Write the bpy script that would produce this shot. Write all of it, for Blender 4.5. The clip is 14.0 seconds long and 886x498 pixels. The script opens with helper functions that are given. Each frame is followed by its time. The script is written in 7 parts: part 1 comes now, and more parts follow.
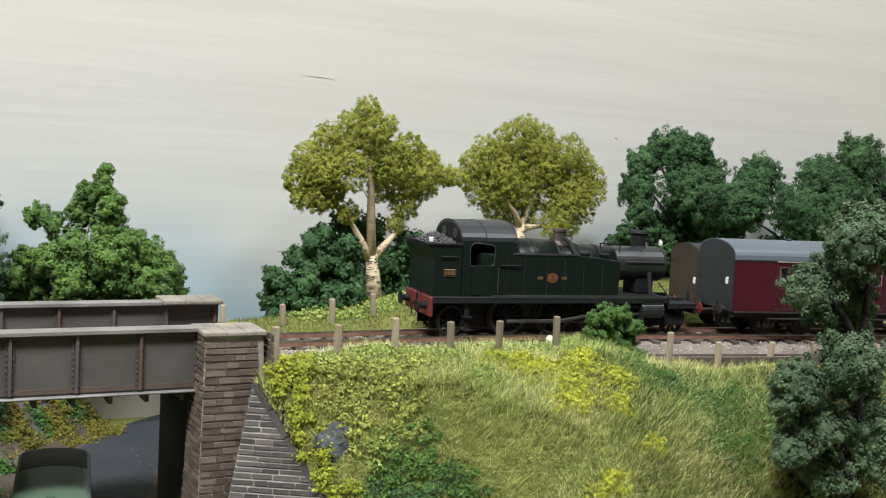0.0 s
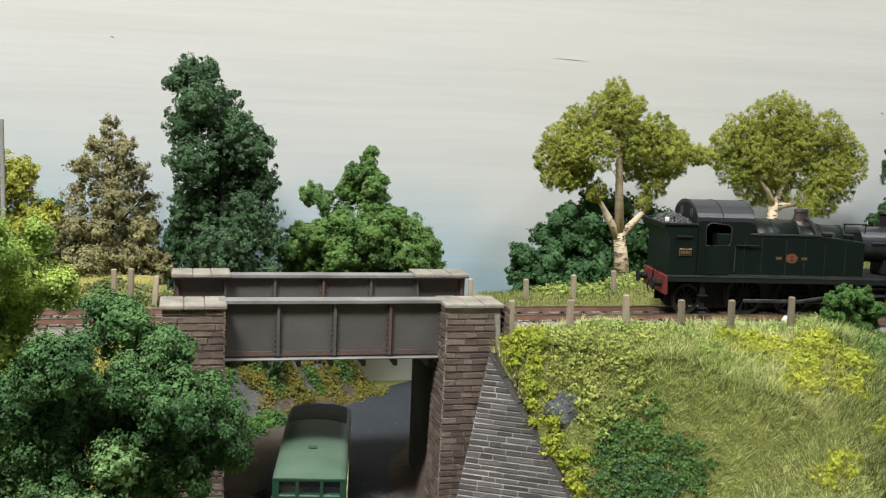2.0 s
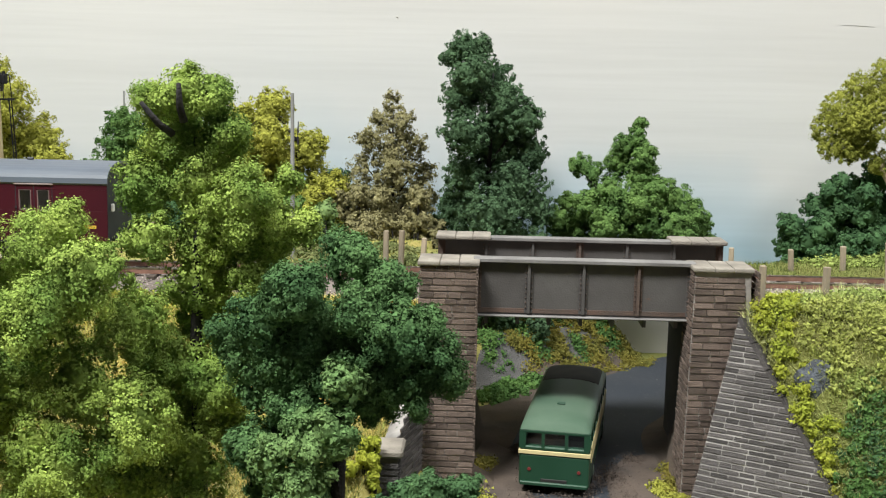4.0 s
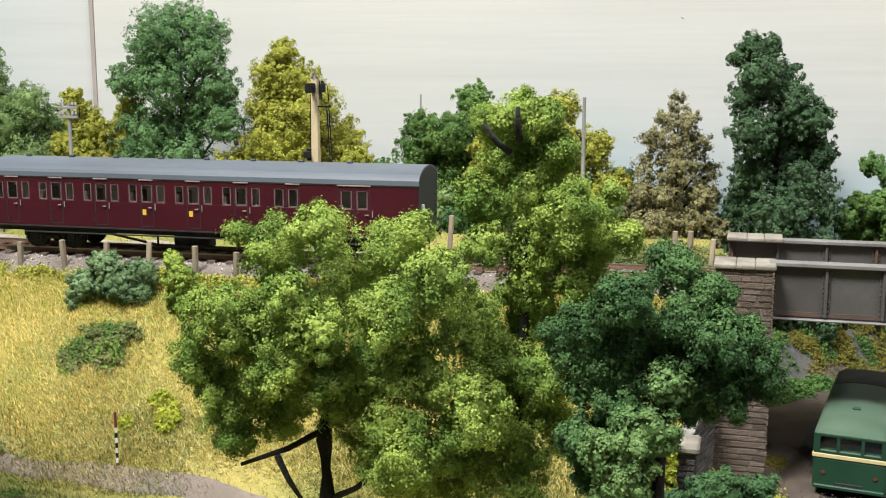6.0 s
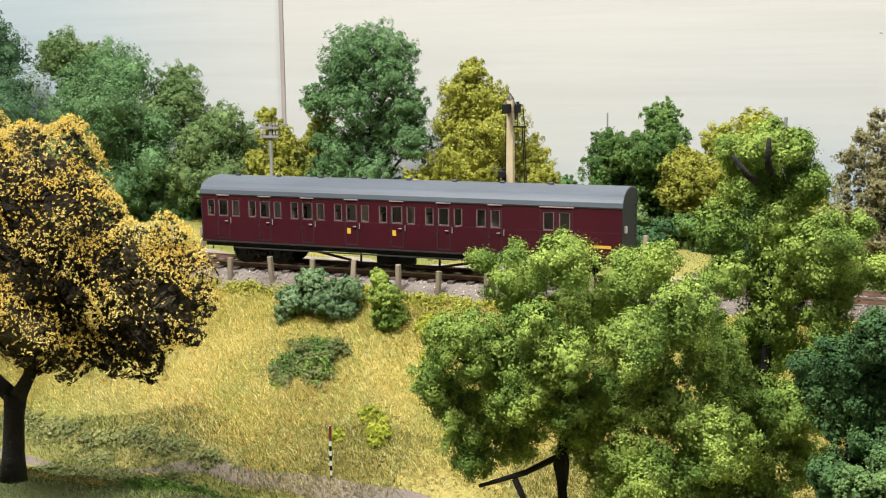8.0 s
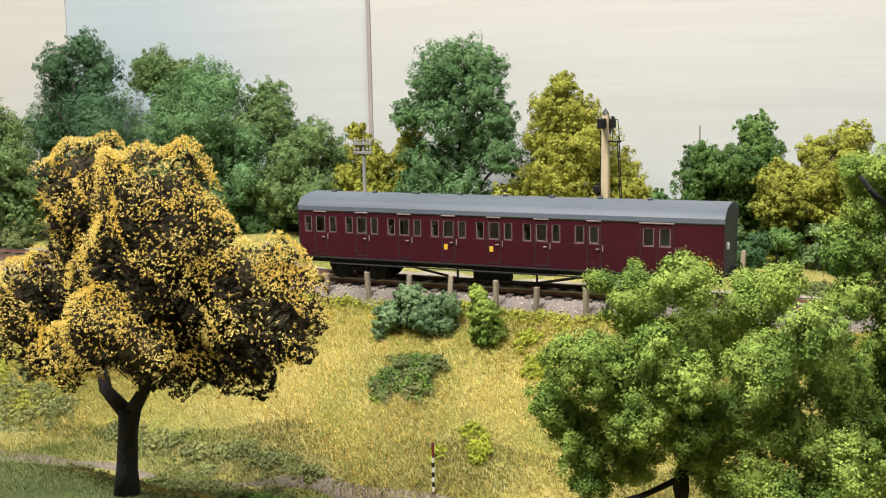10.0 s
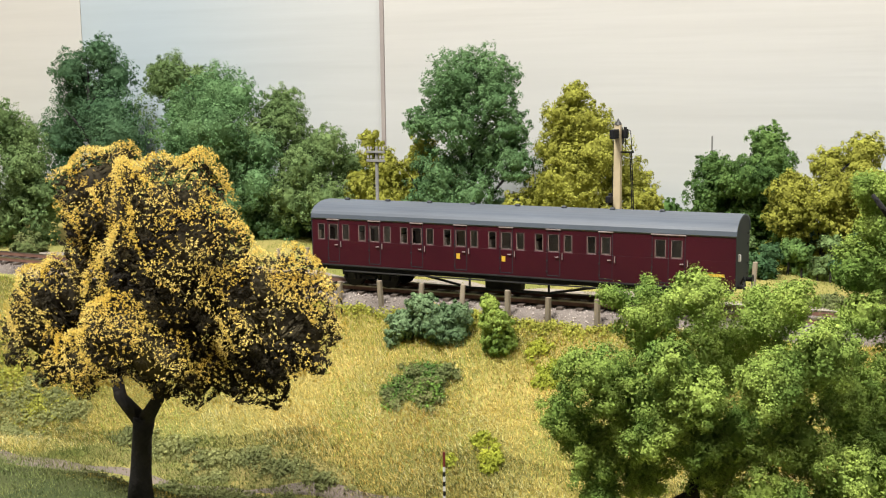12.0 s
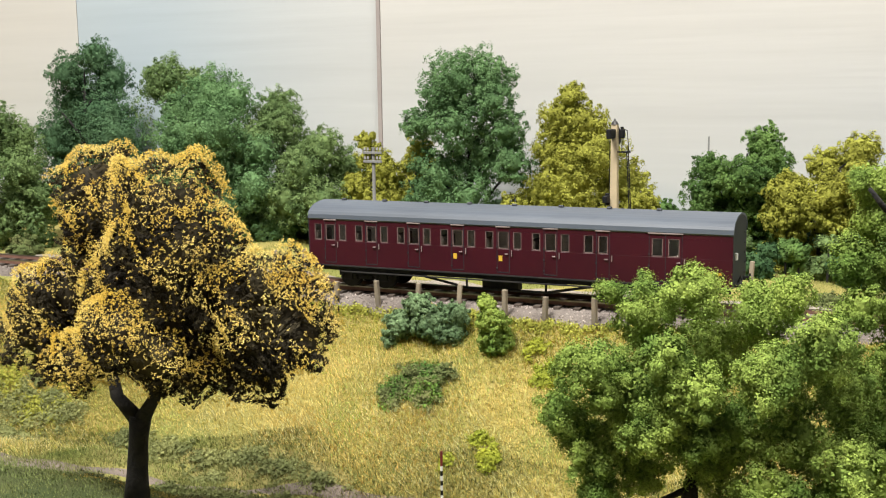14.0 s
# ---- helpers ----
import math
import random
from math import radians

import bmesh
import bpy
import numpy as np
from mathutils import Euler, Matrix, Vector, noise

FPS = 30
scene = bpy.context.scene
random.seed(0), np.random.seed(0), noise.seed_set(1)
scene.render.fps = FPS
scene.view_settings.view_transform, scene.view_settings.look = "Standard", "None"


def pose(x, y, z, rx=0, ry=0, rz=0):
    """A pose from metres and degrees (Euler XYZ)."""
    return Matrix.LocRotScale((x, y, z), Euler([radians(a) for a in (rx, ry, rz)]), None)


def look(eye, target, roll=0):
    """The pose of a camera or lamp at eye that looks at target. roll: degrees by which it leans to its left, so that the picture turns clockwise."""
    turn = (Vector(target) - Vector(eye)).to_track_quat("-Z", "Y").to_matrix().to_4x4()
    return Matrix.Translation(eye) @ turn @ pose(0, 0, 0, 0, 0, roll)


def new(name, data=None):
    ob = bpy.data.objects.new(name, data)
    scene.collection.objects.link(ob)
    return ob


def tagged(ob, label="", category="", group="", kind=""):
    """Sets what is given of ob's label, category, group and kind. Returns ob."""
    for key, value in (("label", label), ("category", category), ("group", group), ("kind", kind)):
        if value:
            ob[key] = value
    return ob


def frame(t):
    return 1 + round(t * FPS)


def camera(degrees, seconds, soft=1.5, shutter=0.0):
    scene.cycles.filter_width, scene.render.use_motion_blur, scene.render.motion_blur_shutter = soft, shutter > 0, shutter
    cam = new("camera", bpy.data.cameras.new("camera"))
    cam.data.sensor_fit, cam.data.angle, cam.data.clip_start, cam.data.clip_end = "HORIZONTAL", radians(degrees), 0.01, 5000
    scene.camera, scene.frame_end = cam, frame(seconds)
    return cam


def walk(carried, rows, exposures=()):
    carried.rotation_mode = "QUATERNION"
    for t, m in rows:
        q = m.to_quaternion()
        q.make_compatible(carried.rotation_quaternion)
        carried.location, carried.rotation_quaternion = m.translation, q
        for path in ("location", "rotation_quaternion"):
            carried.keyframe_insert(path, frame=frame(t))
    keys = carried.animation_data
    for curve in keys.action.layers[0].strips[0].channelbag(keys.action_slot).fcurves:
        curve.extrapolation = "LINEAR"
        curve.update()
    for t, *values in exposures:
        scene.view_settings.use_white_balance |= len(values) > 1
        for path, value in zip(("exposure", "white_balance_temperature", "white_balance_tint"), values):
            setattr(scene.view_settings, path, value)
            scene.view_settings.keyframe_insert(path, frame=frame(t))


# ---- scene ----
cam = camera(43.2, 14.0, soft=1.12)
ROWS = [
    (0, (0.0052, 0.0011, 0.1656), (0.5312, 1.0136, 0.0556), 3.2),
    (0.5, (0.0080, -0.0120, 0.1690), (0.4687, 1.0303, 0.0516), 3.1),
    (1, (0.0063, -0.0223, 0.1702), (0.4000, 1.0463, 0.0395), 2.9),
    (1.5, (0.0080, -0.0264, 0.1713), (0.3364, 1.0629, 0.0321), 2.6),
    (2, (0.0120, -0.0269, 0.1713), (0.2727, 1.0784, 0.0206), 2.2),
    (2.2, (0.0143, -0.0281, 0.1713), (0.2458, 1.0835, 0.0189), 1.9),
    (4.3, (0.0321, -0.0470, 0.1639), (-0.0579, 1.0818, -0.0126), 1.1),
    (4.5, (0.0327, -0.0487, 0.1645), (-0.0865, 1.0767, -0.0143), 1),
    (4.6, (0.0332, -0.0487, 0.1650), (-0.1026, 1.0749, -0.0143), 0.8),
    (5, (0.0304, -0.0562, 0.1685), (-0.1587, 1.0595, -0.0149), 0.6),
    (5.5, (0.0241, -0.0619, 0.1719), (-0.2246, 1.0411, -0.0149), 0.2),
    (6, (0.0160, -0.0676, 0.1736), (-0.2825, 1.0228, -0.0160), -0),
    (6.5, (0.0103, -0.0711, 0.1765), (-0.3283, 1.0079, -0.0120), -0.2),
    (7, (0.0046, -0.0733, 0.1771), (-0.3690, 0.9936, -0.0092), -0.3),
    (7.5, (-0.0040, -0.0779, 0.1776), (-0.4097, 0.9781, -0.0046), -0.4),
    (8, (-0.0097, -0.0802, 0.1799), (-0.4418, 0.9655, -0.0006), -0.5),
    (8.5, (-0.0166, -0.0825, 0.1816), (-0.4727, 0.9535, 0.0040), -0.6),
    (9, (-0.0218, -0.0854, 0.1822), (-0.4968, 0.9426, 0.0057), -0.7),
    (9.2, (-0.0229, -0.0859, 0.1834), (-0.5037, 0.9397, 0.0069), -0.8),
    (11.3, (-0.0206, -0.0871, 0.1845), (-0.5243, 0.9288, 0.0178), -1),
    (11.5, (-0.0201, -0.0882, 0.1868), (-0.5243, 0.9271, 0.0166), -0.9),
    (12, (-0.0229, -0.0888, 0.1874), (-0.5266, 0.9265, 0.0189), -0.7),
    (12.5, (-0.0235, -0.0888, 0.1857), (-0.5295, 0.9265, 0.0229), -0.9),
    (13, (-0.0223, -0.0900, 0.1879), (-0.5266, 0.9260, 0.0223), -0.8),
    (13.5, (-0.0235, -0.0894, 0.1851), (-0.5237, 0.9288, 0.0212), -0.7),
    (14, (-0.0229, -0.0888, 0.1845), (-0.5243, 0.9288, 0.0218), -0.8),
]
EXPOSURES = [(0, -0.12, 6250, 8), (2, -0.12, 6250, 8), (4.5, -0.06, 6280, 8), (7, -0.02, 6400, 9), (9, -0.07, 6500, 10), (14, -0.11, 6560, 10.5)]
walk(cam, [(t, look(eye, target, roll)) for t, eye, target, roll in ROWS], EXPOSURES)

# ---- light: a closed room with lamps under its ceiling ----
world = bpy.data.worlds.new("world")
world.use_nodes = True
world.node_tree.nodes["Background"].inputs[0].default_value = (0.80, 0.87, 1.0, 1)
world.node_tree.nodes["Background"].inputs[1].default_value = 0.66
scene.world = world


def area_lamp(name, eye, target, size, watts, colour):
    data = bpy.data.lights.new(name, "AREA")
    data.shape, data.size, data.size_y, data.energy, data.color = "RECTANGLE", size[0], size[1], watts, colour
    ob = new(name, data)
    ob.matrix_world = look(eye, target)
    return ob


area_lamp("ceiling_lamp", (-0.50, -0.30, 1.45), (-0.02, 0.45, 0.05), (0.45, 0.3), 49.0, (1.0, 0.975, 0.92))
area_lamp("ceiling_lamp", (0.75, -0.15, 1.5), (0.15, 0.45, 0.05), (0.8, 0.3), 24.0, (1.0, 0.98, 0.94))

# ---- materials ----
MM = 0.001


def rgba(c):
    return (c[0], c[1], c[2], 1.0)


def material(name, a, b=None, scale=120.0, fine=900.0, rough=0.7, metal=0.0, bump=0.0, bump_scale=1500.0, island=0.0, piece=0.0,
             fleck=None, fleck_at=0.66, spec=0.4, stretch=(1, 1, 1), through_light=0.0, side=None):
    """A principled material: two colours mixed by coarse and fine noise, flecks of a third one, relief, and a change of value from piece to piece."""
    m = bpy.data.materials.new(name)
    m.use_nodes = True
    nt = m.node_tree
    n, link = nt.nodes, nt.links.new
    bs = n["Principled BSDF"]
    bs.inputs["Roughness"].default_value = rough
    bs.inputs["Metallic"].default_value = metal
    bs.inputs["Specular IOR Level"].default_value = spec
    co = n.new("ShaderNodeTexCoord")
    mp = n.new("ShaderNodeMapping")
    mp.inputs["Scale"].default_value = stretch
    link(co.outputs["Object"], mp.inputs["Vector"])

    def noise_node(s, detail=4.0):
        t = n.new("ShaderNodeTexNoise")
        t.inputs["Scale"].default_value = s
        t.inputs["Detail"].default_value = detail
        link(mp.outputs["Vector"], t.inputs["Vector"])
        return t.outputs["Fac"]

    def ramp(fac, lo, hi):
        r = n.new("ShaderNodeMapRange")
        r.inputs["From Min"].default_value, r.inputs["From Max"].default_value = lo, hi
        link(fac, r.inputs["Value"])
        return r.outputs["Result"]

    def mix(fac, x, y, kind="MIX"):
        k = n.new("ShaderNodeMix")
        k.data_type, k.blend_type = "RGBA", kind
        for sock, v in ((k.inputs["Factor"], fac), (k.inputs["A"], x), (k.inputs["B"], y)):
            if isinstance(v, (int, float)):
                sock.default_value = v
            elif isinstance(v, tuple):
                sock.default_value = v
            else:
                link(v, sock)
        return k.outputs["Result"]

    b = b or tuple(v * 0.75 for v in a)
    col = mix(ramp(noise_node(scale), 0.35, 0.65), rgba(a), rgba(b))
    col = mix(ramp(noise_node(fine, 2.0), 0.35, 0.75), col, mix(0.35, col, rgba(b)))
    if side:
        xyz = n.new("ShaderNodeSeparateXYZ")
        link(co.outputs["Object"], xyz.inputs[0])
        col = mix(ramp(xyz.outputs["X"], 0.0, 0.13), col, mix(0.25, rgba(side), col))
    if fleck:
        col = mix(ramp(noise_node(fine * 0.5, 3.0), fleck_at, fleck_at + 0.06), col, rgba(fleck))
    for amount, node, out in ((island, "ShaderNodeNewGeometry", "Random Per Island"), (piece, "ShaderNodeObjectInfo", "Random")):
        if amount:
            g = n.new(node)
            r = n.new("ShaderNodeMapRange")
            r.inputs["To Min"].default_value, r.inputs["To Max"].default_value = 1 - amount, 1 + amount
            link(g.outputs[out], r.inputs["Value"])
            h = n.new("ShaderNodeHueSaturation")
            link(r.outputs["Result"], h.inputs["Value"])
            link(col, h.inputs["Color"])
            col = h.outputs["Color"]
    link(col, bs.inputs["Base Color"])
    if bump:
        bp = n.new("ShaderNodeBump")
        bp.inputs["Strength"].default_value = bump
        bp.inputs["Distance"].default_value = 0.001
        link(noise_node(bump_scale, 5.0), bp.inputs["Height"])
        link(bp.outputs["Normal"], bs.inputs["Normal"])
    if through_light:
        tr = n.new("ShaderNodeBsdfTranslucent")
        link(col, tr.inputs["Color"])
        sh = n.new("ShaderNodeMixShader")
        sh.inputs["Fac"].default_value = through_light
        link(bs.outputs["BSDF"], sh.inputs[1])
        link(tr.outputs["BSDF"], sh.inputs[2])
        link(sh.outputs["Shader"], n["Material Output"].inputs["Surface"])
    return m


def leaf(name, a, b, island=0.24):
    return material(name, a, b, scale=60, fine=500, rough=0.85, spec=0.15, island=island, through_light=0.16)


# two noise tones paint lit clumps and shaded hollows into the leaves
M_LEAF_LIGHT = leaf("foliage_light", (0.40, 0.505, 0.11), (0.14, 0.232, 0.048), 0.3)
M_LEAF_MID = leaf("foliage_mid", (0.125, 0.225, 0.06), (0.065, 0.14, 0.04))
M_LEAF_DARK = leaf("foliage_dark", (0.09, 0.175, 0.07), (0.045, 0.1, 0.042))
M_LEAF_BLUE = leaf("foliage_bluish", (0.125, 0.20, 0.115), (0.065, 0.115, 0.065))
M_LEAF_SEA = leaf("foliage_sea_green", (0.175, 0.30, 0.125), (0.10, 0.195, 0.078))
M_LEAF_FRESH = leaf("foliage_fresh", (0.225, 0.365, 0.07), (0.075, 0.16, 0.04))
M_LEAF_DEEP = leaf("foliage_deep_green", (0.19, 0.31, 0.085), (0.085, 0.165, 0.048))
M_BELT_MID = leaf("belt_mid_green", (0.215, 0.305, 0.11), (0.125, 0.20, 0.075))
M_BELT_COOL = leaf("belt_cool_green", (0.12, 0.215, 0.105), (0.065, 0.135, 0.065))
M_CONIFER = leaf("conifer_green", (0.115, 0.195, 0.095), (0.06, 0.11, 0.055))
M_LEAF_COOL = leaf("foliage_cool_green", (0.13, 0.235, 0.082), (0.054, 0.118, 0.044), 0.28)
M_LEAF_PALE = leaf("foliage_pale_green", (0.23, 0.35, 0.125), (0.11, 0.2, 0.07), 0.28)
# darker copy of M_LEAF_OLIVE with the bridge's shadow put into its colour
M_LEAF_OCHRE_SHADED = leaf("foliage_ochre_shaded", (0.25, 0.21, 0.04), (0.14, 0.14, 0.035))
M_LEAF_RUSSET = leaf("foliage_russet_olive", (0.42, 0.45, 0.125), (0.29, 0.33, 0.085), 0.45)
M_GRIT = material("road_grit", (0.115, 0.088, 0.07), (0.065, 0.052, 0.045), scale=60, rough=0.95, island=0.5)
M_TURF = leaf("turf_leaves", (0.35, 0.42, 0.12), (0.22, 0.285, 0.075), 0.4)
M_LEAF_SAGE = leaf("foliage_sage", (0.15, 0.215, 0.12), (0.07, 0.115, 0.062))
M_LEAF_OLIVE = leaf("foliage_olive", (0.43, 0.435, 0.08), (0.29, 0.30, 0.052))
M_LEAF_BIRCH = leaf("foliage_birch", (0.38, 0.395, 0.075), (0.25, 0.275, 0.05))
M_LEAF_BROWN = leaf("foliage_brown", (0.35, 0.325, 0.165), (0.22, 0.205, 0.10))
M_LEAF_YELLOW = leaf("foliage_yellow_green", (0.44, 0.45, 0.055), (0.29, 0.34, 0.045))
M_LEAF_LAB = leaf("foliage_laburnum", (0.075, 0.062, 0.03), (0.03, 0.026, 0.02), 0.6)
M_BLOSSOM = leaf("blossom_yellow", (0.86, 0.70, 0.24), (0.68, 0.48, 0.08))
M_WEED = leaf("dull_weeds", (0.33, 0.34, 0.13), (0.19, 0.215, 0.085))
M_WEED_MIX = leaf("mixed_weeds", (0.24, 0.25, 0.1), (0.12, 0.16, 0.055))
M_WEED_DEEP = leaf("deep_weeds", (0.21, 0.21, 0.09), (0.115, 0.13, 0.055))
M_TRUNK = material("trunk_dark", (0.014, 0.013, 0.014), (0.028, 0.025, 0.024), scale=300, rough=0.9, bump=0.6, bump_scale=900)
M_BIRCH = material("birch_bark", (0.66, 0.54, 0.38), (0.50, 0.39, 0.26), scale=180, fine=420, rough=0.8, bump=0.3, stretch=(0.35, 0.35, 2.2))
M_GRASS_GROUND = material("grass_mat", (0.44, 0.36, 0.125), (0.24, 0.25, 0.075), scale=24, fine=350, rough=0.95, bump=1.0, bump_scale=900, spec=0.1, side=(0.14, 0.17, 0.05))
M_GRASS_STRAW = material("grass_straw", (0.86, 0.69, 0.27), (0.64, 0.53, 0.17), scale=26, rough=0.9, island=0.45, spec=0.1, through_light=0.3)
M_GRASS_GREEN = material("grass_green", (0.36, 0.48, 0.11), (0.54, 0.56, 0.19), scale=26, rough=0.9, island=0.5, spec=0.1, through_light=0.3)
M_GRASS_BANK = material("grass_bank", (0.42, 0.52, 0.18), (0.62, 0.62, 0.29), scale=40, rough=0.9, island=0.6, spec=0.1, through_light=0.3)
M_GRASS_DULL = material("grass_dull", (0.17, 0.21, 0.06), (0.29, 0.29, 0.11), scale=30, rough=0.9, island=0.65, spec=0.1, through_light=0.3)
M_GRASS_PALE = material("grass_bleached", (0.80, 0.75, 0.44), (0.60, 0.60, 0.28), scale=30, rough=0.85, island=0.4, spec=0.2, through_light=0.3)
M_GRASS_BACK = material("grass_far", (0.40, 0.42, 0.125), (0.28, 0.31, 0.085), scale=30, rough=0.9, island=0.3, spec=0.1, through_light=0.3)
M_ROAD = material("road_tarmac", (0.022, 0.027, 0.037), (0.034, 0.038, 0.046), scale=25, fine=900, rough=0.8, bump=0.35, bump_scale=2500, fleck=(0.22, 0.21, 0.2), fleck_at=0.68)
M_PATH = material("path_grit", (0.28, 0.225, 0.19), (0.18, 0.15, 0.13), scale=40, fine=900, rough=0.95, bump=0.5, bump_scale=2500)
M_BALLAST = material("ballast", (0.25, 0.215, 0.19), (0.15, 0.125, 0.11), scale=60, fine=1200, rough=0.9, bump=1.0, bump_scale=1100, fleck=(0.42, 0.38, 0.34))
M_STONES = material("ballast_stones", (0.42, 0.36, 0.325), (0.22, 0.185, 0.165), scale=60, rough=0.9, island=0.5)
M_RAIL = material("rail_rust", (0.27, 0.145, 0.105), (0.17, 0.09, 0.065), scale=200, rough=0.75, metal=0.1)
M_RAILTOP = material("rail_head", (0.62, 0.58, 0.54), (0.5, 0.42, 0.36), rough=0.28, metal=1.0)
M_SLEEPER = material("sleeper", (0.06, 0.045, 0.038), (0.10, 0.08, 0.065), scale=150, rough=0.9, piece=0.3)
M_GIRDER = material("girder_paint", (0.105, 0.099, 0.096), (0.074, 0.068, 0.066), scale=45, fine=400, rough=0.55, bump=0.15, fleck=(0.12, 0.075, 0.06), fleck_at=0.7)
# paler than the girder: the top flange's highlight is in the colour
M_FLANGE = material("pale_flange_highlight", (0.24, 0.232, 0.225), (0.15, 0.142, 0.138), scale=60, fine=400, rough=0.5, bump=0.15)
M_GIRDER_RUST = material("girder_rust", (0.115, 0.072, 0.056), (0.085, 0.065, 0.055), scale=120, fine=700, rough=0.75, bump=0.25)
M_COPING = material("coping_stone", (0.33, 0.30, 0.255), (0.19, 0.17, 0.145), scale=90, fine=600, rough=0.9, bump=0.4)
M_STONE_BROWN = material("brown_stone", (0.205, 0.15, 0.12), (0.105, 0.082, 0.07), scale=90, fine=700, rough=0.9, bump=0.5, piece=0.35)
M_STONE_GREY = material("grey_stone", (0.13, 0.117, 0.113), (0.068, 0.062, 0.062), scale=90, fine=700, rough=0.9, bump=0.5, piece=0.4, fleck=(0.30, 0.28, 0.26), fleck_at=0.66)
M_MORTAR = material("mortar", (0.46, 0.44, 0.41), (0.20, 0.19, 0.18), scale=75, rough=0.95, bump=0.3)
M_MORTAR_DARK = material("mortar_dark", (0.44, 0.405, 0.37), (0.22, 0.20, 0.185), scale=120, rough=0.95, bump=0.3)
# near-black blue-grey for the deck and the inner abutment walls
M_UNDERBRIDGE = material("dark_underbridge", (0.034, 0.037, 0.045), (0.055, 0.056, 0.062), scale=60, rough=0.9, bump=0.3)
M_POST = material("fence_post", (0.36, 0.29, 0.20), (0.22, 0.19, 0.15), scale=200, rough=0.9, bump=0.3, piece=0.35, stretch=(1, 1, 0.2))
M_ROOM = material("room_paint", (0.40, 0.385, 0.365), (0.36, 0.345, 0.325), scale=2, fine=30, rough=0.9)


def backdrop_material(name, high, middle, low, fade=None):
    m = bpy.data.materials.new(name)
    m.use_nodes = True
    nt = m.node_tree
    n, link = nt.nodes, nt.links.new
    bs = n["Principled BSDF"]
    bs.inputs["Roughness"].default_value = 0.42
    bs.inputs["Specular IOR Level"].default_value = 0.35
    co = n.new("ShaderNodeTexCoord")
    xyz = n.new("ShaderNodeSeparateXYZ")
    link(co.outputs["Object"], xyz.inputs[0])
    cloud = n.new("ShaderNodeTexNoise")
    cloud.inputs["Scale"].default_value = 5.0
    cloud.inputs["Detail"].default_value = 3.0
    link(co.outputs["Object"], cloud.inputs["Vector"])
    wob = n.new("ShaderNodeMath")
    wob.operation = "MULTIPLY_ADD"
    wob.inputs[1].default_value = 0.16
    link(cloud.outputs["Fac"], wob.inputs[0])
    link(xyz.outputs["Z"], wob.inputs[2])
    rise = n.new("ShaderNodeValToRGB")
    rise.color_ramp.elements[0].position, rise.color_ramp.elements[0].color = 0.10, rgba(high)
    deep = rise.color_ramp.elements.new(0.15)
    deep.color = rgba(low)
    rise.color_ramp.elements[2].position, rise.color_ramp.elements[2].color = 0.34, rgba(high)
    mid = rise.color_ramp.elements.new(0.21)
    mid.color = rgba(middle)
    link(wob.outputs[0], rise.inputs[0])
    brush = n.new("ShaderNodeTexNoise")
    brush.inputs["Scale"].default_value = 60.0
    brush.inputs["Detail"].default_value = 3.0
    mp = n.new("ShaderNodeMapping")
    mp.inputs["Scale"].default_value = (0.08, 1, 1.6)
    mp.inputs["Rotation"].default_value = (0, 0.05, 0)
    link(co.outputs["Object"], mp.inputs[0])
    link(mp.outputs[0], brush.inputs["Vector"])
    bp = n.new("ShaderNodeBump")
    bp.inputs["Strength"].default_value = 0.28
    bp.inputs["Distance"].default_value = 0.001
    link(brush.outputs["Fac"], bp.inputs["Height"])
    link(bp.outputs[0], bs.inputs["Normal"])
    streak = n.new("ShaderNodeMix")
    streak.data_type = "RGBA"
    streak.blend_type = "MULTIPLY"
    streak.inputs["Factor"].default_value = 0.06
    tone = rise.outputs[0]
    if fade:
        across = n.new("ShaderNodeMapRange")
        across.interpolation_type = "SMOOTHSTEP"
        across.inputs["From Min"].default_value, across.inputs["From Max"].default_value = fade[0], fade[1]
        link(xyz.outputs["X"], across.inputs["Value"])
        pale = n.new("ShaderNodeMix")
        pale.data_type = "RGBA"
        pale.inputs["B"].default_value = rgba(fade[2])
        link(across.outputs["Result"], pale.inputs["Factor"])
        link(tone, pale.inputs["A"])
        tone = pale.outputs["Result"]
    link(tone, streak.inputs["A"])
    grey = n.new("ShaderNodeMapRange")
    grey.inputs["From Min"].default_value, grey.inputs["From Max"].default_value = 0.3, 0.62
    link(brush.outputs["Fac"], grey.inputs["Value"])
    link(grey.outputs["Result"], streak.inputs["B"])
    link(streak.outputs["Result"], bs.inputs["Base Color"])
    return m


M_SKY = backdrop_material("painted_sky", (0.60, 0.578, 0.543), (0.565, 0.572, 0.565), (0.33, 0.45, 0.53))
M_SKY_BLUE = backdrop_material("painted_sky_blue", (0.46, 0.525, 0.57), (0.43, 0.51, 0.56), (0.28, 0.42, 0.51), (-0.66, -0.43, (0.565, 0.572, 0.565)))


# ---- building helpers (sizes in millimetres) ----
def thing(name, at, label, category, group="", kind="", turn=0.0):
    ob = new(name)
    ob.empty_display_size = 0.005
    ob.matrix_basis = pose(at[0] * MM, at[1] * MM, at[2] * MM, 0, 0, turn)
    return tagged(ob, label, category, group, kind)


def mesh_of(name, bm, mat, smooth=False):
    for v in bm.verts:
        v.co *= MM
    me = bpy.data.meshes.new(name)
    bm.to_mesh(me)
    bm.free()
    me.materials.append(mat)
    if smooth:
        for p in me.polygons:
            p.use_smooth = True
    return me


def part(name, bm, mat, parent=None, label="", smooth=False):
    ob = new(name, mesh_of(name, bm, mat, smooth))
    ob.parent = parent
    if label:
        ob["label"] = label
    return ob


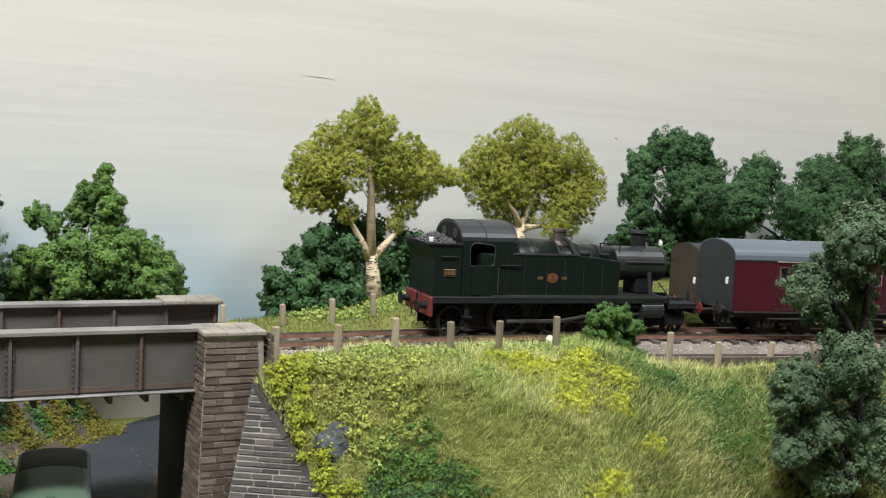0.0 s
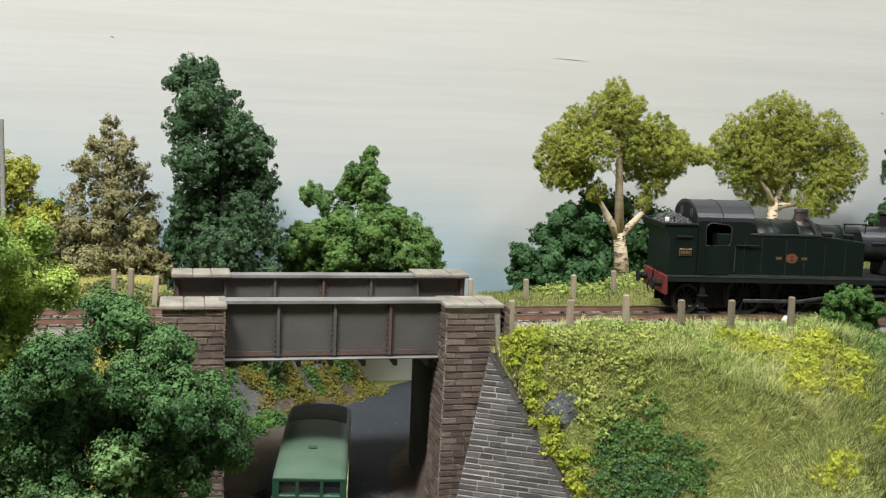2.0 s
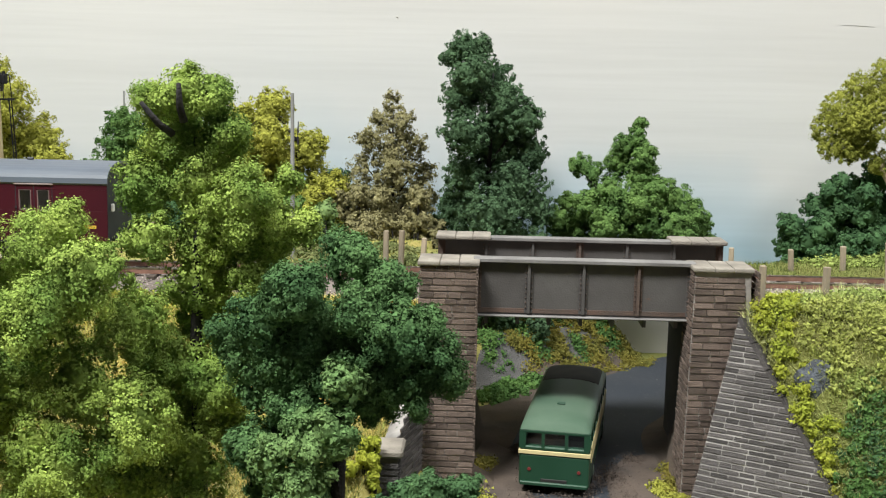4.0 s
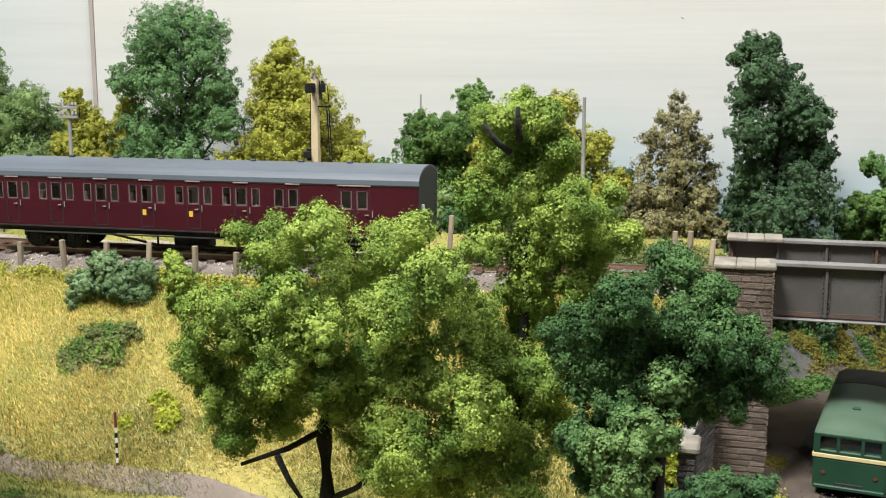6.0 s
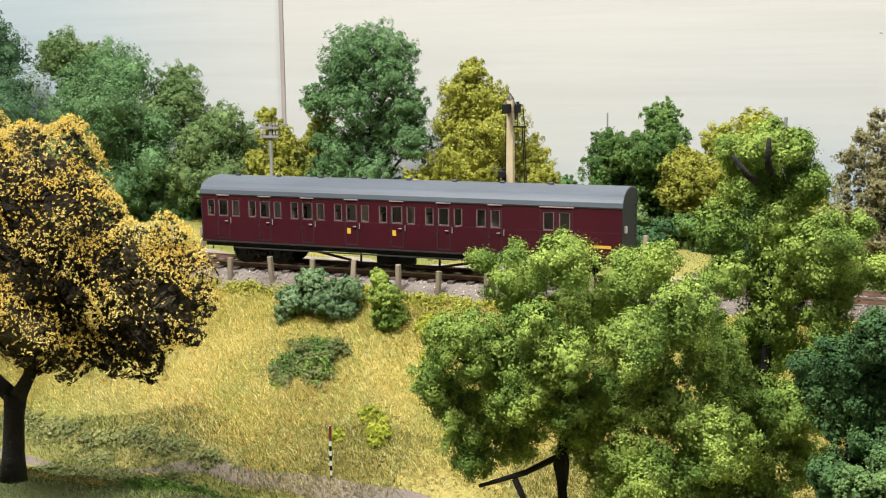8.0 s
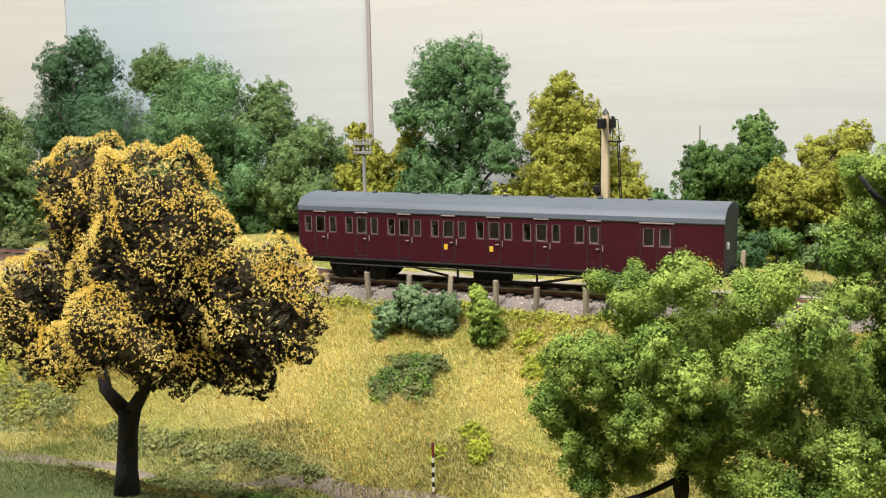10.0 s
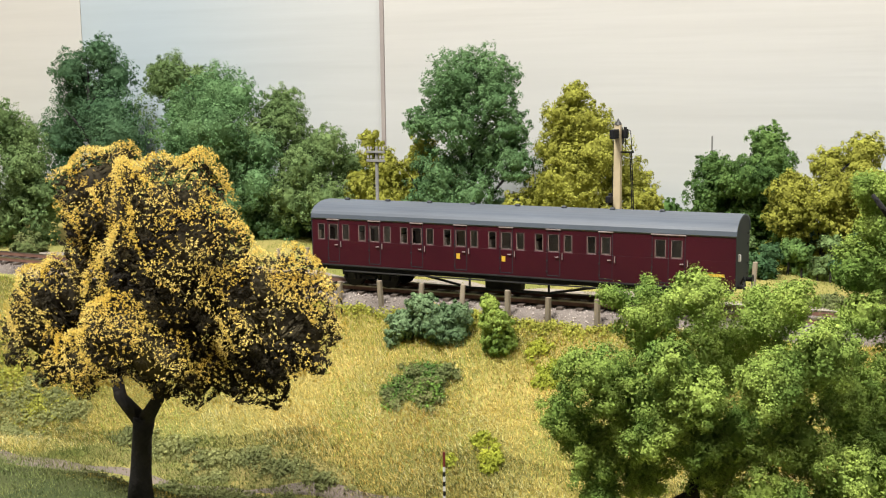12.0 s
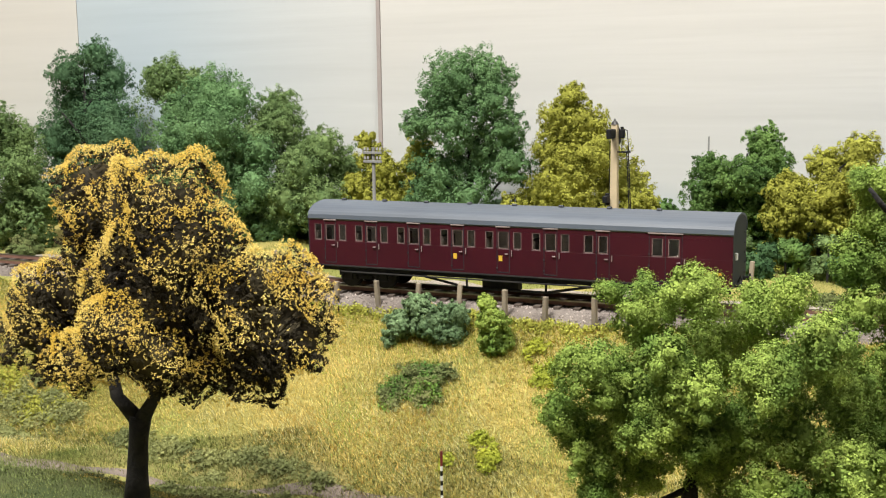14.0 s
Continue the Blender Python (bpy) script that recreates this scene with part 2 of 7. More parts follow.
def box(bm, x0, x1, y0, y1, z0, z1, bevel=0.0, seg=1):
    tmp = bmesh.new()
    bmesh.ops.create_cube(tmp, size=1.0)
    for v in tmp.verts:
        v.co = ((x0 + x1) / 2 + v.co.x * (x1 - x0), (y0 + y1) / 2 + v.co.y * (y1 - y0), (z0 + z1) / 2 + v.co.z * (z1 - z0))
    if bevel:
        bmesh.ops.bevel(tmp, geom=tmp.edges[:], offset=bevel, segments=seg, affect="EDGES", profile=0.5)
    merge(bm, tmp)
    return bm


def merge(bm, tmp):
    me = bpy.data.meshes.new("tmp")
    tmp.to_mesh(me)
    tmp.free()
    bm.from_mesh(me)
    bpy.data.meshes.remove(me)


def rod(bm, a, b, r0, r1=None, seg=8):
    """A round bar from a to b."""
    a, b = Vector(a), Vector(b)
    r1 = r0 if r1 is None else r1
    d = b - a
    tmp = bmesh.new()
    bmesh.ops.create_cone(tmp, cap_ends=True, segments=seg, radius1=r0, radius2=r1, depth=d.length)
    m = Matrix.Translation((a + b) / 2) @ d.to_track_quat("Z", "Y").to_matrix().to_4x4()
    bmesh.ops.transform(tmp, matrix=m, verts=tmp.verts)
    merge(bm, tmp)
    return bm


def tube(bm, pts, radii, seg=8):
    """A bent tapering limb through pts."""
    rings = []
    pts = [Vector(p) for p in pts]
    for i, p in enumerate(pts):
        d = (pts[min(i + 1, len(pts) - 1)] - pts[max(i - 1, 0)]).normalized()
        q = d.to_track_quat("Z", "Y")
        rings.append([bm.verts.new(p + q @ Vector((math.cos(k * 2 * math.pi / seg) * radii[i], math.sin(k * 2 * math.pi / seg) * radii[i], 0))) for k in range(seg)])
    for r0, r1 in zip(rings, rings[1:]):
        for k in range(seg):
            bm.faces.new((r0[k], r0[(k + 1) % seg], r1[(k + 1) % seg], r1[k]))
    bm.faces.new(rings[0][::-1])
    bm.faces.new(rings[-1])
    return bm


def extrude_profile(bm, profile, x0, x1):
    """A prism along x whose section is given as (y, z) pairs, anticlockwise seen from +x."""
    a = [bm.verts.new((x0, y, z)) for y, z in profile]
    b = [bm.verts.new((x1, y, z)) for y, z in profile]
    k = len(profile)
    for i in range(k):
        bm.faces.new((a[i], a[(i + 1) % k], b[(i + 1) % k], b[i]))
    bm.faces.new(a[::-1])
    bm.faces.new(b)
    return bm


def tri_object(name, verts, faces, mat, parent=None, smooth=False):
    """A mesh object from arrays of vertices (mm) and faces of equal size."""
    me = bpy.data.meshes.new(name)
    verts = np.asarray(verts, dtype=np.float32) * MM
    faces = np.asarray(faces, dtype=np.int32)
    k = faces.shape[1]
    me.vertices.add(len(verts))
    me.vertices.foreach_set("co", verts.ravel())
    me.loops.add(faces.size)
    me.loops.foreach_set("vertex_index", faces.ravel())
    me.polygons.add(len(faces))
    me.polygons.foreach_set("loop_start", np.arange(0, faces.size, k, dtype=np.int32))
    me.polygons.foreach_set("loop_total", np.full(len(faces), k, dtype=np.int32))
    me.update(calc_edges=True)
    me.validate()
    me.materials.append(mat)
    ob = new(name, me)
    ob.parent = parent
    if smooth:
        for p in me.polygons:
            p.use_smooth = True
    return ob


def smooth(v):
    v = np.clip(v, 0.0, 1.0)
    return v * v * (3 - 2 * v)


def leaf_bits(rng, centres, size, out, loose=0.75):
    """One small pointed leaf at each centre, facing roughly outwards."""
    n = len(centres)
    nrm = out / np.maximum(np.linalg.norm(out, axis=1), 1e-6)[:, None] + rng.normal(size=(n, 3)) * loose * 0.6
    nrm /= np.linalg.norm(nrm, axis=1)[:, None]
    u = np.cross(nrm, rng.normal(size=(n, 3)))
    u /= np.linalg.norm(u, axis=1)[:, None]
    w = np.cross(nrm, u)
    s = size * rng.uniform(0.55, 1.4, size=(n, 1))
    skew = rng.uniform(-0.35, 0.35, size=(n, 1))
    a = centres - u * s * 0.75 - w * s * 0.55
    b = centres + u * s * 0.75 - w * s * 0.45
    c = centres + w * s * 0.95 + u * s * skew
    v = np.stack((a, b, c), axis=1).reshape(-1, 3)
    return v, np.arange(3 * n).reshape(-1, 3)


def heart_of_clump():
    bm = bmesh.new()
    bmesh.ops.create_icosphere(bm, subdivisions=2, radius=1.0)
    bm.verts.ensure_lookup_table()
    v, f = np.array([tuple(p.co) for p in bm.verts]), np.array([[q.index for q in p.verts] for p in bm.faces])
    bm.free()
    return v, f


HEART_V, HEART_F = heart_of_clump()


def crown(name, blobs, y, parent, mat, bits, size, seed, depth=0.9, spread=0.35, core=0.5, top_only=0.0, wobble=0.35, tufts=0.36, sigma=0.0, heart=0.62, depths=None, ragged=0.16):
    """Foliage: clumps (x, z, r) round the plane y, each a cloud of small leaves about tufts of its own, with more leaves inside."""
    rng, deep = np.random.default_rng(seed), np.random.default_rng(seed + 1000)
    vs, fs, base = [], [], 0
    total = sum(r * r for _, _, r in blobs)
    ox, oy, oz = (parent.matrix_basis.translation / MM) if parent else (0, 0, 0)
    depths = deep.uniform(-1, 1, size=len(blobs)) if depths is None else depths
    for (x, z, r), dep in zip(blobs, depths):
        yy = y + dep * r * depth
        c = np.array((x - ox, yy - oy, z - oz))
        k = max(20, int(bits * r * r / total))
        nt = max(8, int(r * r * tufts))
        d = rng.normal(size=(nt, 3))
        d /= np.linalg.norm(d, axis=1)[:, None]
        if top_only:
            d[:, 2] = np.abs(d[:, 2]) * top_only + d[:, 2] * (1 - top_only)
            d /= np.linalg.norm(d, axis=1)[:, None]
        lump = sigma or 0.085 * r + 1.15
        rad = max(0.45 * r, r - 0.75 * lump) * (1 - spread * rng.uniform(0, 1, size=(nt, 1)) ** 1.5)
        tc = c + d * rad * rng.uniform(1 - wobble, 1.0 + wobble * 0.12, size=(nt, 1))
        pick = rng.integers(0, nt, size=k)
        knob = lump * rng.uniform(0.55, 1.25, size=(nt, 1))
        way = rng.normal(size=(k, 3)) + d[pick] * 0.7 + np.array((0, 0, 0.2))
        way /= np.linalg.norm(way, axis=1)[:, None]
        p = tc[pick] + way * knob[pick] * rng.uniform(0.62, 1.06, size=(k, 1)) * (1 + ragged * rng.normal(size=(k, 1)))
        v, f = leaf_bits(rng, p, size, way * 1.1 + (p - c) / r * 0.5 + np.array((0, 0, 0.25)), 0.55)
        vs.append(v), fs.append(f + base)
        base += len(v)
        if core:
            q = rng.normal(size=(int(k * core * 0.22), 3))
            q *= (rng.uniform(0, 1, size=(len(q), 1)) ** 0.34) * r * 0.74 / np.linalg.norm(q, axis=1)[:, None]
            v, f = leaf_bits(rng, q + c, size * 1.55, q)
            vs.append(v), fs.append(f + base)
            base += len(v)
            if heart > 0.05:
                v = c + HEART_V * (r * heart * deep.uniform(0.8, 1.1, size=(len(HEART_V), 1)))
                vs.append(v), fs.append(HEART_F + base)
                base += len(v)
    ob = tri_object(name, np.concatenate(vs), np.concatenate(fs), mat, parent)
    ob["kind"] = "stuff"
    return ob


# ---- setting: room, backdrop, ground ----
def slab(name, x0, x1, y0, y1, z0, z1, mat, label, category):
    ob = new(name, mesh_of(name, box(bmesh.new(), x0, x1, y0, y1, z0, z1), mat))
    return tagged(ob, label, category, kind="structure")


slab("backdrop", -424.1, 1300, 626, 632, -60, 620, M_SKY, "pale painted sky board with brushed clouds behind the layout", "backdrop")
slab("backdrop", -711, -425.2, 627.5, 633, -60, 620, M_SKY_BLUE, "pale blue painted sky board joined behind the trees", "backdrop")
slab("backdrop", -1300, -711.6, 627.5, 633, -60, 620, M_SKY, "cream painted sky board at the layout's far end", "backdrop")
slab("trim", -425.6, -422.6, 624.8, 626, -60, 620, material("joint_strip", (0.30, 0.26, 0.25), (0.38, 0.33, 0.31), scale=30), "thin vertical cover strip over the backdrop joint", "trim")
board = bpy.data.objects["backdrop"]
for x0, x1, z0, z1, w in ((231, 251, 199, 198.2, 0.13), (456, 458, 174.2, 173.6, 0.3), (-27, -25, 199.4, 198.9, 0.25)):
    part("scratch", tube(bmesh.new(), ((x0, 625.95, z0), ((x0 + x1) / 2, 625.85, (z0 + z1) / 2 + 0.2), (x1, 625.9, z1)), (w * 0.4, w, w * 0.5), 6), material("scratch_grey", (0.33, 0.31, 0.29)), board, "small dark scratch in the paint")
slab("floor", -2200, 2200, -2200, 1400, -960, -900, M_ROOM, "plain room floor beneath the layout", "floor")
slab("ceiling", -2200, 2200, -2200, 1400, 1560, 1600, M_ROOM, "plain pale ceiling over the room", "ceiling")
slab("wall_south", -2200, 2200, -2260, -2200, -900, 1560, M_ROOM, "plain pale room wall", "wall")
slab("wall_north", -2200, 2200, 1400, 1460, -900, 1560, M_ROOM, "plain pale room wall", "wall")
slab("wall_west", -2260, -2200, -2200, 1400, -900, 1560, M_ROOM, "plain pale room wall", "wall")
slab("wall_east", 2200, 2260, -2200, 1400, -900, 1560, M_ROOM, "plain pale room wall", "wall")
RAIL_Z = 85.0


def track_y(x):
    x = np.asarray(x, dtype=float)
    bend = np.clip(x - 200, 0, 118)
    return 408 + 9 * smooth((x + 330) / 400) - 0.0008 * bend ** 2 - 0.19 * np.maximum(0, x - 318)


def corridor(x, y):
    """How deep a place lies inside the sunken road's way, in millimetres; below 0: outside."""
    south, north = np.maximum(0, 372 - y), np.maximum(0, y - 445)
    left = np.where(y < 372, 3 - south * 0.22, 19 - north * 0.15)
    right = np.where(y < 378, 125.5 + np.maximum(0, 367.5 - y) * 0.77, 117 + north * 0.75)
    return np.minimum(x - left, right - x)


def ground(x, y):
    x, y = np.asarray(x, dtype=float), np.asarray(y, dtype=float)
    d = np.maximum(0, 385 - y)
    left = np.maximum(77 - (0.75 + 0.3 * smooth((-270 - x) / 150)) * d, 8)
    left = left + 23.5 * smooth((288 - y) / 66) * smooth((-170 - x) / 70)
    d = np.maximum(0, 368 - y)
    right = np.maximum(86 - 0.22 * d - 0.0062 * d * d, 2)
    right = right - 9 * (1 - smooth((x - 130) / 65)) * smooth(d / 30)
    right = right - 10 * smooth((x - 262) / 45)
    w = smooth((x - 20) / 100)
    z = left * (1 - w) + right * w
    z = z + (3 * smooth((y - 440) / 20) + 6 * smooth((y - 500) / 60) * smooth((x - 290) / 50)) * smooth((x - 120) / 40) + 4 * smooth((y - 470) / 60) * smooth((-60 - x) / 60)
    z = z + 1.1 * np.sin(x * 0.061 + y * 0.043) + 0.8 * np.sin(x * 0.13 - y * 0.11 + 1.7)
    far = np.maximum(y, 515) / 520
    flank = 166 - (166 - np.clip(71.5 + (x / far - 183) * 0.215, 20, 94)) * far - 1.0
    z = np.where((x > 110) & (y > 465), z - smooth((y - 465) / 45) * np.maximum(0, z - flank), z)
    z = np.where((x > 110) & (y > 436), np.minimum(z, 81 + 0.14 * np.maximum(0, x - 185)), z)
    z = np.where((x > 250) & (y > 430), z - smooth((x - 285) / 30) * (1 - smooth((y - 500) / 40)) * np.maximum(0, z - 64), z)
    bed = np.abs(y - track_y(x))
    z = np.where(bed < 34, np.minimum(z, 77 + np.maximum(0, bed - 22) * 0.75), z)
    inside = corridor(x, y)
    wall_top = 78 - 76 * np.clip((367.5 - y) / 50, 0, 1.0)
    z = np.where((y < 379) & (x > 100) & (x < 330), np.minimum(z, np.maximum(wall_top, 6) + np.maximum(0, -inside) * 0.7), z)
    left_top = 30 + 21 * np.clip((y - 336) / 36, 0, 1.3)
    z = np.where((y < 384) & (x < 20) & (x > -60), np.minimum(z, left_top + np.maximum(0, -inside) * 1.0), z)
    bank = 24 * (1 - smooth((x - 98) / 26)) * smooth(((y - 538) * 0.766 - (x - 55) * 0.643) / 26) * smooth((y - 500) / 25)
    low = bank + 7.5 - 6 * smooth((y - 450) / 150) + 11 * (1 - smooth(inside / 14)) * (1 - 0.6 * smooth((y - 380) / 20))
    return np.where(inside > 0, np.minimum(low, z), z)


def terrain():
    xs, ys = np.arange(-900, 901, 5.0), np.arange(120, 627, 5.0)
    gx, gy = np.meshgrid(xs, ys)
    z = ground(gx, gy)
    v = np.stack((gx, gy, z), axis=-1).reshape(-1, 3)
    nx, ny = len(xs), len(ys)
    i = np.arange(nx * ny).reshape(ny, nx)
    f = np.stack((i[:-1, :-1], i[:-1, 1:], i[1:, 1:], i[1:, :-1]), axis=-1).reshape(-1, 4)
    ob = tri_object("ground", v, f, M_GRASS_GROUND, smooth=True)
    return tagged(ob, "dry yellow-green scenic grass over sloping banks", "ground", kind="structure")


terrain()
slab("baseboard", -905, 905, 100, 640, -110, -75, material("plywood", (0.4, 0.3, 0.19), (0.33, 0.24, 0.15), scale=20), "plywood board that carries the layout", "baseboard")


def ribbon(name, pts, widths, lift, mat, label, category, steps=14):
    """A strip laid along pts (x, y), following the ground."""
    bm = bmesh.new()
    pts = np.array(pts, dtype=float)
    t = np.linspace(0, len(pts) - 1, steps * (len(pts) - 1) + 1)
    px, py, w = (np.interp(t, np.arange(len(pts)), c) for c in (pts[:, 0], pts[:, 1], np.array(widths, dtype=float)))
    dx, dy = np.gradient(px), np.gradient(py)
    ln = np.hypot(dx, dy)
    rows = []
    for k in range(len(t)):
        nx, ny = -dy[k] / ln[k], dx[k] / ln[k]
        row = []
        for s in np.linspace(-1, 1, 9):
            x, y = px[k] + nx * s * w[k] / 2, py[k] + ny * s * w[k] / 2
            row.append(bm.verts.new((x, y, float(ground(x, y)) * (1 if abs(s) > 0.9 else 1) + (lift if abs(s) < 0.9 else -0.6))))
        rows.append(row)
    for a, b in zip(rows, rows[1:]):
        for k in range(8):
            bm.faces.new((a[k], a[k + 1], b[k + 1], b[k]))
    bmesh.ops.recalc_face_normals(bm, faces=bm.faces)
    return tagged(new(name, mesh_of(name, bm, mat, True)), label, category, kind="structure")


ribbon("verge", [(58, 130), (60, 250), (62, 340), (66, 400), (72, 450), (88, 500), (108, 545), (135, 590)], [120, 118, 112, 104, 112, 116, 96, 70], 0.5, material("brown_dirt", (0.10, 0.075, 0.055), (0.06, 0.048, 0.04), scale=60, fine=900, rough=0.95, bump=0.6, bump_scale=2000),
       "brown dirt verge beside the road", "verge")
ribbon("verge", [(34, 505), (44, 535), (62, 566), (88, 598)], [26, 40, 44, 40], 0.5, material("grey_earth", (0.15, 0.145, 0.14), (0.085, 0.082, 0.082), scale=60, fine=900, rough=0.95, bump=1.0, bump_scale=1200),
       "grey earth bank beyond the bridge", "verge")
ribbon("road", [(60, 130), (62, 250), (66, 340), (70, 400), (78, 450), (100, 520), (150, 590), (190, 622)], [88, 84, 82, 74, 72, 66, 62, 60], 1.0, M_ROAD,
       "grey tarmac road running under the bridge", "road")
# dirt whose paler brown also paints the lit front of the road
M_DIRT = material("road_dirt", (0.125, 0.095, 0.076), (0.07, 0.056, 0.048), scale=60, fine=900, rough=0.95, bump=0.6, bump_scale=2000)
ribbon("verge", [(104, 250), (102, 300), (98, 335), (95, 365), (94, 388), (97, 404), (102, 414)], [22, 26, 32, 38, 34, 22, 4], 1.7, M_DIRT, "brown dirt and painted light over the edge of the road", "verge")
ribbon("verge", [(34, 250), (36, 300), (36, 335), (37, 365), (38, 390), (36, 410), (32, 424)], [18, 22, 24, 28, 28, 20, 4], 1.7, M_DIRT, "brown dirt and painted light along the kerbless road edge", "verge")
ribbon("path", [(-760, 300), (-600, 292), (-520, 289), (-455, 289), (-405, 292), (-375, 294), (-340, 296), (-300, 299), (-270, 301), (-240, 301), (-205, 300), (-100, 290), (30, 262)], [20, 20, 20, 20, 11, 8, 6, 6, 7, 9, 10, 12, 12], 0.6, M_PATH,
       "pinkish grey gravel lane along the foot of the bank", "path")
ribbon("verge", [(-440, 318), (-390, 314), (-340, 310), (-290, 307), (-262, 305)], [8, 20, 24, 20, 6], 0.3, material("weedy_mat", (0.25, 0.24, 0.085), (0.34, 0.29, 0.11), scale=60, fine=500, rough=0.95, bump=1.0, bump_scale=900, spec=0.1),
       "dull green weedy verge at the foot of the bank", "verge")
ribbon("lawn", [(-640, 226), (-520, 226), (-455, 229), (-400, 235), (-300, 235), (-200, 226), (-130, 222)], [96, 96, 98, 100, 100, 100, 96], 1.3, material("dark_turf", (0.06, 0.082, 0.032), (0.095, 0.105, 0.042), scale=40, fine=500, rough=0.95, bump=1.0, bump_scale=900, spec=0.1),
       "dark green turf mound beside the lane", "turf", 10)

ribbon("cess", [(x, 408 + 9 * float(smooth((x + 330) / 400)) + 44) for x in range(-620, -40, 40)], [30] * 15, 0.5, material("cess_grit", (0.42, 0.37, 0.32), (0.31, 0.265, 0.225), scale=50, fine=900, rough=0.95, bump=0.6, bump_scale=2000),
       "pinkish gritty strip beside the ballast", "path")
ribbon("yard", [(246, 442), (275, 446), (340, 447), (400, 442), (520, 424)], [14, 24, 28, 30, 34], 0.3, material("cinders", (0.075, 0.07, 0.066), (0.13, 0.115, 0.10), scale=60, fine=900, rough=0.95, bump=1.0, bump_scale=1100, fleck=(0.22, 0.2, 0.18)),
       "dark cinder yard beside the running line", "yard")


# ---- track ----
def track_strip(offset_lo, offset_hi, z_lo, z_hi, x0=-760, x1=520, step=10):
    """A closed bar that follows the track between two offsets from its middle."""
    bm = bmesh.new()
    rings = []
    for x in np.arange(x0, x1 + 1, step):
        y = float(track_y(x))
        sl = float(track_y(x + 1) - track_y(x - 1)) / 2
        k = 1 / math.sqrt(1 + sl * sl)
        rings.append([bm.verts.new((x - sl * k * o, y + k * o, z)) for o, z in ((offset_lo, z_lo), (offset_hi, z_lo), (offset_hi, z_hi), (offset_lo, z_hi))])
    for a, b in zip(rings, rings[1:]):
        for i in range(4):
            bm.faces.new((a[i], b[i], b[(i + 1) % 4], a[(i + 1) % 4]))
    bm.faces.new(rings[0])
    bm.faces.new(rings[-1][::-1])
    bmesh.ops.recalc_face_normals(bm, faces=bm.faces)
    return bm


def ballast_bed():
    bm = bmesh.new()
    rows = []
    for x in np.arange(-780, 541, 8):
        y = float(track_y(x))
        rows.append([bm.verts.new((x, y + o, z + 0.9 + random.uniform(-0.35, 0.35))) for o, z in ((-25, 74), (-21.5, 78.5), (-18, 80.2), (-9, 80.6), (0, 80.8), (9, 80.6), (20, 80.2), (26, 78.5), (32, 74))])
    for a, b in zip(rows, rows[1:]):
        for k in range(8):
            bm.faces.new((a[k], b[k], b[k + 1], a[k + 1]))
    bmesh.ops.recalc_face_normals(bm, faces=bm.faces)
    ob = tagged(new("ballast", mesh_of("ballast", bm, M_BALLAST, True)), "grey-brown stone ballast bed under the track", "ballast", kind="structure")
    rng = np.random.default_rng(5)
    n = 15000
    x = rng.uniform(-600, 480, n)
    o = rng.uniform(-23.5, 27, n)
    y = track_y(x) + o
    z = np.interp(o, [-24, -21.5, -18, 0, 20, 26, 32], [76.4, 79.5, 81.2, 81.8, 81.2, 79.5, 75.1])
    x2, o2 = rng.uniform(128, 300, 5200), rng.uniform(-46, -22, 5200)
    o2 *= 1 - 0.2 * smooth((x2 - 190) / 50)
    y2 = track_y(x2) + o2
    x, y, z, n = np.concatenate((x, x2)), np.concatenate((y, y2)), np.concatenate((z, ground(x2, y2) + 0.35)), n + 5200
    octa = np.array([(1, 0, 0), (-1, 0, 0), (0, 1, 0), (0, -1, 0), (0, 0, 1), (0, 0, -1)], dtype=float)
    fo = np.array([(0, 2, 4), (2, 1, 4), (1, 3, 4), (3, 0, 4), (2, 0, 5), (1, 2, 5), (3, 1, 5), (0, 3, 5)])
    s = rng.uniform(0.28, 0.68, (n, 1, 1)) * rng.uniform(0.7, 1.3, (n, 6, 1))
    v = octa[None] * s + np.stack((x, y, z), -1)[:, None] + rng.normal(size=(n, 6, 3)) * 0.12
    f = fo[None] + (np.arange(n) * 6)[:, None, None]
    st = tri_object("stones", v.reshape(-1, 3), f.reshape(-1, 3), M_STONES, ob)
    st["kind"] = "stuff"


ballast_bed()
track = thing("railway_track", (0, 0, 0), "single railway line with rusty rails on dark sleepers", "railway track", kind="structure")
for off in (-8.9, 8.9):
    part("rail", track_strip(off - 0.55, off + 0.55, 82.7, 84.5), M_RAIL, track)
    part("rail_head", track_strip(off - 0.6, off + 0.6, 84.45, 85.0), M_RAILTOP, track, "worn shiny rail head")
sleeper_mesh = mesh_of("sleeper", box(bmesh.new(), -1.6, 1.6, -14.6, 14.6, -1.4, 0.5, 0.2), M_SLEEPER)
for i in range(116):
    x = -640 + i * 9.7
    ob = new("sleeper", sleeper_mesh)
    ob.parent = track
    ob.matrix_basis = pose(x * MM, float(track_y(x)) * MM, 82.1 * MM, 0, 0, math.degrees(float(track_y(x + 1) - track_y(x - 1)) / 2))

trough = thing("cable_trough", (270, 380, 77), "weathered grey trough with a lid beside the ballast", "cable trough", kind="structure")
for nm, lo, hi, z0, z1, mt in (("side_board", -31.4, -30.4, 74.5, 78.8, M_SLEEPER), ("side_board", -27.6, -26.6, 74.5, 79.4, M_SLEEPER), ("lid", -30.4, -27.6, 75.5, 78.4, M_PATH)):
    ob = part(nm, track_strip(lo, hi, z0, z1, 262, 440), mt, trough)
    ob.matrix_parent_inverse = trough.matrix_basis.inverted()
siding = thing("railway_track", (500, 472, 70), "far siding with rusty rails on dark sleepers", "railway track", kind="structure", turn=-12)
part("trackbed", box(bmesh.new(), -135, 170, -22, 20, -8, -3.6, 0.6), M_BALLAST, siding)
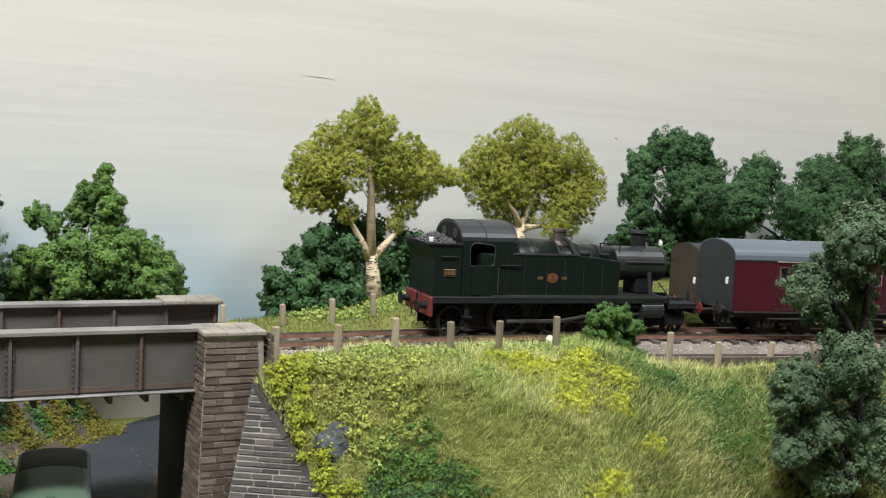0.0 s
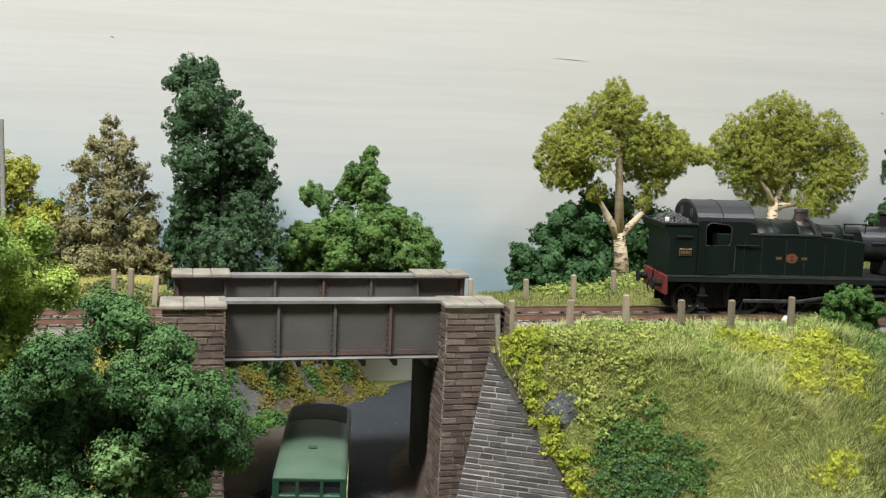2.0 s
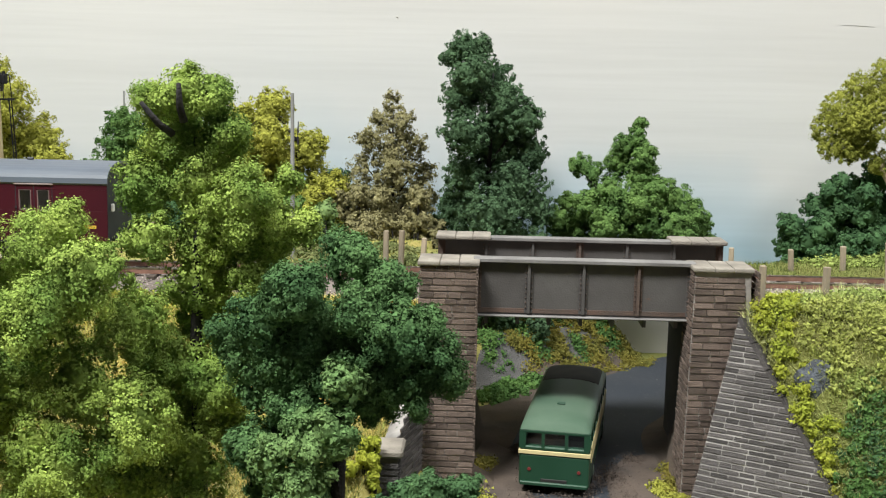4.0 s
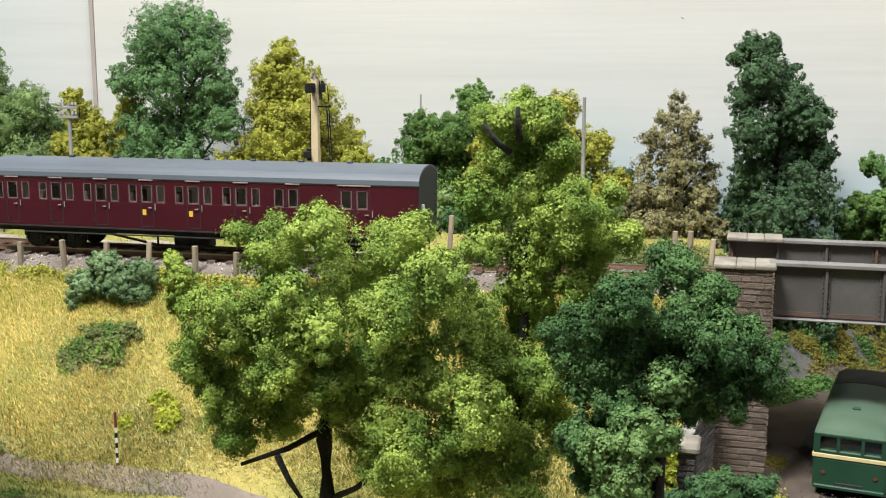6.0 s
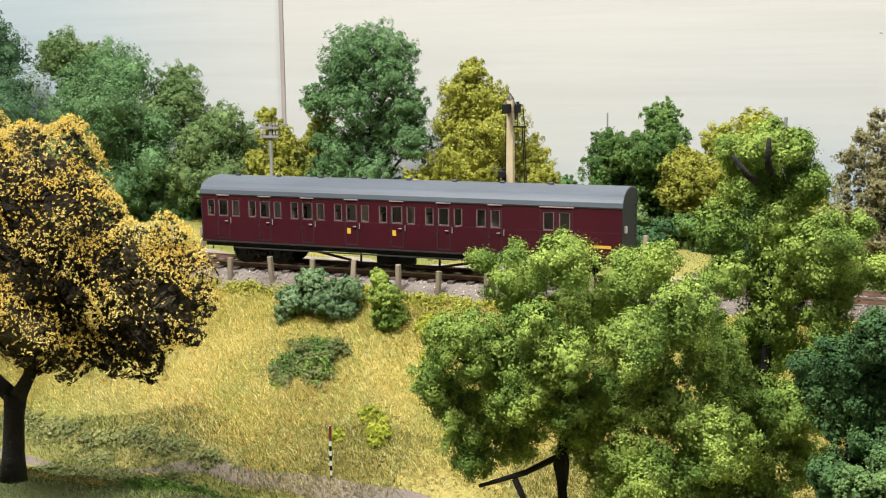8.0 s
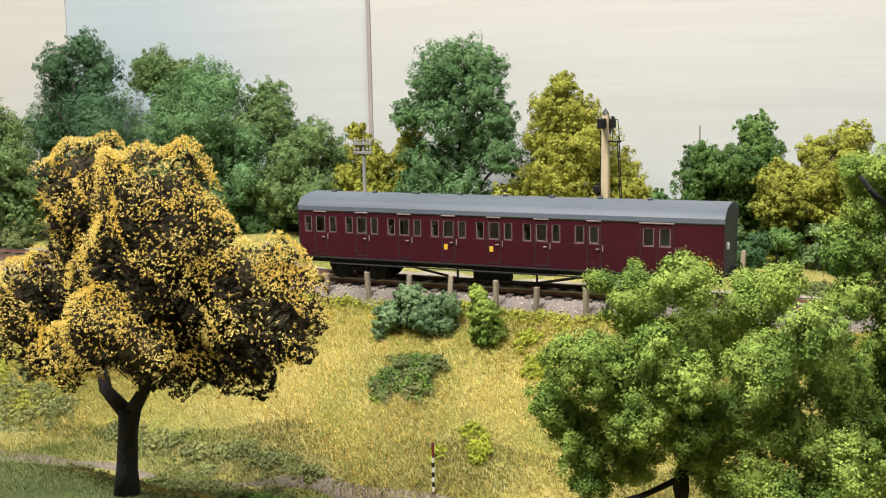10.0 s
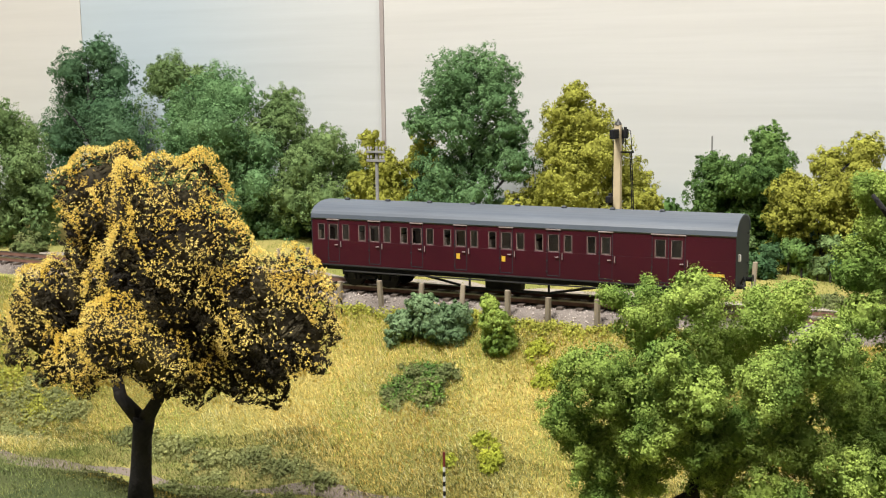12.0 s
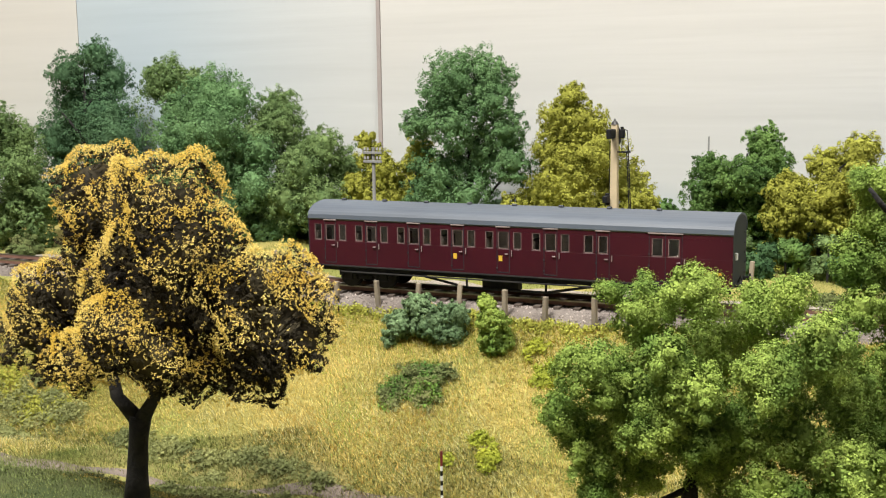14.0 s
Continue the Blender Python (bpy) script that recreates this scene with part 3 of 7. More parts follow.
for off in (-8.9, 8.9):
    part("rail", box(bmesh.new(), -130, 165, off - 0.55, off + 0.55, -3, 0), M_RAIL, siding)
for i in range(30):
    ob = new("sleeper", sleeper_mesh)
    ob.parent = siding
    ob.matrix_basis = pose((-127 + i * 9.9) * MM, 0, -3.2 * MM)

# ---- bridge ----
bridge = thing("railway_bridge", (68, 412, 0), "grey riveted plate-girder railway bridge on brown stone abutments", "bridge", kind="structure")


def put(ob):
    """Keep a part in world millimetres under the bridge."""
    ob.matrix_parent_inverse = bridge.matrix_basis.inverted()
    return ob


def girder(y0, y1, x0, x1, z0, z1, panels, face):
    """A plate girder with flanges, stiffeners and rivets; face is the side (-1: towards -y) that shows."""
    web = box(bmesh.new(), x0, x1, y0, y1, z0, z1)
    g = put(part("girder", web, M_GIRDER, bridge))
    yf = y0 if face < 0 else y1
    for nm, lo, hi, out, mt in (("top_flange", z1 - 1.0, z1 + 0.6, 2.6, M_FLANGE), ("bottom_flange", z0 - 0.6, z0 + 0.15, 2.2, M_FLANGE)):
        put(part(nm, box(bmesh.new(), x0 - 0.5, x1 + 0.5, y0 - out, y1 + out, lo, hi, 0.25), mt, bridge))
    edge = box(bmesh.new(), x0 - 0.5, x1 + 0.5, yf + face * 0.35, yf - face * 0.2, z1 - 3.0, z1 - 1.1)
    put(part("flange_angle", edge, M_GIRDER, bridge))
    edge = box(bmesh.new(), x0 - 0.5, x1 + 0.5, yf + face * 0.35, yf - face * 0.2, z0 + 0.9, z0 + 2.6)
    put(part("flange_angle", edge, M_GIRDER_RUST, bridge))
    for k in range(panels + 1):
        x = x0 + (x1 - x0) * k / panels
        x = min(max(x, x0 + 1.0), x1 - 1.0)
        st = box(bmesh.new(), x - 0.5, x + 0.5, yf + face * 1.6, yf - face * 0.1, z0 + 1.0, z1 - 1.0)
        box(st, x - 1.6, x + 1.6, yf + face * 0.4, yf - face * 0.1, z0 + 1.0, z1 - 1.0)
        s = put(part("stiffener", st, M_GIRDER_RUST if k % 3 == 0 else M_GIRDER, bridge))
        rv = bmesh.new()
        for j in range(9):
            z = z0 + 3.0 + j * (z1 - z0 - 6) / 8
            for dx in (-1.15, 1.15):
                rod(rv, (x + dx, yf + face * 0.3, z), (x + dx, yf + face * 0.75, z), 0.34, 0.2, 6)
        put(part("rivets", rv, M_GIRDER_RUST, bridge))


girder(380.5, 382, 26, 109.5, 74.6, 96.2, 4, -1)
girder(443, 444.5, 9.5, 132.5, 74, 95.6, 6, -1)
put(part("deck", box(bmesh.new(), 22, 114, 382.5, 442.5, 74.5, 77.5), M_UNDERBRIDGE, bridge))
for k in range(7):
    put(part("cross_girder", box(bmesh.new(), 30 + k * 12.2, 31.4 + k * 12.2, 382.5, 442.5, 70.5, 74.4), M_GIRDER, bridge))


def pier(x0, x1, y0, y1, top, spread, lean):
    """A stone abutment with a leaning front; spread: how far its foot reaches out."""
    bm = bmesh.new()
    lo = [(x0 - spread[0], y0 - lean, -2), (x1 + spread[1], y0 - lean, -2), (x1 + spread[1], y1, -2), (x0 - spread[0], y1, -2)]
    hi = [(x0, y0, top), (x1, y0, top), (x1, y1, top), (x0, y1, top)]
    a, b = [bm.verts.new(p) for p in lo], [bm.verts.new(p) for p in hi]
    bm.faces.new(a[::-1])
    bm.faces.new(b)
    for i in range(4):
        bm.faces.new((a[i], a[(i + 1) % 4], b[(i + 1) % 4], b[i]))
    return bm


put(part("abutment", pier(108.5, 129, 371.5, 388, 94.7, (2.5, 3), 5), M_MORTAR_DARK, bridge))
put(part("abutment", pier(5.5, 27, 371.5, 388, 94.7, (3, 0), 3), M_MORTAR_DARK, bridge))
put(part("abutment_wall", box(bmesh.new(), 111.5, 124, 388, 446, -2, 74), M_UNDERBRIDGE, bridge))
put(part("abutment_wall", box(bmesh.new(), 12, 24.5, 388, 446, -2, 74), M_UNDERBRIDGE, bridge))
put(part("abutment", box(bmesh.new(), 117.5, 132.5, 447.3, 453, 60, 95.2), M_MORTAR_DARK, bridge))
put(part("abutment", box(bmesh.new(), 9.5, 25, 447.3, 453, 60, 95.2), M_MORTAR_DARK, bridge))
for x0, x1, y0, y1, z in ((107.5, 130, 370, 389, 94.7), (4.5, 28, 370, 389, 94.7), (110, 134, 438, 454, 95.1), (8, 32, 438, 454, 95.1)):
    cuts = [x0 + (x1 - x0) * q for q in (0, 0.36, 0.67, 1)]
    for k in range(3):
        put(part("coping", box(bmesh.new(), cuts[k] + 0.03, cuts[k + 1] - 0.03, y0 - 0.1 * (k % 2), y1, z, z + 1.75 - 0.1 * (k % 2), 0.5, 2), M_COPING, bridge))

# wing walls
wing = thing("wing_wall", (128, 376, 0), "sloping grey stone wing wall beside the bridge", "wall", kind="structure")
WING_A, WING_B, WING_TOP = Vector((105, 351.7, 2)), Vector((164, 317.5, 2)), Vector((124.5, 367.5, 78.3))


def wing_body():
    bm = bmesh.new()
    back = Vector((5, 7, 0))
    f = [bm.verts.new(p) for p in (WING_A, WING_B, WING_TOP)]
    b = [bm.verts.new(p + back) for p in (WING_A, WING_B, WING_TOP)]
    bm.faces.new(f)
    bm.faces.new(b[::-1])
    for i in range(3):
        bm.faces.new((f[i], b[i], b[(i + 1) % 3], f[(i + 1) % 3]))
    bmesh.ops.recalc_face_normals(bm, faces=bm.faces)
    return bm


def under(ob, holder):
    ob.matrix_parent_inverse = holder.matrix_basis.inverted()
    return ob


under(part("wall_core", wing_body(), M_MORTAR, wing), wing)
cop = bmesh.new()
for k in range(9):
    a, b = WING_TOP.lerp(WING_B, k / 9), WING_TOP.lerp(WING_B, (k + 0.96) / 9)
    n = Vector((-0.59, -0.8, 0.1))
    up = (b - a).cross(n).normalized() * (1 if (b - a).cross(n).z > 0 else -1)
    q = [a + n * 0.7, b + n * 0.7, b - n * 4, a - n * 4]
    vs = [cop.verts.new(p + up * h) for h in (-0.5, 0.9) for p in q]
    for i in ((0, 1, 2, 3), (4, 5, 6, 7), (0, 1, 5, 4), (1, 2, 6, 5), (2, 3, 7, 6), (3, 0, 4, 7)):
        cop.faces.new([vs[j] for j in i])
bmesh.ops.recalc_face_normals(cop, faces=cop.faces)
under(part("coping", cop, M_STONE_GREY, wing, "rough grey sloping coping stones"), wing)
wing_l = thing("wing_wall", (2, 350, 0), "grey stone wing wall ending in a capped pillar", "wall", kind="structure")
wl = bmesh.new()
vs = [wl.verts.new(p) for p in ((8, 372, -2), (-1, 336, -2), (-1, 336, 33), (8, 372, 54), (3, 373, -2), (-6, 337, -2), (-6, 337, 33), (3, 373, 54))]
for i in ((0, 1, 2, 3), (4, 5, 6, 7), (3, 2, 6, 7), (0, 3, 7, 4), (1, 2, 6, 5), (0, 1, 5, 4)):
    wl.faces.new([vs[j] for j in i])
bmesh.ops.recalc_face_normals(wl, faces=wl.faces)
under(part("wall_core", wl, M_MORTAR, wing_l), wing_l)
under(part("pillar", box(bmesh.new(), -10, 2, 325, 337, -2, 35, 0.4), M_STONE_GREY, wing_l), wing_l)
under(part("pillar_cap", box(bmesh.new(), -11.5, 3.5, 323.5, 338.5, 35, 38, 0.8), M_COPING, wing_l, "pale stone cap"), wing_l)


# ---- trees and bushes ----
def limb(parent, mat, name, pts, radii, seg=7, label=""):
    o = parent.matrix_basis.translation / MM
    return part(name, tube(bmesh.new(), [Vector(p) - o for p in pts], radii, seg), mat, parent, label, True)


def skirted(blobs, y, seed):
    """Adds low growth that closes a belt tree down to the ground."""
    rng = random.Random(seed)
    x0, x1 = min(b[0] - b[2] * 0.7 for b in blobs), max(b[0] + b[2] * 0.7 for b in blobs)
    low = min(b[1] - b[2] for b in blobs)
    more, x = [], x0
    while x < x1:
        gz = float(ground(x, y))
        z = gz + 6
        while z < low + 14:
            more.append((x + rng.uniform(-4, 4), z, rng.uniform(9, 14)))
            z += 12
        x += 13
    return blobs + more


def tree(label, blobs, y, mat, bits, size, seed, x=None, trunk=3.0, bark=None, limbs=6, core_fill=True, bare=(), skirt=True, stem_top=None, **kw):
    """A tree on the ground below its crown: trunk, limbs that reach the clumps, crown."""
    rng = random.Random(seed)
    low_growth = skirted(blobs, y, seed)[len(blobs):] if y > 470 and core_fill and skirt else []
    tot = sum(r for _, _, r in blobs)
    cx = x if x is not None else sum(b[0] * b[2] for b in blobs) / tot
    lowest = min(b[1] - b[2] * 0.5 for b in blobs)
    top = max(b[1] for b in blobs)
    gz = float(ground(cx, y))
    t = thing("tree", (cx, y, gz - 0.5), label, "tree", "trees on the layout")
    fork = max(gz + 6, lowest + (top - lowest) * 0.25)
    pts, n = [], 6
    for i in range(n):
        s = i / (n - 1)
        pts.append((cx + rng.uniform(-1, 1) * trunk * 0.5 * s, y + rng.uniform(-1, 1) * trunk * 0.4 * s, gz - 0.5 + ((stem_top or top * 0.93 + gz * 0.07) - gz) * s))
    limb(t, bark or M_TRUNK, "trunk", pts, [trunk * (1.25 - 1.1 * i / (n - 1)) for i in range(n)])
    far = sorted(blobs, key=lambda b: -abs(b[0] - cx))[:limbs]
    for bx, bz, br in far:
        z0 = max(gz + 14, bz - br * 0.4 - abs(bx - cx) * rng.uniform(0.8, 1.2))
        a = Vector((cx, y, z0))
        b = Vector((bx, y + rng.uniform(-0.5, 0.5) * br, bz))
        m = a.lerp(b, 0.5) + Vector((0, 0, abs(bx - cx) * 0.08))
        limb(t, bark or M_TRUNK, "branch", (a, m, b), (trunk * 0.5, trunk * 0.34, trunk * 0.12), 6)
    for run in bare:
        limb(t, bark or M_TRUNK, "bare_branch", run, (1.0, 0.85, 0.55), 7, "bare dark branch")
    if y > 470:
        bits, size, blobs, kw = int(bits * 1.9), size * 0.76, [(bx, bz, br + 1.5) for bx, bz, br in blobs], {"heart": 0.5, "wobble": 0.3, "ragged": 0.2, **kw}
    crown("crown", blobs, y, t, mat, bits, size, seed, **kw)
    if low_growth:
        crown("low_growth", low_growth, y, t, mat, int(bits * 0.5), size * 1.2, seed + 50, heart=0.0)
    return t


def bush(label, blobs, y, mat, bits, size, seed, **kw):
    cx = sum(b[0] for b in blobs) / len(blobs)
    full = list(blobs)
    for bx, bz, br in blobs:
        while bz - br > float(ground(bx, y)) + 1.5 and len(full) < 60:
            bz -= br * 1.15
            full.append((bx, bz, br))
    blobs = full
    t = thing("bush", (cx, y, float(ground(cx, y))), label, "bush", "bushes on the banks")
    st = bmesh.new()
    for bx, bz, br in blobs:
        z0, g0 = float(ground(bx, y)) - float(ground(cx, y)), float(ground(cx, y))
        tube(st, ((bx - cx, 0, min(z0, bz - g0) - 1.5), (bx - cx + 0.5, 0, (bz - g0 + z0) / 2), (bx - cx, 0, max(bz - g0, z0) + 0.5)), (0.8, 0.6, 0.3), 5)
    part("stem", st, M_TRUNK, t)
    crown("foliage", blobs, y, t, mat, bits, size, seed, **kw)
    return t


broad_tree = tree("light green broad tree with dark trunk and forked low limbs", [(-94, 129, 11), (-109, 121, 13), (-118, 127, 5), (-120, 106, 14), (-131, 92, 9), (-106, 100, 18), (-120, 79, 14), (-92, 108, 15), (-79, 121, 13), (-68, 129, 7), (-71, 109, 14), (-83, 92, 14), (-66, 91, 14), (-54, 104, 12), (-60, 119, 12), (-110, 73, 10), (-51, 84, 14), (-66, 72, 13), (-127, 84, 10), (-88, 80, 12), (-72, 64, 9), (-54, 62, 11), (-119, 70, 8), (-40, 56, 9), (-80, 68, 10), (-65, 60, 10), (-74, 78, 10), (-100, 88, 12), (-112, 90, 12)], 212,
     M_LEAF_LIGHT, 280000, 0.38, 11, heart=0.4, sigma=2.7, tufts=0.27, ragged=0.3, stem_top=112, x=-94, trunk=4.1, limbs=0, bare=(((-94, 212, 73), (-104, 208, 67.5), (-117, 205, 62.7)), ((-107, 207, 65.5), (-103.5, 207, 58.5), (-100, 208.5, 52)), ((-94, 212, 52), (-85, 210.5, 57), (-72, 212, 69))))
crown("front_bough", [(-96, 95, 10), (-91, 104, 11), (-103, 90, 8), (-89, 90, 8), (-98, 113, 9)], 199, broad_tree, M_LEAF_LIGHT, 42000, 0.4, 94, depth=0.4, heart=0.4, sigma=2.0, tufts=0.42, ragged=0.3)
tree("tall light green tree with bare dark branch ends", [(-44, 160, 9), (-53, 158, 7), (-36, 160, 6), (-48, 149, 11), (-34, 150, 9), (-40, 138, 13), (-56, 136, 9), (-28, 134, 11), (-20, 138, 5), (-40, 124, 13), (-25, 125, 11), (-14, 127, 6), (-53, 124, 9), (-43, 113, 11), (-41, 103, 11), (-47, 90, 13), (-34, 88, 11), (-58, 66, 11), (-42, 68, 13), (-46, 77, 14), (-31, 72, 10), (-54, 92, 10), (-27, 113, 9), (-24, 104, 8)], 230,
     M_LEAF_LIGHT, 230000, 0.38, 12, heart=0.4, sigma=2.5, tufts=0.29, ragged=0.3, x=-42, trunk=3.0, limbs=0, bare=(((-45, 222, 150), (-47.5, 219, 152.5), (-51, 217, 157.5)), ((-42, 221, 153), (-42.4, 219, 157), (-42, 217, 162))))
roadside_tree = tree("dense dark green rounded tree beside the road", [(-1, 123, 9), (-11, 117, 10), (8, 117, 9), (-19, 108, 10), (-6, 105, 11), (12, 107, 10), (19, 101, 8), (3, 97, 13), (-19, 92, 10), (-11, 88, 11), (12, 94, 9), (-23, 81, 7), (-7, 77, 9), (3, 90, 8), (22, 95, 6), (-25, 100, 8), (-30, 105, 6), (-14, 101, 10), (2, 113, 8), (17, 109, 6), (-19, 77, 7), (-10, 66, 8), (-20, 70, 7)], 205,
     M_LEAF_COOL, 210000, 0.4, 13, heart=0.43, sigma=2.3, tufts=0.34, ragged=0.25, x=-2, trunk=3.0, limbs=0)
crown("low_bough", [(-8, 84, 10), (-3, 87, 8), (0, 97, 7), (-16, 79, 8), (-9, 73, 9), (-13, 66, 9), (-7, 62, 7), (-14, 58, 8)], 193, roadside_tree, M_LEAF_PALE, 30000, 0.48, 93, depth=0.4, heart=0.4)
tree("dark bluish green tree with drooping clumps on the bank", [(325, 135, 14), (342, 139, 17), (321, 118, 15), (342, 113, 17), (308, 85, 13), (324, 93, 15), (346, 88, 17), (304, 77, 9), (319, 68, 15), (346, 61, 20), (330, 48, 15), (306, 60, 9)], 296,
     M_LEAF_SAGE, 100000, 0.62, 14, wobble=0.45, x=338, trunk=3.0)
tree("tall airy sea-green tree with visible limbs", [(-328, 187, 25), (-312, 190, 21), (-344, 176, 18), (-301, 176, 15), (-352, 162, 14), (-328, 162, 21), (-297, 159, 17), (-317, 141, 25), (-341, 129, 22), (-290, 138, 16), (-346, 111, 22), (-317, 116, 18)], 560,
     M_LEAF_SEA, 46000, 0.95, 15, trunk=2.6, core=0.25, limbs=10, heart=0.36, spread=0.42)
tree("tall olive-yellow conical tree against the sky board", [(-253, 179, 10), (-260, 166, 15), (-244, 162, 15), (-264, 148, 19), (-238, 145, 21), (-253, 128, 28), (-227, 125, 19), (-274, 117, 18), (-213, 115, 12)], 560,
     M_LEAF_OLIVE, 27540, 1.0, 16, trunk=2.2)
tree("broad sea-green rounded tree in the tree belt", [(-525, 178, 28.5), (-497, 178, 17.5), (-550, 170, 18.5), (-541, 151, 25.5), (-493, 159, 25.5), (-470, 144, 15.5), (-504, 132, 29.5), (-538, 127, 25.5), (-472, 121, 19.5), (-491, 105, 21.5)], 540,
     M_LEAF_SEA, 27540, 1.0, 17)
tree("tall dark green tree at the edge of the belt", [(-647, 213, 16.5), (-671, 200, 19.5), (-643, 195, 19.5), (-679, 174, 28.5), (-640, 166, 28.5), (-693, 148, 28.5), (-619, 149, 27.5)], 575,
     M_BELT_COOL, 24480, 1.0, 18)
tree("small dark green tree top in the belt", [(-578, 193, 20.5), (-596, 191, 14.5), (-559, 190, 14.5)], 590,
     M_BELT_MID, 7650, 1.0, 19, trunk=1.8)
tree("mid green rounded tree in the belt", [(-480, 170, 19.5), (-471, 158, 17.5), (-486, 150, 22.5), (-467, 138, 21.5), (-496, 129, 22.5)], 575,
     M_BELT_MID, 18360, 1.0, 20)
tree("mid green spreading tree in the belt", [(-430, 145, 17.5), (-439, 132, 19.5), (-426, 128, 19.5), (-449, 112, 21.5), (-426, 109, 21.5), (-460, 88, 25.5)], 560,
     M_BELT_MID, 19890, 1.0, 21)
tree("yellow-green pointed tree behind the telegraph pole", [(-394, 151, 7), (-399, 136, 13), (-387, 129, 13), (-409, 117, 15), (-387, 110, 17)], 560,
     M_LEAF_OLIVE, 13770, 1.0, 22, trunk=1.6)
tree("yellow-green slender tree in the belt", [(-359, 144, 11), (-372, 129, 14), (-356, 125, 17), (-377, 110, 17), (-356, 103, 18)], 565,
     M_LEAF_OLIVE, 15300, 1.0, 23, trunk=1.6)
tree("dark green twin-topped tree near the sky board", [(-173, 137, 11), (-163, 129, 13), (-176, 121, 14), (-144, 150, 13), (-137, 139, 13), (-150, 132, 15), (-134, 126, 13), (-159, 115, 17), (-139, 116, 17)], 575,
     M_LEAF_DEEP, 19890, 1.0, 24)
tree("olive-yellow low tree near the sky board", [(-107, 137, 14), (-89, 147, 12), (-125, 124, 14), (-100, 121, 19), (-119, 115, 16)], 565,
     M_LEAF_OLIVE, 15300, 1.0, 25, trunk=1.8)
tree("mid green tree at the far end of the line", [(-641, 166, 17), (-636, 146, 22), (-622, 133, 18), (-657, 122, 24), (-642, 156, 19), (-630, 118, 18), (-612, 116, 12)], 480,
     M_BELT_MID, 18360, 1.0, 26)
tree("tall dark green ragged conifer by the bridge", [(15, 181, 9), (24, 181, 7), (8, 176, 6), (19, 167, 14), (30, 162, 15), (14, 153, 13), (38, 148, 17), (49, 143, 11), (17, 136, 14), (36, 129, 19), (52, 126, 11), (19, 111, 17), (44, 109, 20), (14, 94, 14), (33, 92, 20), (56, 95, 11)], 565,
     M_CONIFER, 42840, 0.95, 27, trunk=2.4, core=0.5, sigma=1.9, tufts=0.5)
tree("mid green tree with a pointed top", [(114, 141, 4), (112, 134, 6), (106, 129, 8), (115, 124, 8), (103, 119, 9), (114, 113, 11), (81, 117, 7), (88, 114, 6), (75, 97, 7), (84, 96, 9), (96, 103, 11), (122, 104, 12), (110, 98, 14), (133, 98, 11), (143, 92, 10), (69, 88, 8), (82, 84, 11), (97, 87, 14), (117, 86, 14), (134, 84, 13), (149, 83, 9), (75, 76, 10), (95, 74, 12), (115, 73, 12), (135, 72, 12), (151, 73, 8)], 582,
     M_LEAF_DEEP, 60000, 0.9, 28, x=64, trunk=2.0, limbs=3, skirt=False, stem_top=84, heart=0.55, bare=(((104, 582, 92), (95, 578, 102), (85, 578, 111)),))
tree("thin brownish tree with sparse twigs", [(-24, 151, 6), (-29, 140, 8), (-18, 141, 8), (-35, 129, 9), (-22, 128, 12), (-12, 128, 8), (-38, 115, 10), (-22, 113, 13), (-9, 113, 10), (-40, 100, 11), (-22, 98, 14), (-7, 98, 11), (-30, 87, 13), (-12, 87, 12)], 575,
     M_LEAF_BROWN, 20000, 1.0, 29, trunk=1.6, core=0.0, limbs=9, spread=0.7, heart=0.0, ragged=0.45, core_fill=False)
bush("brown and olive low growth behind the bridge", [(-58, 88, 10), (-47, 82, 12), (-34, 84, 12), (-22, 82, 13), (-10, 84, 12), (1, 80, 10), (-52, 98, 8), (-30, 98, 11), (-8, 99, 10), (-62, 78, 11), (-40, 100, 8)], 560,
     M_LEAF_BROWN, 22000, 0.8, 44, heart=0.4)
for k in range(9):
    x = -182 + k * 15
    bush("dark green hedge growth behind the fence", [(x, 88 + 5 * math.sin(k * 2.1), 10), (x + 7, 97 + 4 * math.sin(k * 1.3), 8)], 530 + 6 * math.sin(k * 1.7), (M_LEAF_DARK, M_LEAF_DEEP, M_BELT_MID)[k % 3], 5200, 0.9, 240 + k)
tree("yellow-green rounded tree beside the pole", [(-89, 145, 7), (-87, 132, 14), (-70, 124, 14), (-83, 114, 15), (-58, 102, 13), (-67, 96, 19)], 560,
     M_LEAF_OLIVE, 15300, 1.0, 30, trunk=1.8)
tree("dark green lumpy tree by the sky board", [(469, 167, 17), (452, 159, 13), (488, 168, 13), (445, 141, 16), (472, 142, 22), (501, 154, 13), (510, 135, 21), (441, 127, 10), (483, 120, 18)], 575,
     M_LEAF_DARK, 38556, 0.95, 31, heart=0.55)
tree("dark green broad tree by the sky board", [(553, 152, 19), (566, 132, 23), (531, 124, 19), (599, 157, 16), (613, 142, 24), (588, 121, 23)], 575,
     M_LEAF_DARK, 34272, 0.95, 32, heart=0.55)
tree("dark green tall tree by the sky board", [(637, 171, 19), (645, 147, 24), (673, 152, 25)], 570,
     M_LEAF_DARK, 21420, 0.95, 33, heart=0.55)
bush("olive green low bush beside the track", [(-602, 79, 15), (-585, 82, 10), (-618, 72, 17), (-576, 74, 8), (-596, 68, 13)], 440,
     M_WEED_MIX, 14000, 1.09, 34)
bush("dark green bushes beneath the birch", [(176, 97, 9), (184, 90, 10), (177, 86, 8), (190, 106, 9), (197, 113, 10), (209, 113, 9), (203, 101, 12), (192, 96, 9), (213, 102, 9), (205, 88, 11), (191, 84, 9), (214, 90, 9), (199, 119, 6)], 500,
     M_LEAF_DARK, 42000, 0.85, 35)
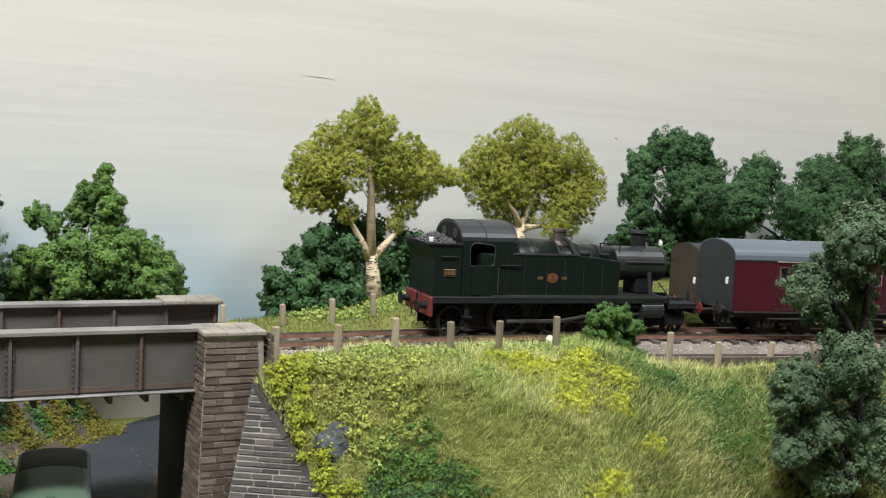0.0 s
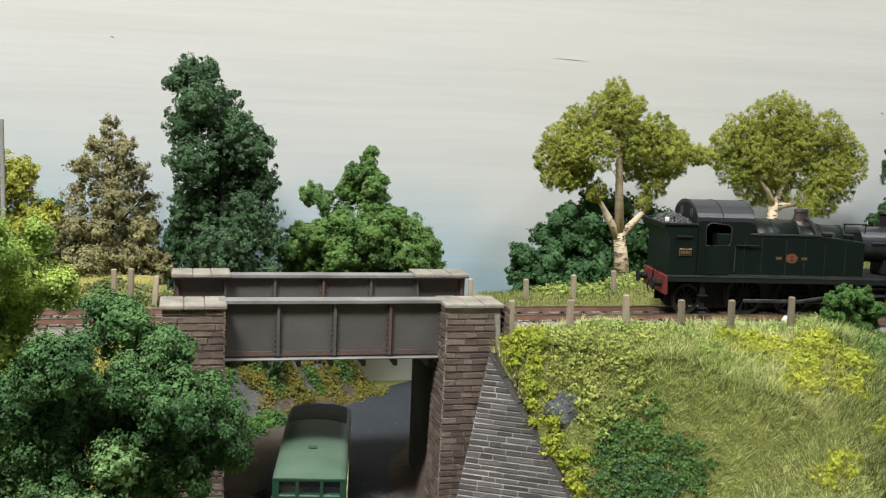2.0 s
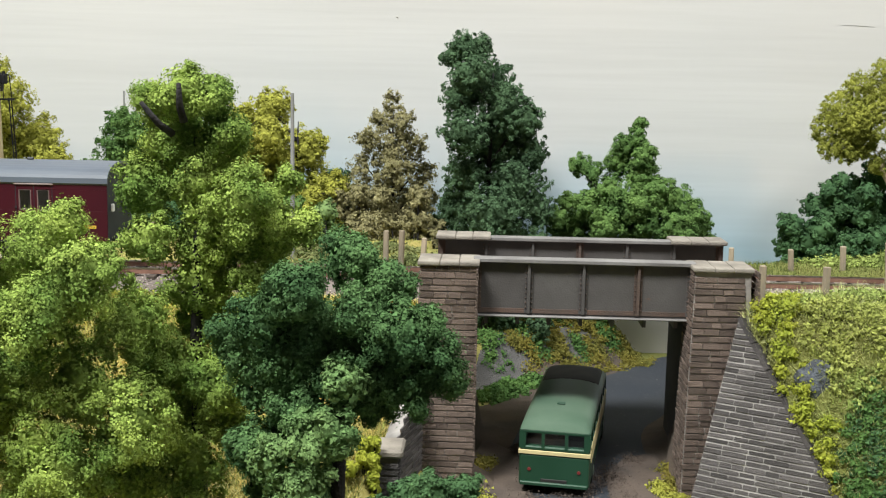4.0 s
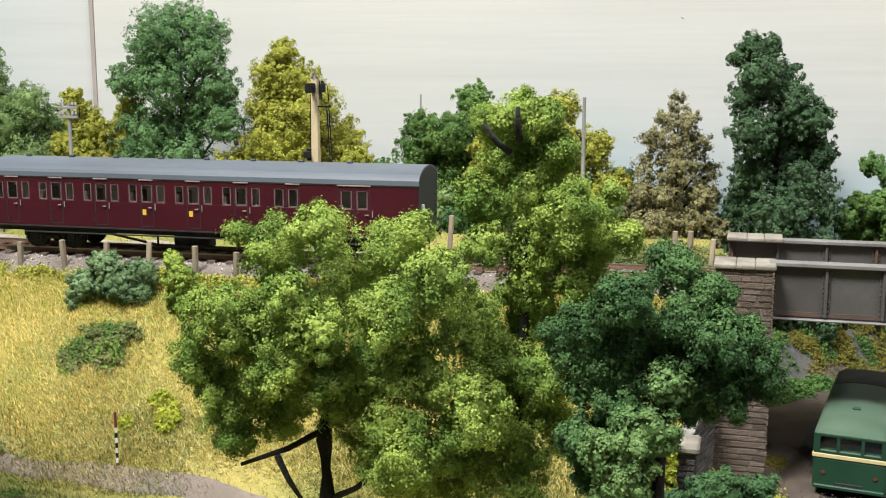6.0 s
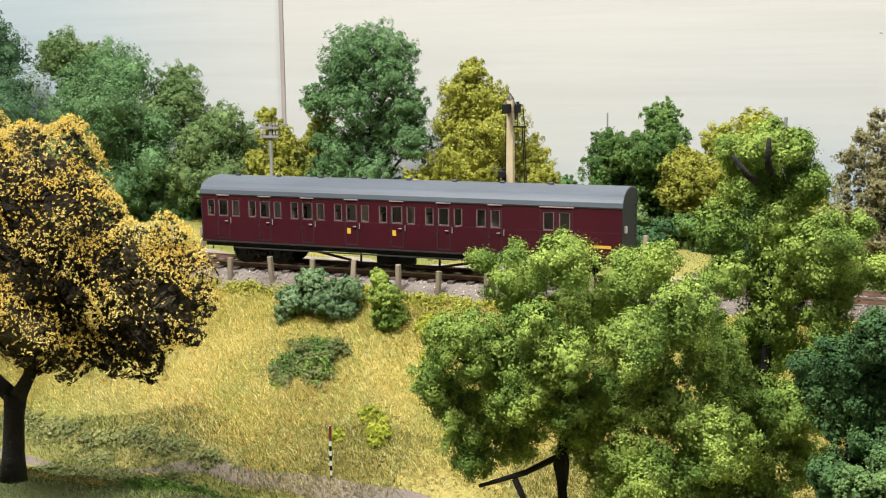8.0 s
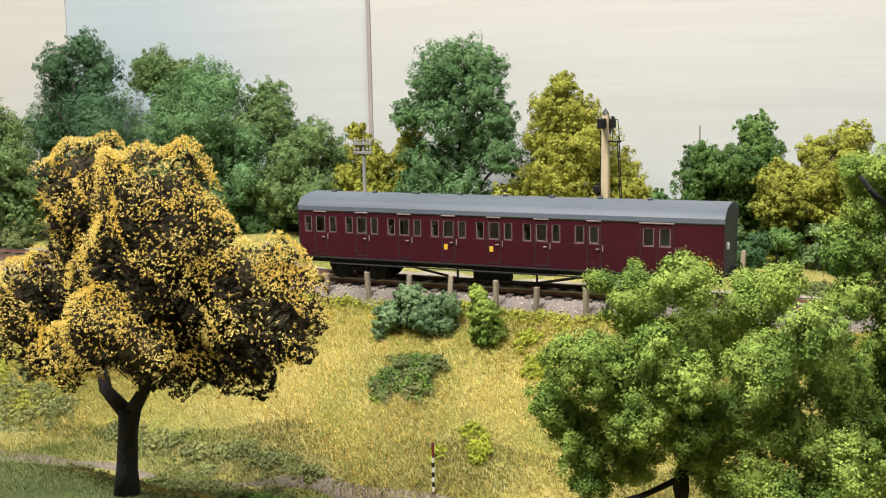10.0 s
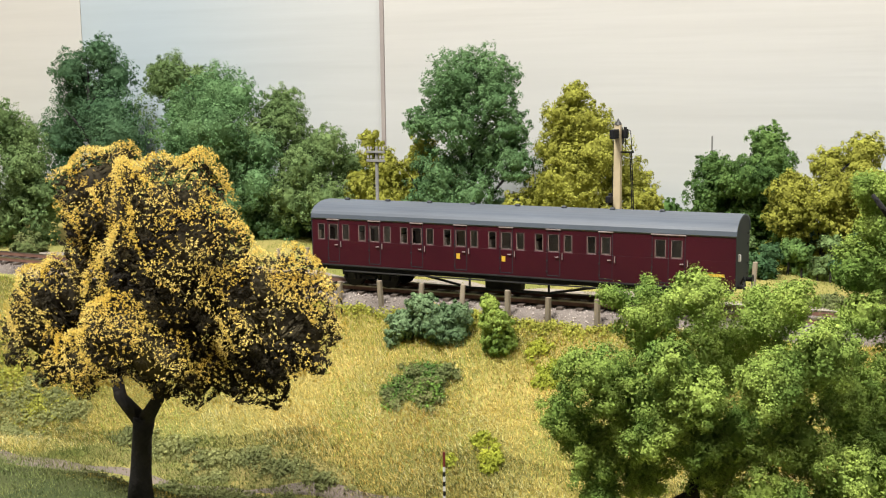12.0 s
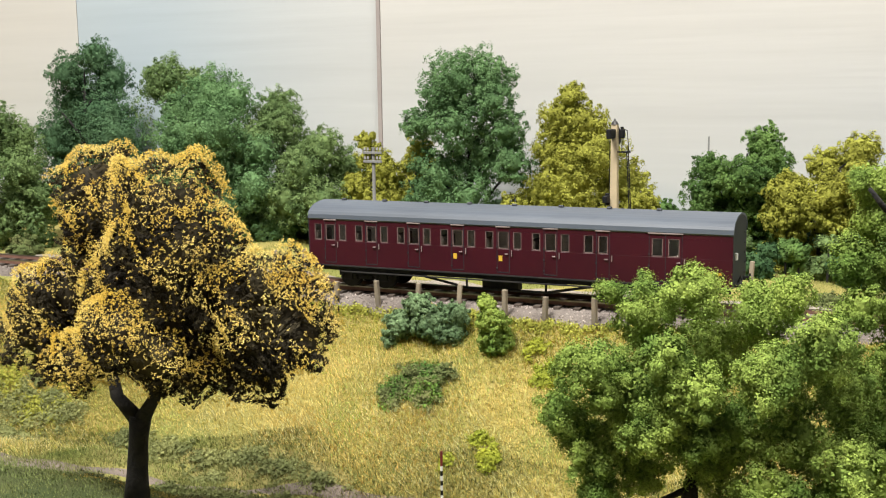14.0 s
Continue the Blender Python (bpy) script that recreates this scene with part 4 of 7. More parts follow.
bush("dark green low bush beneath the birch", [(246, 116, 13), (236, 104, 14), (262, 112, 13), (283, 105, 12), (272, 96, 14), (293, 98, 12), (303, 93, 9), (252, 96, 13), (228, 92, 12)], 588,
     M_LEAF_DARK, 26000, 0.95, 36)
bush("bluish green bush beside the fence", [(267, 97, 4.5), (274, 99, 5.5), (282, 98, 6), (289, 93, 5.5), (271, 90, 5.5), (280, 90, 7), (288, 85, 5.5), (276, 83, 5.5), (284, 79, 5), (293, 80, 4)], 372,
     M_LEAF_MID, 42000, 0.5, 37, wobble=0.55, sigma=1.2, tufts=0.9, ragged=0.3)
bush("bluish green rounded bush below the fence", [(-263, 84, 8), (-272, 74, 10), (-257, 75, 12), (-245, 80, 8), (-276, 67, 7), (-252, 69, 7)], 372,
     leaf("foliage_grey_green", (0.24, 0.345, 0.17), (0.12, 0.2, 0.095)), 62000, 0.55, 42, depth=0.5, sigma=1.3, tufts=0.9)
bush("fresh light green bush below the fence", [(-226, 87, 6), (-222, 80, 9), (-219, 71, 7), (-227, 72, 7)], 370,
     M_LEAF_LIGHT, 38000, 0.55, 43, depth=0.5, sigma=1.2, tufts=0.9)


def uneven(p):
    """Bends round lumps of foliage into uneven ones."""
    x, y, z = p[:, 0], p[:, 1], p[:, 2]
    big = np.stack((np.sin(z * 0.13 + y * 0.10 + 1.0), np.sin(x * 0.14 + z * 0.12), np.sin(x * 0.15 + y * 0.13 + 2.0)), -1)
    small = np.stack((np.sin(z * 0.37 + x * 0.30), np.sin(x * 0.41 + z * 0.33 + 1.0), np.sin(x * 0.35 + y * 0.33 + 2.0)), -1)
    return p + big * 2.0 + small * 1.5


def laburnum():
    y = 225
    lumps = ((-325, 150, 14.5, 0.5), (-327, 139, 15, 0.5), (-325, 126, 14, 0.45), (-336, 132, 9, 0.5),
             (-285, 141, 22.5, -0.1), (-280, 127, 25, -0.25), (-286, 108, 23, -0.2), (-292, 92, 17, -0.25), (-270, 112, 20, -0.05), (-300, 130, 18, 0.2), (-306, 110, 19, 0.1),
             (-245, 116, 16, 0.1), (-238, 106, 17, 0.0), (-250, 100, 18, 0.05), (-230, 99, 11, 0.1), (-253, 88, 13, 0.0), (-262, 98, 16, 0.2),
             (-350, 102, 16, 0.1), (-354, 93, 16, 0.0), (-340, 92, 16, 0.1), (-335, 110, 14, 0.2), (-362, 97, 9, 0.1), (-345, 82, 12, 0.1),
             (-266, 90, 14, 0.1), (-276, 86, 14, 0.0), (-258, 112, 17, 0.0), (-312, 140, 15, 0.35),
             (-291, 101, 14.5, -2.1), (-280, 96, 11.5, -2.5), (-302, 96, 12.5, -2.4), (-330, 84, 12, -0.7))
    blobs, depths = [b[:3] for b in lumps], [b[3] for b in lumps]
    gz = float(ground(-304, 222))
    t = thing("laburnum_tree", (-304, 222, gz - 0.5), "laburnum tree covered in yellow blossom over dark foliage", "tree", "trees on the layout")
    limb(t, M_TRUNK, "trunk", ((-306, 222, gz - 1), (-305, 222, gz + 12), (-303.5, 222, gz + 26), (-302, 222, 66)), (5.2, 4.0, 3.6, 4.2), 12)
    for a, b, c, r in (((-303, 222, 64), (-311, 220, 73), (-320, 222, 108), 3.2), ((-302, 222, 64), (-294, 221, 74), (-288, 226, 118), 3.2),
                       ((-296, 224, 80), (-280, 226, 92), (-255, 226, 104), 1.6), ((-310, 221, 82), (-330, 222, 90), (-350, 224, 98), 1.5)):
        limb(t, M_TRUNK, "branch", (a, b, c), (r, r * 0.75, r * 0.3), 8)
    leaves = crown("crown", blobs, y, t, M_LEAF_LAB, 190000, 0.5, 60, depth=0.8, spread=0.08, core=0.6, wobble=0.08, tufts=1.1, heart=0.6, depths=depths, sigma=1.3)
    co = np.empty(len(leaves.data.vertices) * 3)
    leaves.data.vertices.foreach_get("co", co)
    leaves.data.vertices.foreach_set("co", (uneven(co.reshape(-1, 3) / MM) * MM).ravel())
    # blossom: knots of small petals in patches, thickest on the upper sides, thinning out downwards
    rng = np.random.default_rng(64)
    centres = np.array([(x, y + d * r * 0.8, z) for (x, z, r), d in zip(blobs, depths)])
    radii = np.array([r for _, _, r in blobs], dtype=float)
    spots = []
    for c, r, lobe in zip(centres, radii, depths):
        d = rng.normal(size=(int(r * r * 24), 3))
        d /= np.linalg.norm(d, axis=1)[:, None]
        p = c + d * (r + 1.2) * rng.uniform(0.96, 1.04, size=(len(d), 1))
        near = np.linalg.norm(p[:, None, :] - centres[None], axis=2) / (radii[None] + 1.2)
        patch = np.sin(p[:, 0] * 0.19 + 1.4 * np.sin(p[:, 2] * 0.16)) + np.sin(p[:, 2] * 0.23 + p[:, 1] * 0.17 + 1.2 * np.sin(p[:, 0] * 0.11)) + 0.8 * np.sin(p[:, 0] * 0.52 + p[:, 2] * 0.43)
        # fewer yellow petals below and on back lobes paint in their shade
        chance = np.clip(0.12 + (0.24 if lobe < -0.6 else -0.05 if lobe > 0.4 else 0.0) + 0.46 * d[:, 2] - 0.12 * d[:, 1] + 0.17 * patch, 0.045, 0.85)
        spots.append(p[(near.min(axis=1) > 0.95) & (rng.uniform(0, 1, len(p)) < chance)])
    spots = uneven(np.concatenate(spots) - np.array((-304, 222, gz - 0.5)))
    p = np.repeat(spots, 7, axis=0) + rng.normal(size=(len(spots) * 7, 3)) * 0.25
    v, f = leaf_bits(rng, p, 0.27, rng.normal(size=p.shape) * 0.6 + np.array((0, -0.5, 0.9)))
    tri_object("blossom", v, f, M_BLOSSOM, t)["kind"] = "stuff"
    return t


laburnum()


M_BARK_MARK = material("bark_mark", (0.045, 0.037, 0.03), (0.09, 0.072, 0.055), scale=300, rough=0.9)


def bark_marks(holder, runs, seed):
    """Short dark cracks across pale bark; runs: (low end, high end, low radius, high radius, how many)."""
    rng, bm, o = random.Random(seed), bmesh.new(), holder.matrix_basis.translation / MM
    for a, b, ra, rb, n in runs:
        a, b = Vector(a) - o, Vector(b) - o
        for _ in range(n):
            s, mid = rng.uniform(0.03, 0.97), rng.uniform(-3.4, 0.3)
            c, r = a.lerp(b, s), (ra + (rb - ra) * s) * 1.03 + 0.04
            half, h, tilt = rng.uniform(0.2, 0.75), rng.uniform(0.16, 0.42), rng.uniform(-0.25, 0.25)
            rows = []
            for k in range(5):
                q = -1 + k / 2
                e = h * (1 - q * q * 0.85)
                p = c + Vector((math.cos(mid + half * q) * r, math.sin(mid + half * q) * r, tilt * q * 2))
                rows.append((bm.verts.new(p - Vector((0, 0, e))), bm.verts.new(p + Vector((0, 0, e)))))
            for p, q in zip(rows, rows[1:]):
                bm.faces.new((p[0], q[0], q[1], p[1]))
    part("bark_marks", bm, M_BARK_MARK, holder, "short dark cracks across the bark")


def birch(blobs, y, stem, seed, label):
    """stem: (x, z, r) of the foot, the fork and then one for each limb's end."""
    fx, fz, fr = stem[0]
    gz = float(ground(fx, y))
    t = thing("birch_tree", (fx, y, gz - 0.5), label, "tree", "trees on the layout")
    kx, kz, kr = stem[1]
    limb(t, M_BIRCH, "trunk", ((fx, y, gz - 1), ((fx + kx) / 2 + 0.5, y, (gz + kz) / 2), (kx, y, kz + 2)), (fr * 1.25, fr, kr * 0.8), 10)
    rng = random.Random(seed)
    for x, z, r in stem[2:]:
        m = ((kx + x) / 2 + rng.uniform(-1, 1), y + rng.uniform(-4, 4), (kz + z) / 2)
        limb(t, M_BIRCH, "branch", ((kx, y, kz - 1), m, (x, m[1], z)), (kr * 0.75, kr * 0.5, max(0.6, r * 0.36)), 8)
        limb(t, M_BIRCH, "branch", ((x, m[1], z), (x + rng.uniform(-5, 5), m[1] + 4, z + 6), (x + rng.uniform(-8, 8), m[1] + 8, z + 11)), (max(0.7, r * 0.5), 0.5, 0.25), 6)
    runs = [((fx, y, gz), (kx, y, kz), fr * 1.22, kr * 0.95, 46)]
    runs += [((kx, y, kz), ((kx + x) / 2, y, (kz + z) / 2), kr * 0.75, kr * 0.5, 12) for x, z, r in stem[2:]]
    bark_marks(t, runs, seed + 3)
    rng = np.random.default_rng(seed + 7)
    open_front = [0.7 if abs(bx - kx) < 15 and bz < 138 else float(rng.uniform(-0.8, 0.5)) for bx, bz, br in blobs]
    crown("crown", blobs, y + 3, t, M_LEAF_BIRCH, 160000, 0.47, seed, core=0.3, heart=0.2, spread=0.3, depth=0.8, tufts=1.1, wobble=0.2, depths=open_front, ragged=0.35, sigma=1.4)
    return t


birch([(251, 180, 9), (241, 172, 9), (262, 172, 9), (228, 163, 10), (246, 165, 9), (256, 163, 10), (274, 161, 10), (217, 153, 11), (213, 141, 11), (213, 131, 8), (223, 131, 10), (233, 150, 10), (232, 134, 10), (287, 153, 11),
       (298, 146, 9), (306, 146, 7), (287, 139, 10), (276, 128, 10), (271, 117, 7), (265, 148, 11), (250, 150, 9), (240, 124, 8), (236, 160, 9), (262, 136, 9), (226, 143, 9), (268, 155, 9), (236, 147, 15), (264, 152, 15), (281, 147, 14), (251, 167, 13), (223, 146, 14), (274, 138, 12), (228, 134, 12)], 570,
      [(259, 74, 4), (256, 98, 4), (242, 120, 3), (256, 124, 3), (251, 176, 2), (274, 116, 2.6)], 61, "white-barked birch with yellow-green drooping foliage")
birch([(356, 176, 10), (344, 169, 12), (369, 170, 12), (332, 160, 13), (322, 153, 11), (321, 143, 9), (328, 136, 11), (336, 128, 9), (384, 164, 12), (397, 156, 12), (408, 148, 10), (409, 138, 10), (402, 127, 11), (390, 118, 10),
       (376, 119, 11), (362, 122, 11), (348, 122, 9), (350, 155, 15), (372, 152, 16), (352, 139, 15), (378, 138, 16), (392, 140, 13), (338, 147, 12), (362, 165, 12), (342, 152, 19), (367, 157, 19), (390, 146, 18), (360, 136, 17), (335, 142, 15), (386, 130, 15)], 575,
      [(352, 84, 4), (355, 117, 3), (341, 134, 2), (368, 139, 2), (386, 118, 2)], 62, "pale-barked birch with rounded yellow-green crown")

bush("dark green low shrub at the roadside", [(6, 24, 9), (14, 26, 9), (24, 23, 9), (32, 18, 7), (-4, 19, 8), (4, 14, 9), (-8, 12, 8), (18, 12, 9)], 318, M_LEAF_DARK, 52000, 0.6, 50, depth=0.8)
bush("bright yellow-green plant beside the capped pillar", [(-14, 33, 4), (-15, 26, 5), (-12, 20, 5), (-10, 40, 3), (-6, 42, 2.5)], 321, M_LEAF_YELLOW, 9000, 0.6, 54)
bush("ochre weeds beside the abutment", [(98, 3, 5), (103, 5, 5), (100, 4, 5), (104, 2, 4)], 372, M_LEAF_OLIVE, 7600, 0.75, 51, depth=2.2)
bush("ochre weeds at the foot of the wing wall", [(118, 2, 4), (126, 2, 4), (134, 2, 4), (143, 1, 4)], 362, M_LEAF_YELLOW, 6840, 0.75, 52, depth=1.6)
bush("ochre weeds beside the far abutment", [(26, 3, 5), (30, 3, 4), (22, 4, 5)], 366, M_LEAF_OLIVE, 5700, 0.75, 53, depth=1.5)
for k in range(33):
    x = -770 + k * 22
    bush("dark green undergrowth closing the tree belt", [(x + random.uniform(-6, 6), 88 + random.uniform(-4, 6), 13), (x + 9, 104 + random.uniform(-8, 8), 12), (x + 4, 96, 13)], 596 + random.uniform(-10, 10),
         (M_LEAF_DARK, M_LEAF_MID, M_LEAF_BLUE)[k % 3], 3200, 1.4, 200 + k)


def cover(label, spots, mat, n, size, height, seed):
    """Low leafy growth over elliptic spots (x, y, rx, ry) of the ground."""
    rng = np.random.default_rng(seed)
    area = sum(rx * ry for _, _, rx, ry in spots)
    vs, fs, base = [], [], 0
    for cx, cy, rx, ry in spots:
        k = int(n * rx * ry / area)
        nt = max(16, int(rx * ry * 0.7))
        a, q = rng.uniform(0, 2 * np.pi, nt), rng.uniform(0, 1, nt) ** 0.7 * rng.uniform(0.55, 1.35, nt)
        tx, ty = cx + np.cos(a) * q * rx, cy + np.sin(a) * q * ry
        th = height * (0.2 + 0.8 * rng.uniform(0, 1, nt)) * np.maximum(0.25, 1.2 - q)
        tc = np.stack((tx, ty, ground(tx, ty) + th * 0.6), -1)
        pick = rng.integers(0, nt, k)
        off = rng.normal(size=(k, 3)) * (1.2, 1.2, 0.9)
        v, f = leaf_bits(rng, tc[pick] + off, size, off + np.array((0, -0.5, 0.9)))
        vs.append(v), fs.append(f + base)
        base += len(v)
    return tagged(tri_object("ground_cover", np.concatenate(vs), np.concatenate(fs), mat), label, "plants", kind="stuff")


cover("yellow-green leafy growth along the wing wall", [(134, 366, 4, 5), (139, 358, 4, 6), (145, 349, 3.5, 6), (151, 340, 3.5, 6), (142, 367, 7, 5)], M_LEAF_YELLOW, 13000, 0.7, 5, 301)
cover("olive leafy growth below the fence", [(158, 361, 12, 6), (168, 355, 14, 7), (150, 362, 8, 5), (157, 351, 8, 6), (182, 360, 14, 6), (174, 347, 10, 5)], M_LEAF_RUSSET, 13000, 0.7, 5, 302)
cover("mid green leafy growth on the bank", [(162, 345, 7, 4), (196, 362, 12, 5), (208, 350, 9, 5), (150, 366, 12, 4), (180, 367, 14, 3)], M_TURF, 6500, 0.75, 4, 319)
cover("dark green leafy growth low on the bank", [(165, 339, 8, 6), (177, 337, 10, 6), (160, 331, 6, 6), (175, 329, 11, 7), (188, 328, 8, 7)], M_LEAF_MID, 15000, 0.7, 7, 303)
cover("deep green leafy growth low on the bank", [(166, 336, 8, 6), (180, 330, 10, 7), (168, 324, 9, 6)], M_LEAF_DARK, 9000, 0.7, 6, 320)
cover("bright yellow-green growth on the bank", [(217, 360, 8, 4), (228, 360, 10, 5), (231, 354, 14, 7), (248, 352, 13, 8), (243, 343, 11, 6), (255, 358, 8, 5), (262, 346, 9, 7), (236, 336, 9, 6), (256, 334, 8, 5)], M_LEAF_YELLOW, 30000, 0.75, 6, 304)
cover("green trailing growth on the bank", [(281, 358, 10, 8), (292, 348, 16, 11), (308, 338, 22, 14), (330, 326, 24, 16), (300, 322, 18, 10), (322, 345, 18, 10), (345, 336, 16, 12)], M_LEAF_MID, 23000, 0.72, 5, 305)
cover("mossy green growth below the birch", [(205, 470, 26, 9), (240, 482, 26, 11), (275, 500, 26, 11), (222, 505, 30, 13), (190, 490, 16, 10)], M_TURF, 12000, 0.85, 3.5, 336)
cover("fresh green turf along the fence", [(165, 368, 24, 4), (205, 371, 30, 4), (245, 372, 30, 4)], M_TURF, 9000, 0.7, 2.5, 306)
cover("small yellow plants on the bank", [(235, 308, 9, 5), (262, 318, 7, 4)], M_LEAF_YELLOW, 3000, 0.75, 4, 307)
cover("small yellow-green plants on the bank", [(-205, 321, 7, 4), (-212, 328, 4, 3), (-224, 319, 2.5, 2.5)], M_LEAF_YELLOW, 3600, 0.75, 7, 308)
cover("yellow-green growth beside the trees", [(-194, 362, 8, 8), (-205, 372, 6, 5)], M_LEAF_YELLOW, 4600, 0.75, 5, 309)
cover("mossy turf creeping up to the ballast", [(x, 383.5 + 1.2 * math.sin(x * 0.21), 15, 3.6) for x in range(-460, -90, 22)], M_LEAF_OLIVE, 15000, 0.7, 4, 335)
cover("olive green weeds on the steep bank", [(-470, 332, 26, 9), (-505, 340, 26, 12), (-545, 352, 30, 14), (-455, 340, 14, 8)], M_LEAF_OLIVE, 15000, 0.8, 5, 311)
cover("dark green weeds on the steep bank", [(-490, 330, 18, 7), (-520, 338, 18, 9), (-462, 326, 16, 6), (-480, 318, 22, 6), (-500, 322, 18, 7)], M_WEED, 13000, 0.8, 5, 315)
cover("dull green leafy growth in the dry grass", [(-255, 351, 12, 8), (-246, 346, 9, 7), (-262, 345, 8, 6), (-240, 353, 6, 4)], M_WEED_MIX, 12000, 0.7, 12, 316)
cover("paler leaves among the dull growth", [(-254, 352, 12, 9), (-246, 346, 10, 7), (-262, 346, 8, 7)], M_LEAF_FRESH, 4000, 0.7, 12, 321)
cover("brown grit scattered from the road's dirty edges", [(82, 385, 9, 22), (86, 350, 9, 22), (88, 318, 9, 18), (92, 405, 8, 10), (50, 385, 7, 22), (48, 350, 8, 24), (46, 412, 8, 10), (66, 372, 12, 26)], M_GRIT, 26000, 0.42, 3.6, 337)
cover("ochre weeds at the foot of the abutments", [(105, 392, 4, 8), (104, 376, 5, 8), (33, 396, 6, 6), (29, 386, 4, 6)], M_LEAF_OCHRE_SHADED, 5200, 0.62, 6, 338)
cover("ochre scrub on the bank beyond the bridge", [(52, 556, 14, 9), (72, 566, 16, 10), (94, 580, 16, 10), (116, 594, 14, 9), (60, 580, 16, 12), (112, 606, 18, 8), (88, 592, 16, 8)], M_LEAF_OCHRE_SHADED, 26000, 0.72, 7, 317)
cover("mixed green scrub on the bank beyond the bridge", [(44, 570, 14, 12), (64, 596, 18, 12), (92, 604, 18, 10), (34, 545, 10, 12), (60, 560, 8, 8), (84, 578, 8, 7), (104, 598, 8, 6)], M_LEAF_MID, 15000, 0.75, 9, 322)
cover("dark green scrub under the bridge", [(44, 515, 10, 12), (56, 532, 10, 9), (36, 500, 8, 12)], M_LEAF_MID, 8000, 0.95, 12, 318)
cover("dull weeds at the foot of the bank", [(-374, 320, 15, 6), (-345, 315, 17, 5), (-321, 314, 12, 5), (-300, 308, 15, 5), (-277, 303, 11, 4), (-399, 323, 16, 6), (-338, 306, 12, 4)], M_WEED, 14000, 0.72, 4.5, 310)
cover("leafy green growth on the turf mound", [(-270, 264, 13, 9), (-252, 262, 12, 8), (-288, 268, 10, 6), (-240, 268, 9, 5), (-262, 248, 14, 10)], M_LEAF_FRESH, 15000, 0.75, 8, 331)
cover("weeds grown over the lane", [(-300, 286, 16, 6), (-322, 287, 13, 6), (-276, 283, 14, 6), (-345, 288, 10, 4), (-318, 292, 11, 4), (-290, 292, 11, 4)], M_WEED_MIX, 13000, 0.75, 5, 334)
cover("dull weeds on the turf mound", [(-312, 268, 16, 7), (-335, 262, 16, 8), (-300, 252, 14, 9), (-368, 262, 18, 9), (-230, 262, 9, 6)], M_WEED_DEEP, 13000, 0.7, 5, 332)
cover("fallen yellow petals below the laburnum", [(-302, 240, 18, 12), (-325, 244, 16, 12), (-282, 238, 12, 10), (-345, 240, 14, 10)], M_BLOSSOM, 9000, 0.3, 1.5, 333)
cover("grey-green leafy growth above the lane", [(-463, 335, 14, 6), (-447, 330, 12, 5), (-480, 338, 10, 5)], M_WEED, 9000, 0.72, 7, 323)
cover("olive scrub beside the line near the bridge", [(-66, 462, 10, 12), (-48, 470, 12, 14), (-28, 472, 12, 14), (-8, 474, 10, 12), (8, 470, 8, 12), (-90, 468, 14, 12), (-56, 500, 16, 14), (-20, 505, 16, 14)], M_WEED_MIX, 22000, 0.8, 8, 336)
cover("ochre weeds beside the road", [(28, 360, 8, 10), (20, 345, 7, 12), (14, 325, 8, 14)], M_LEAF_OLIVE, 7000, 0.75, 5, 313)
cover("ochre weeds at the foot of the abutment", [(100, 372, 6, 10), (104, 360, 7, 6), (118, 346, 12, 5), (138, 334, 14, 6)], M_LEAF_OLIVE, 9000, 0.75, 5, 314)
rock = bmesh.new()
bmesh.ops.create_icosphere(rock, subdivisions=3, radius=1.0)
for v in rock.verts:
    v.co *= 1 + 0.35 * noise.noise(v.co * 1.7) + 0.14 * noise.noise(v.co * 5.0)
    v.co = Vector((v.co.x * 7.5, v.co.y * 4.5, v.co.z * 10))
tagged(part("rock", rock, material("slate_rock", (0.125, 0.14, 0.165), (0.06, 0.066, 0.08), scale=220, fine=900, rough=0.8, bump=0.8), None), "blue-grey rock face in the bank", "rock").location = (0.1500, 0.3525, 0.057)


# ---- rolling stock ----
M_BLACK = material("weathered_black", (0.010, 0.011, 0.013), (0.014, 0.014, 0.015), scale=120, fine=700, rough=0.6, bump=0.1, bump_scale=900, spec=0.2)
M_SMOKEBOX = material("smokebox_black", (0.048, 0.051, 0.055), (0.03, 0.032, 0.035), scale=80, fine=600, rough=0.38, metal=0.5)
M_GREEN = material("engine_green", (0.0065, 0.0125, 0.010), (0.008, 0.0115, 0.010), scale=70, fine=500, rough=0.36, bump=0.12, bump_scale=500, spec=0.16)
M_ROOF_BLACK = material("cab_roof", (0.012, 0.014, 0.018), (0.02, 0.022, 0.027), scale=60, fine=500, rough=0.42)
M_RIVET = material("worn_rivets_and_highlight", (0.045, 0.05, 0.045), (0.03, 0.034, 0.03), scale=300, rough=0.4)
M_RED = material("buffer_beam_red", (0.20, 0.026, 0.024), (0.12, 0.02, 0.02), scale=150, rough=0.6)
M_COAL = material("coal", (0.02, 0.02, 0.022), (0.085, 0.085, 0.09), scale=700, fine=2200, rough=0.35, island=0.5)
M_BRASS = material("brass", (0.36, 0.23, 0.10), (0.24, 0.155, 0.075), rough=0.45, metal=0.8)
M_COPPER = material("copper_cap", (0.10, 0.075, 0.06), (0.06, 0.05, 0.045), rough=0.45, metal=0.6)
M_STEEL = material("dull_steel", (0.13, 0.13, 0.13), (0.08, 0.078, 0.076), rough=0.38, metal=0.7)
M_WHEEL = material("wheel_steel", (0.022, 0.022, 0.023), (0.04, 0.037, 0.035), scale=200, rough=0.5, metal=0.5)
M_MAROON = material("coach_maroon", (0.055, 0.006, 0.013), (0.041, 0.005, 0.011), scale=40, fine=400, rough=0.38, bump=0.04)
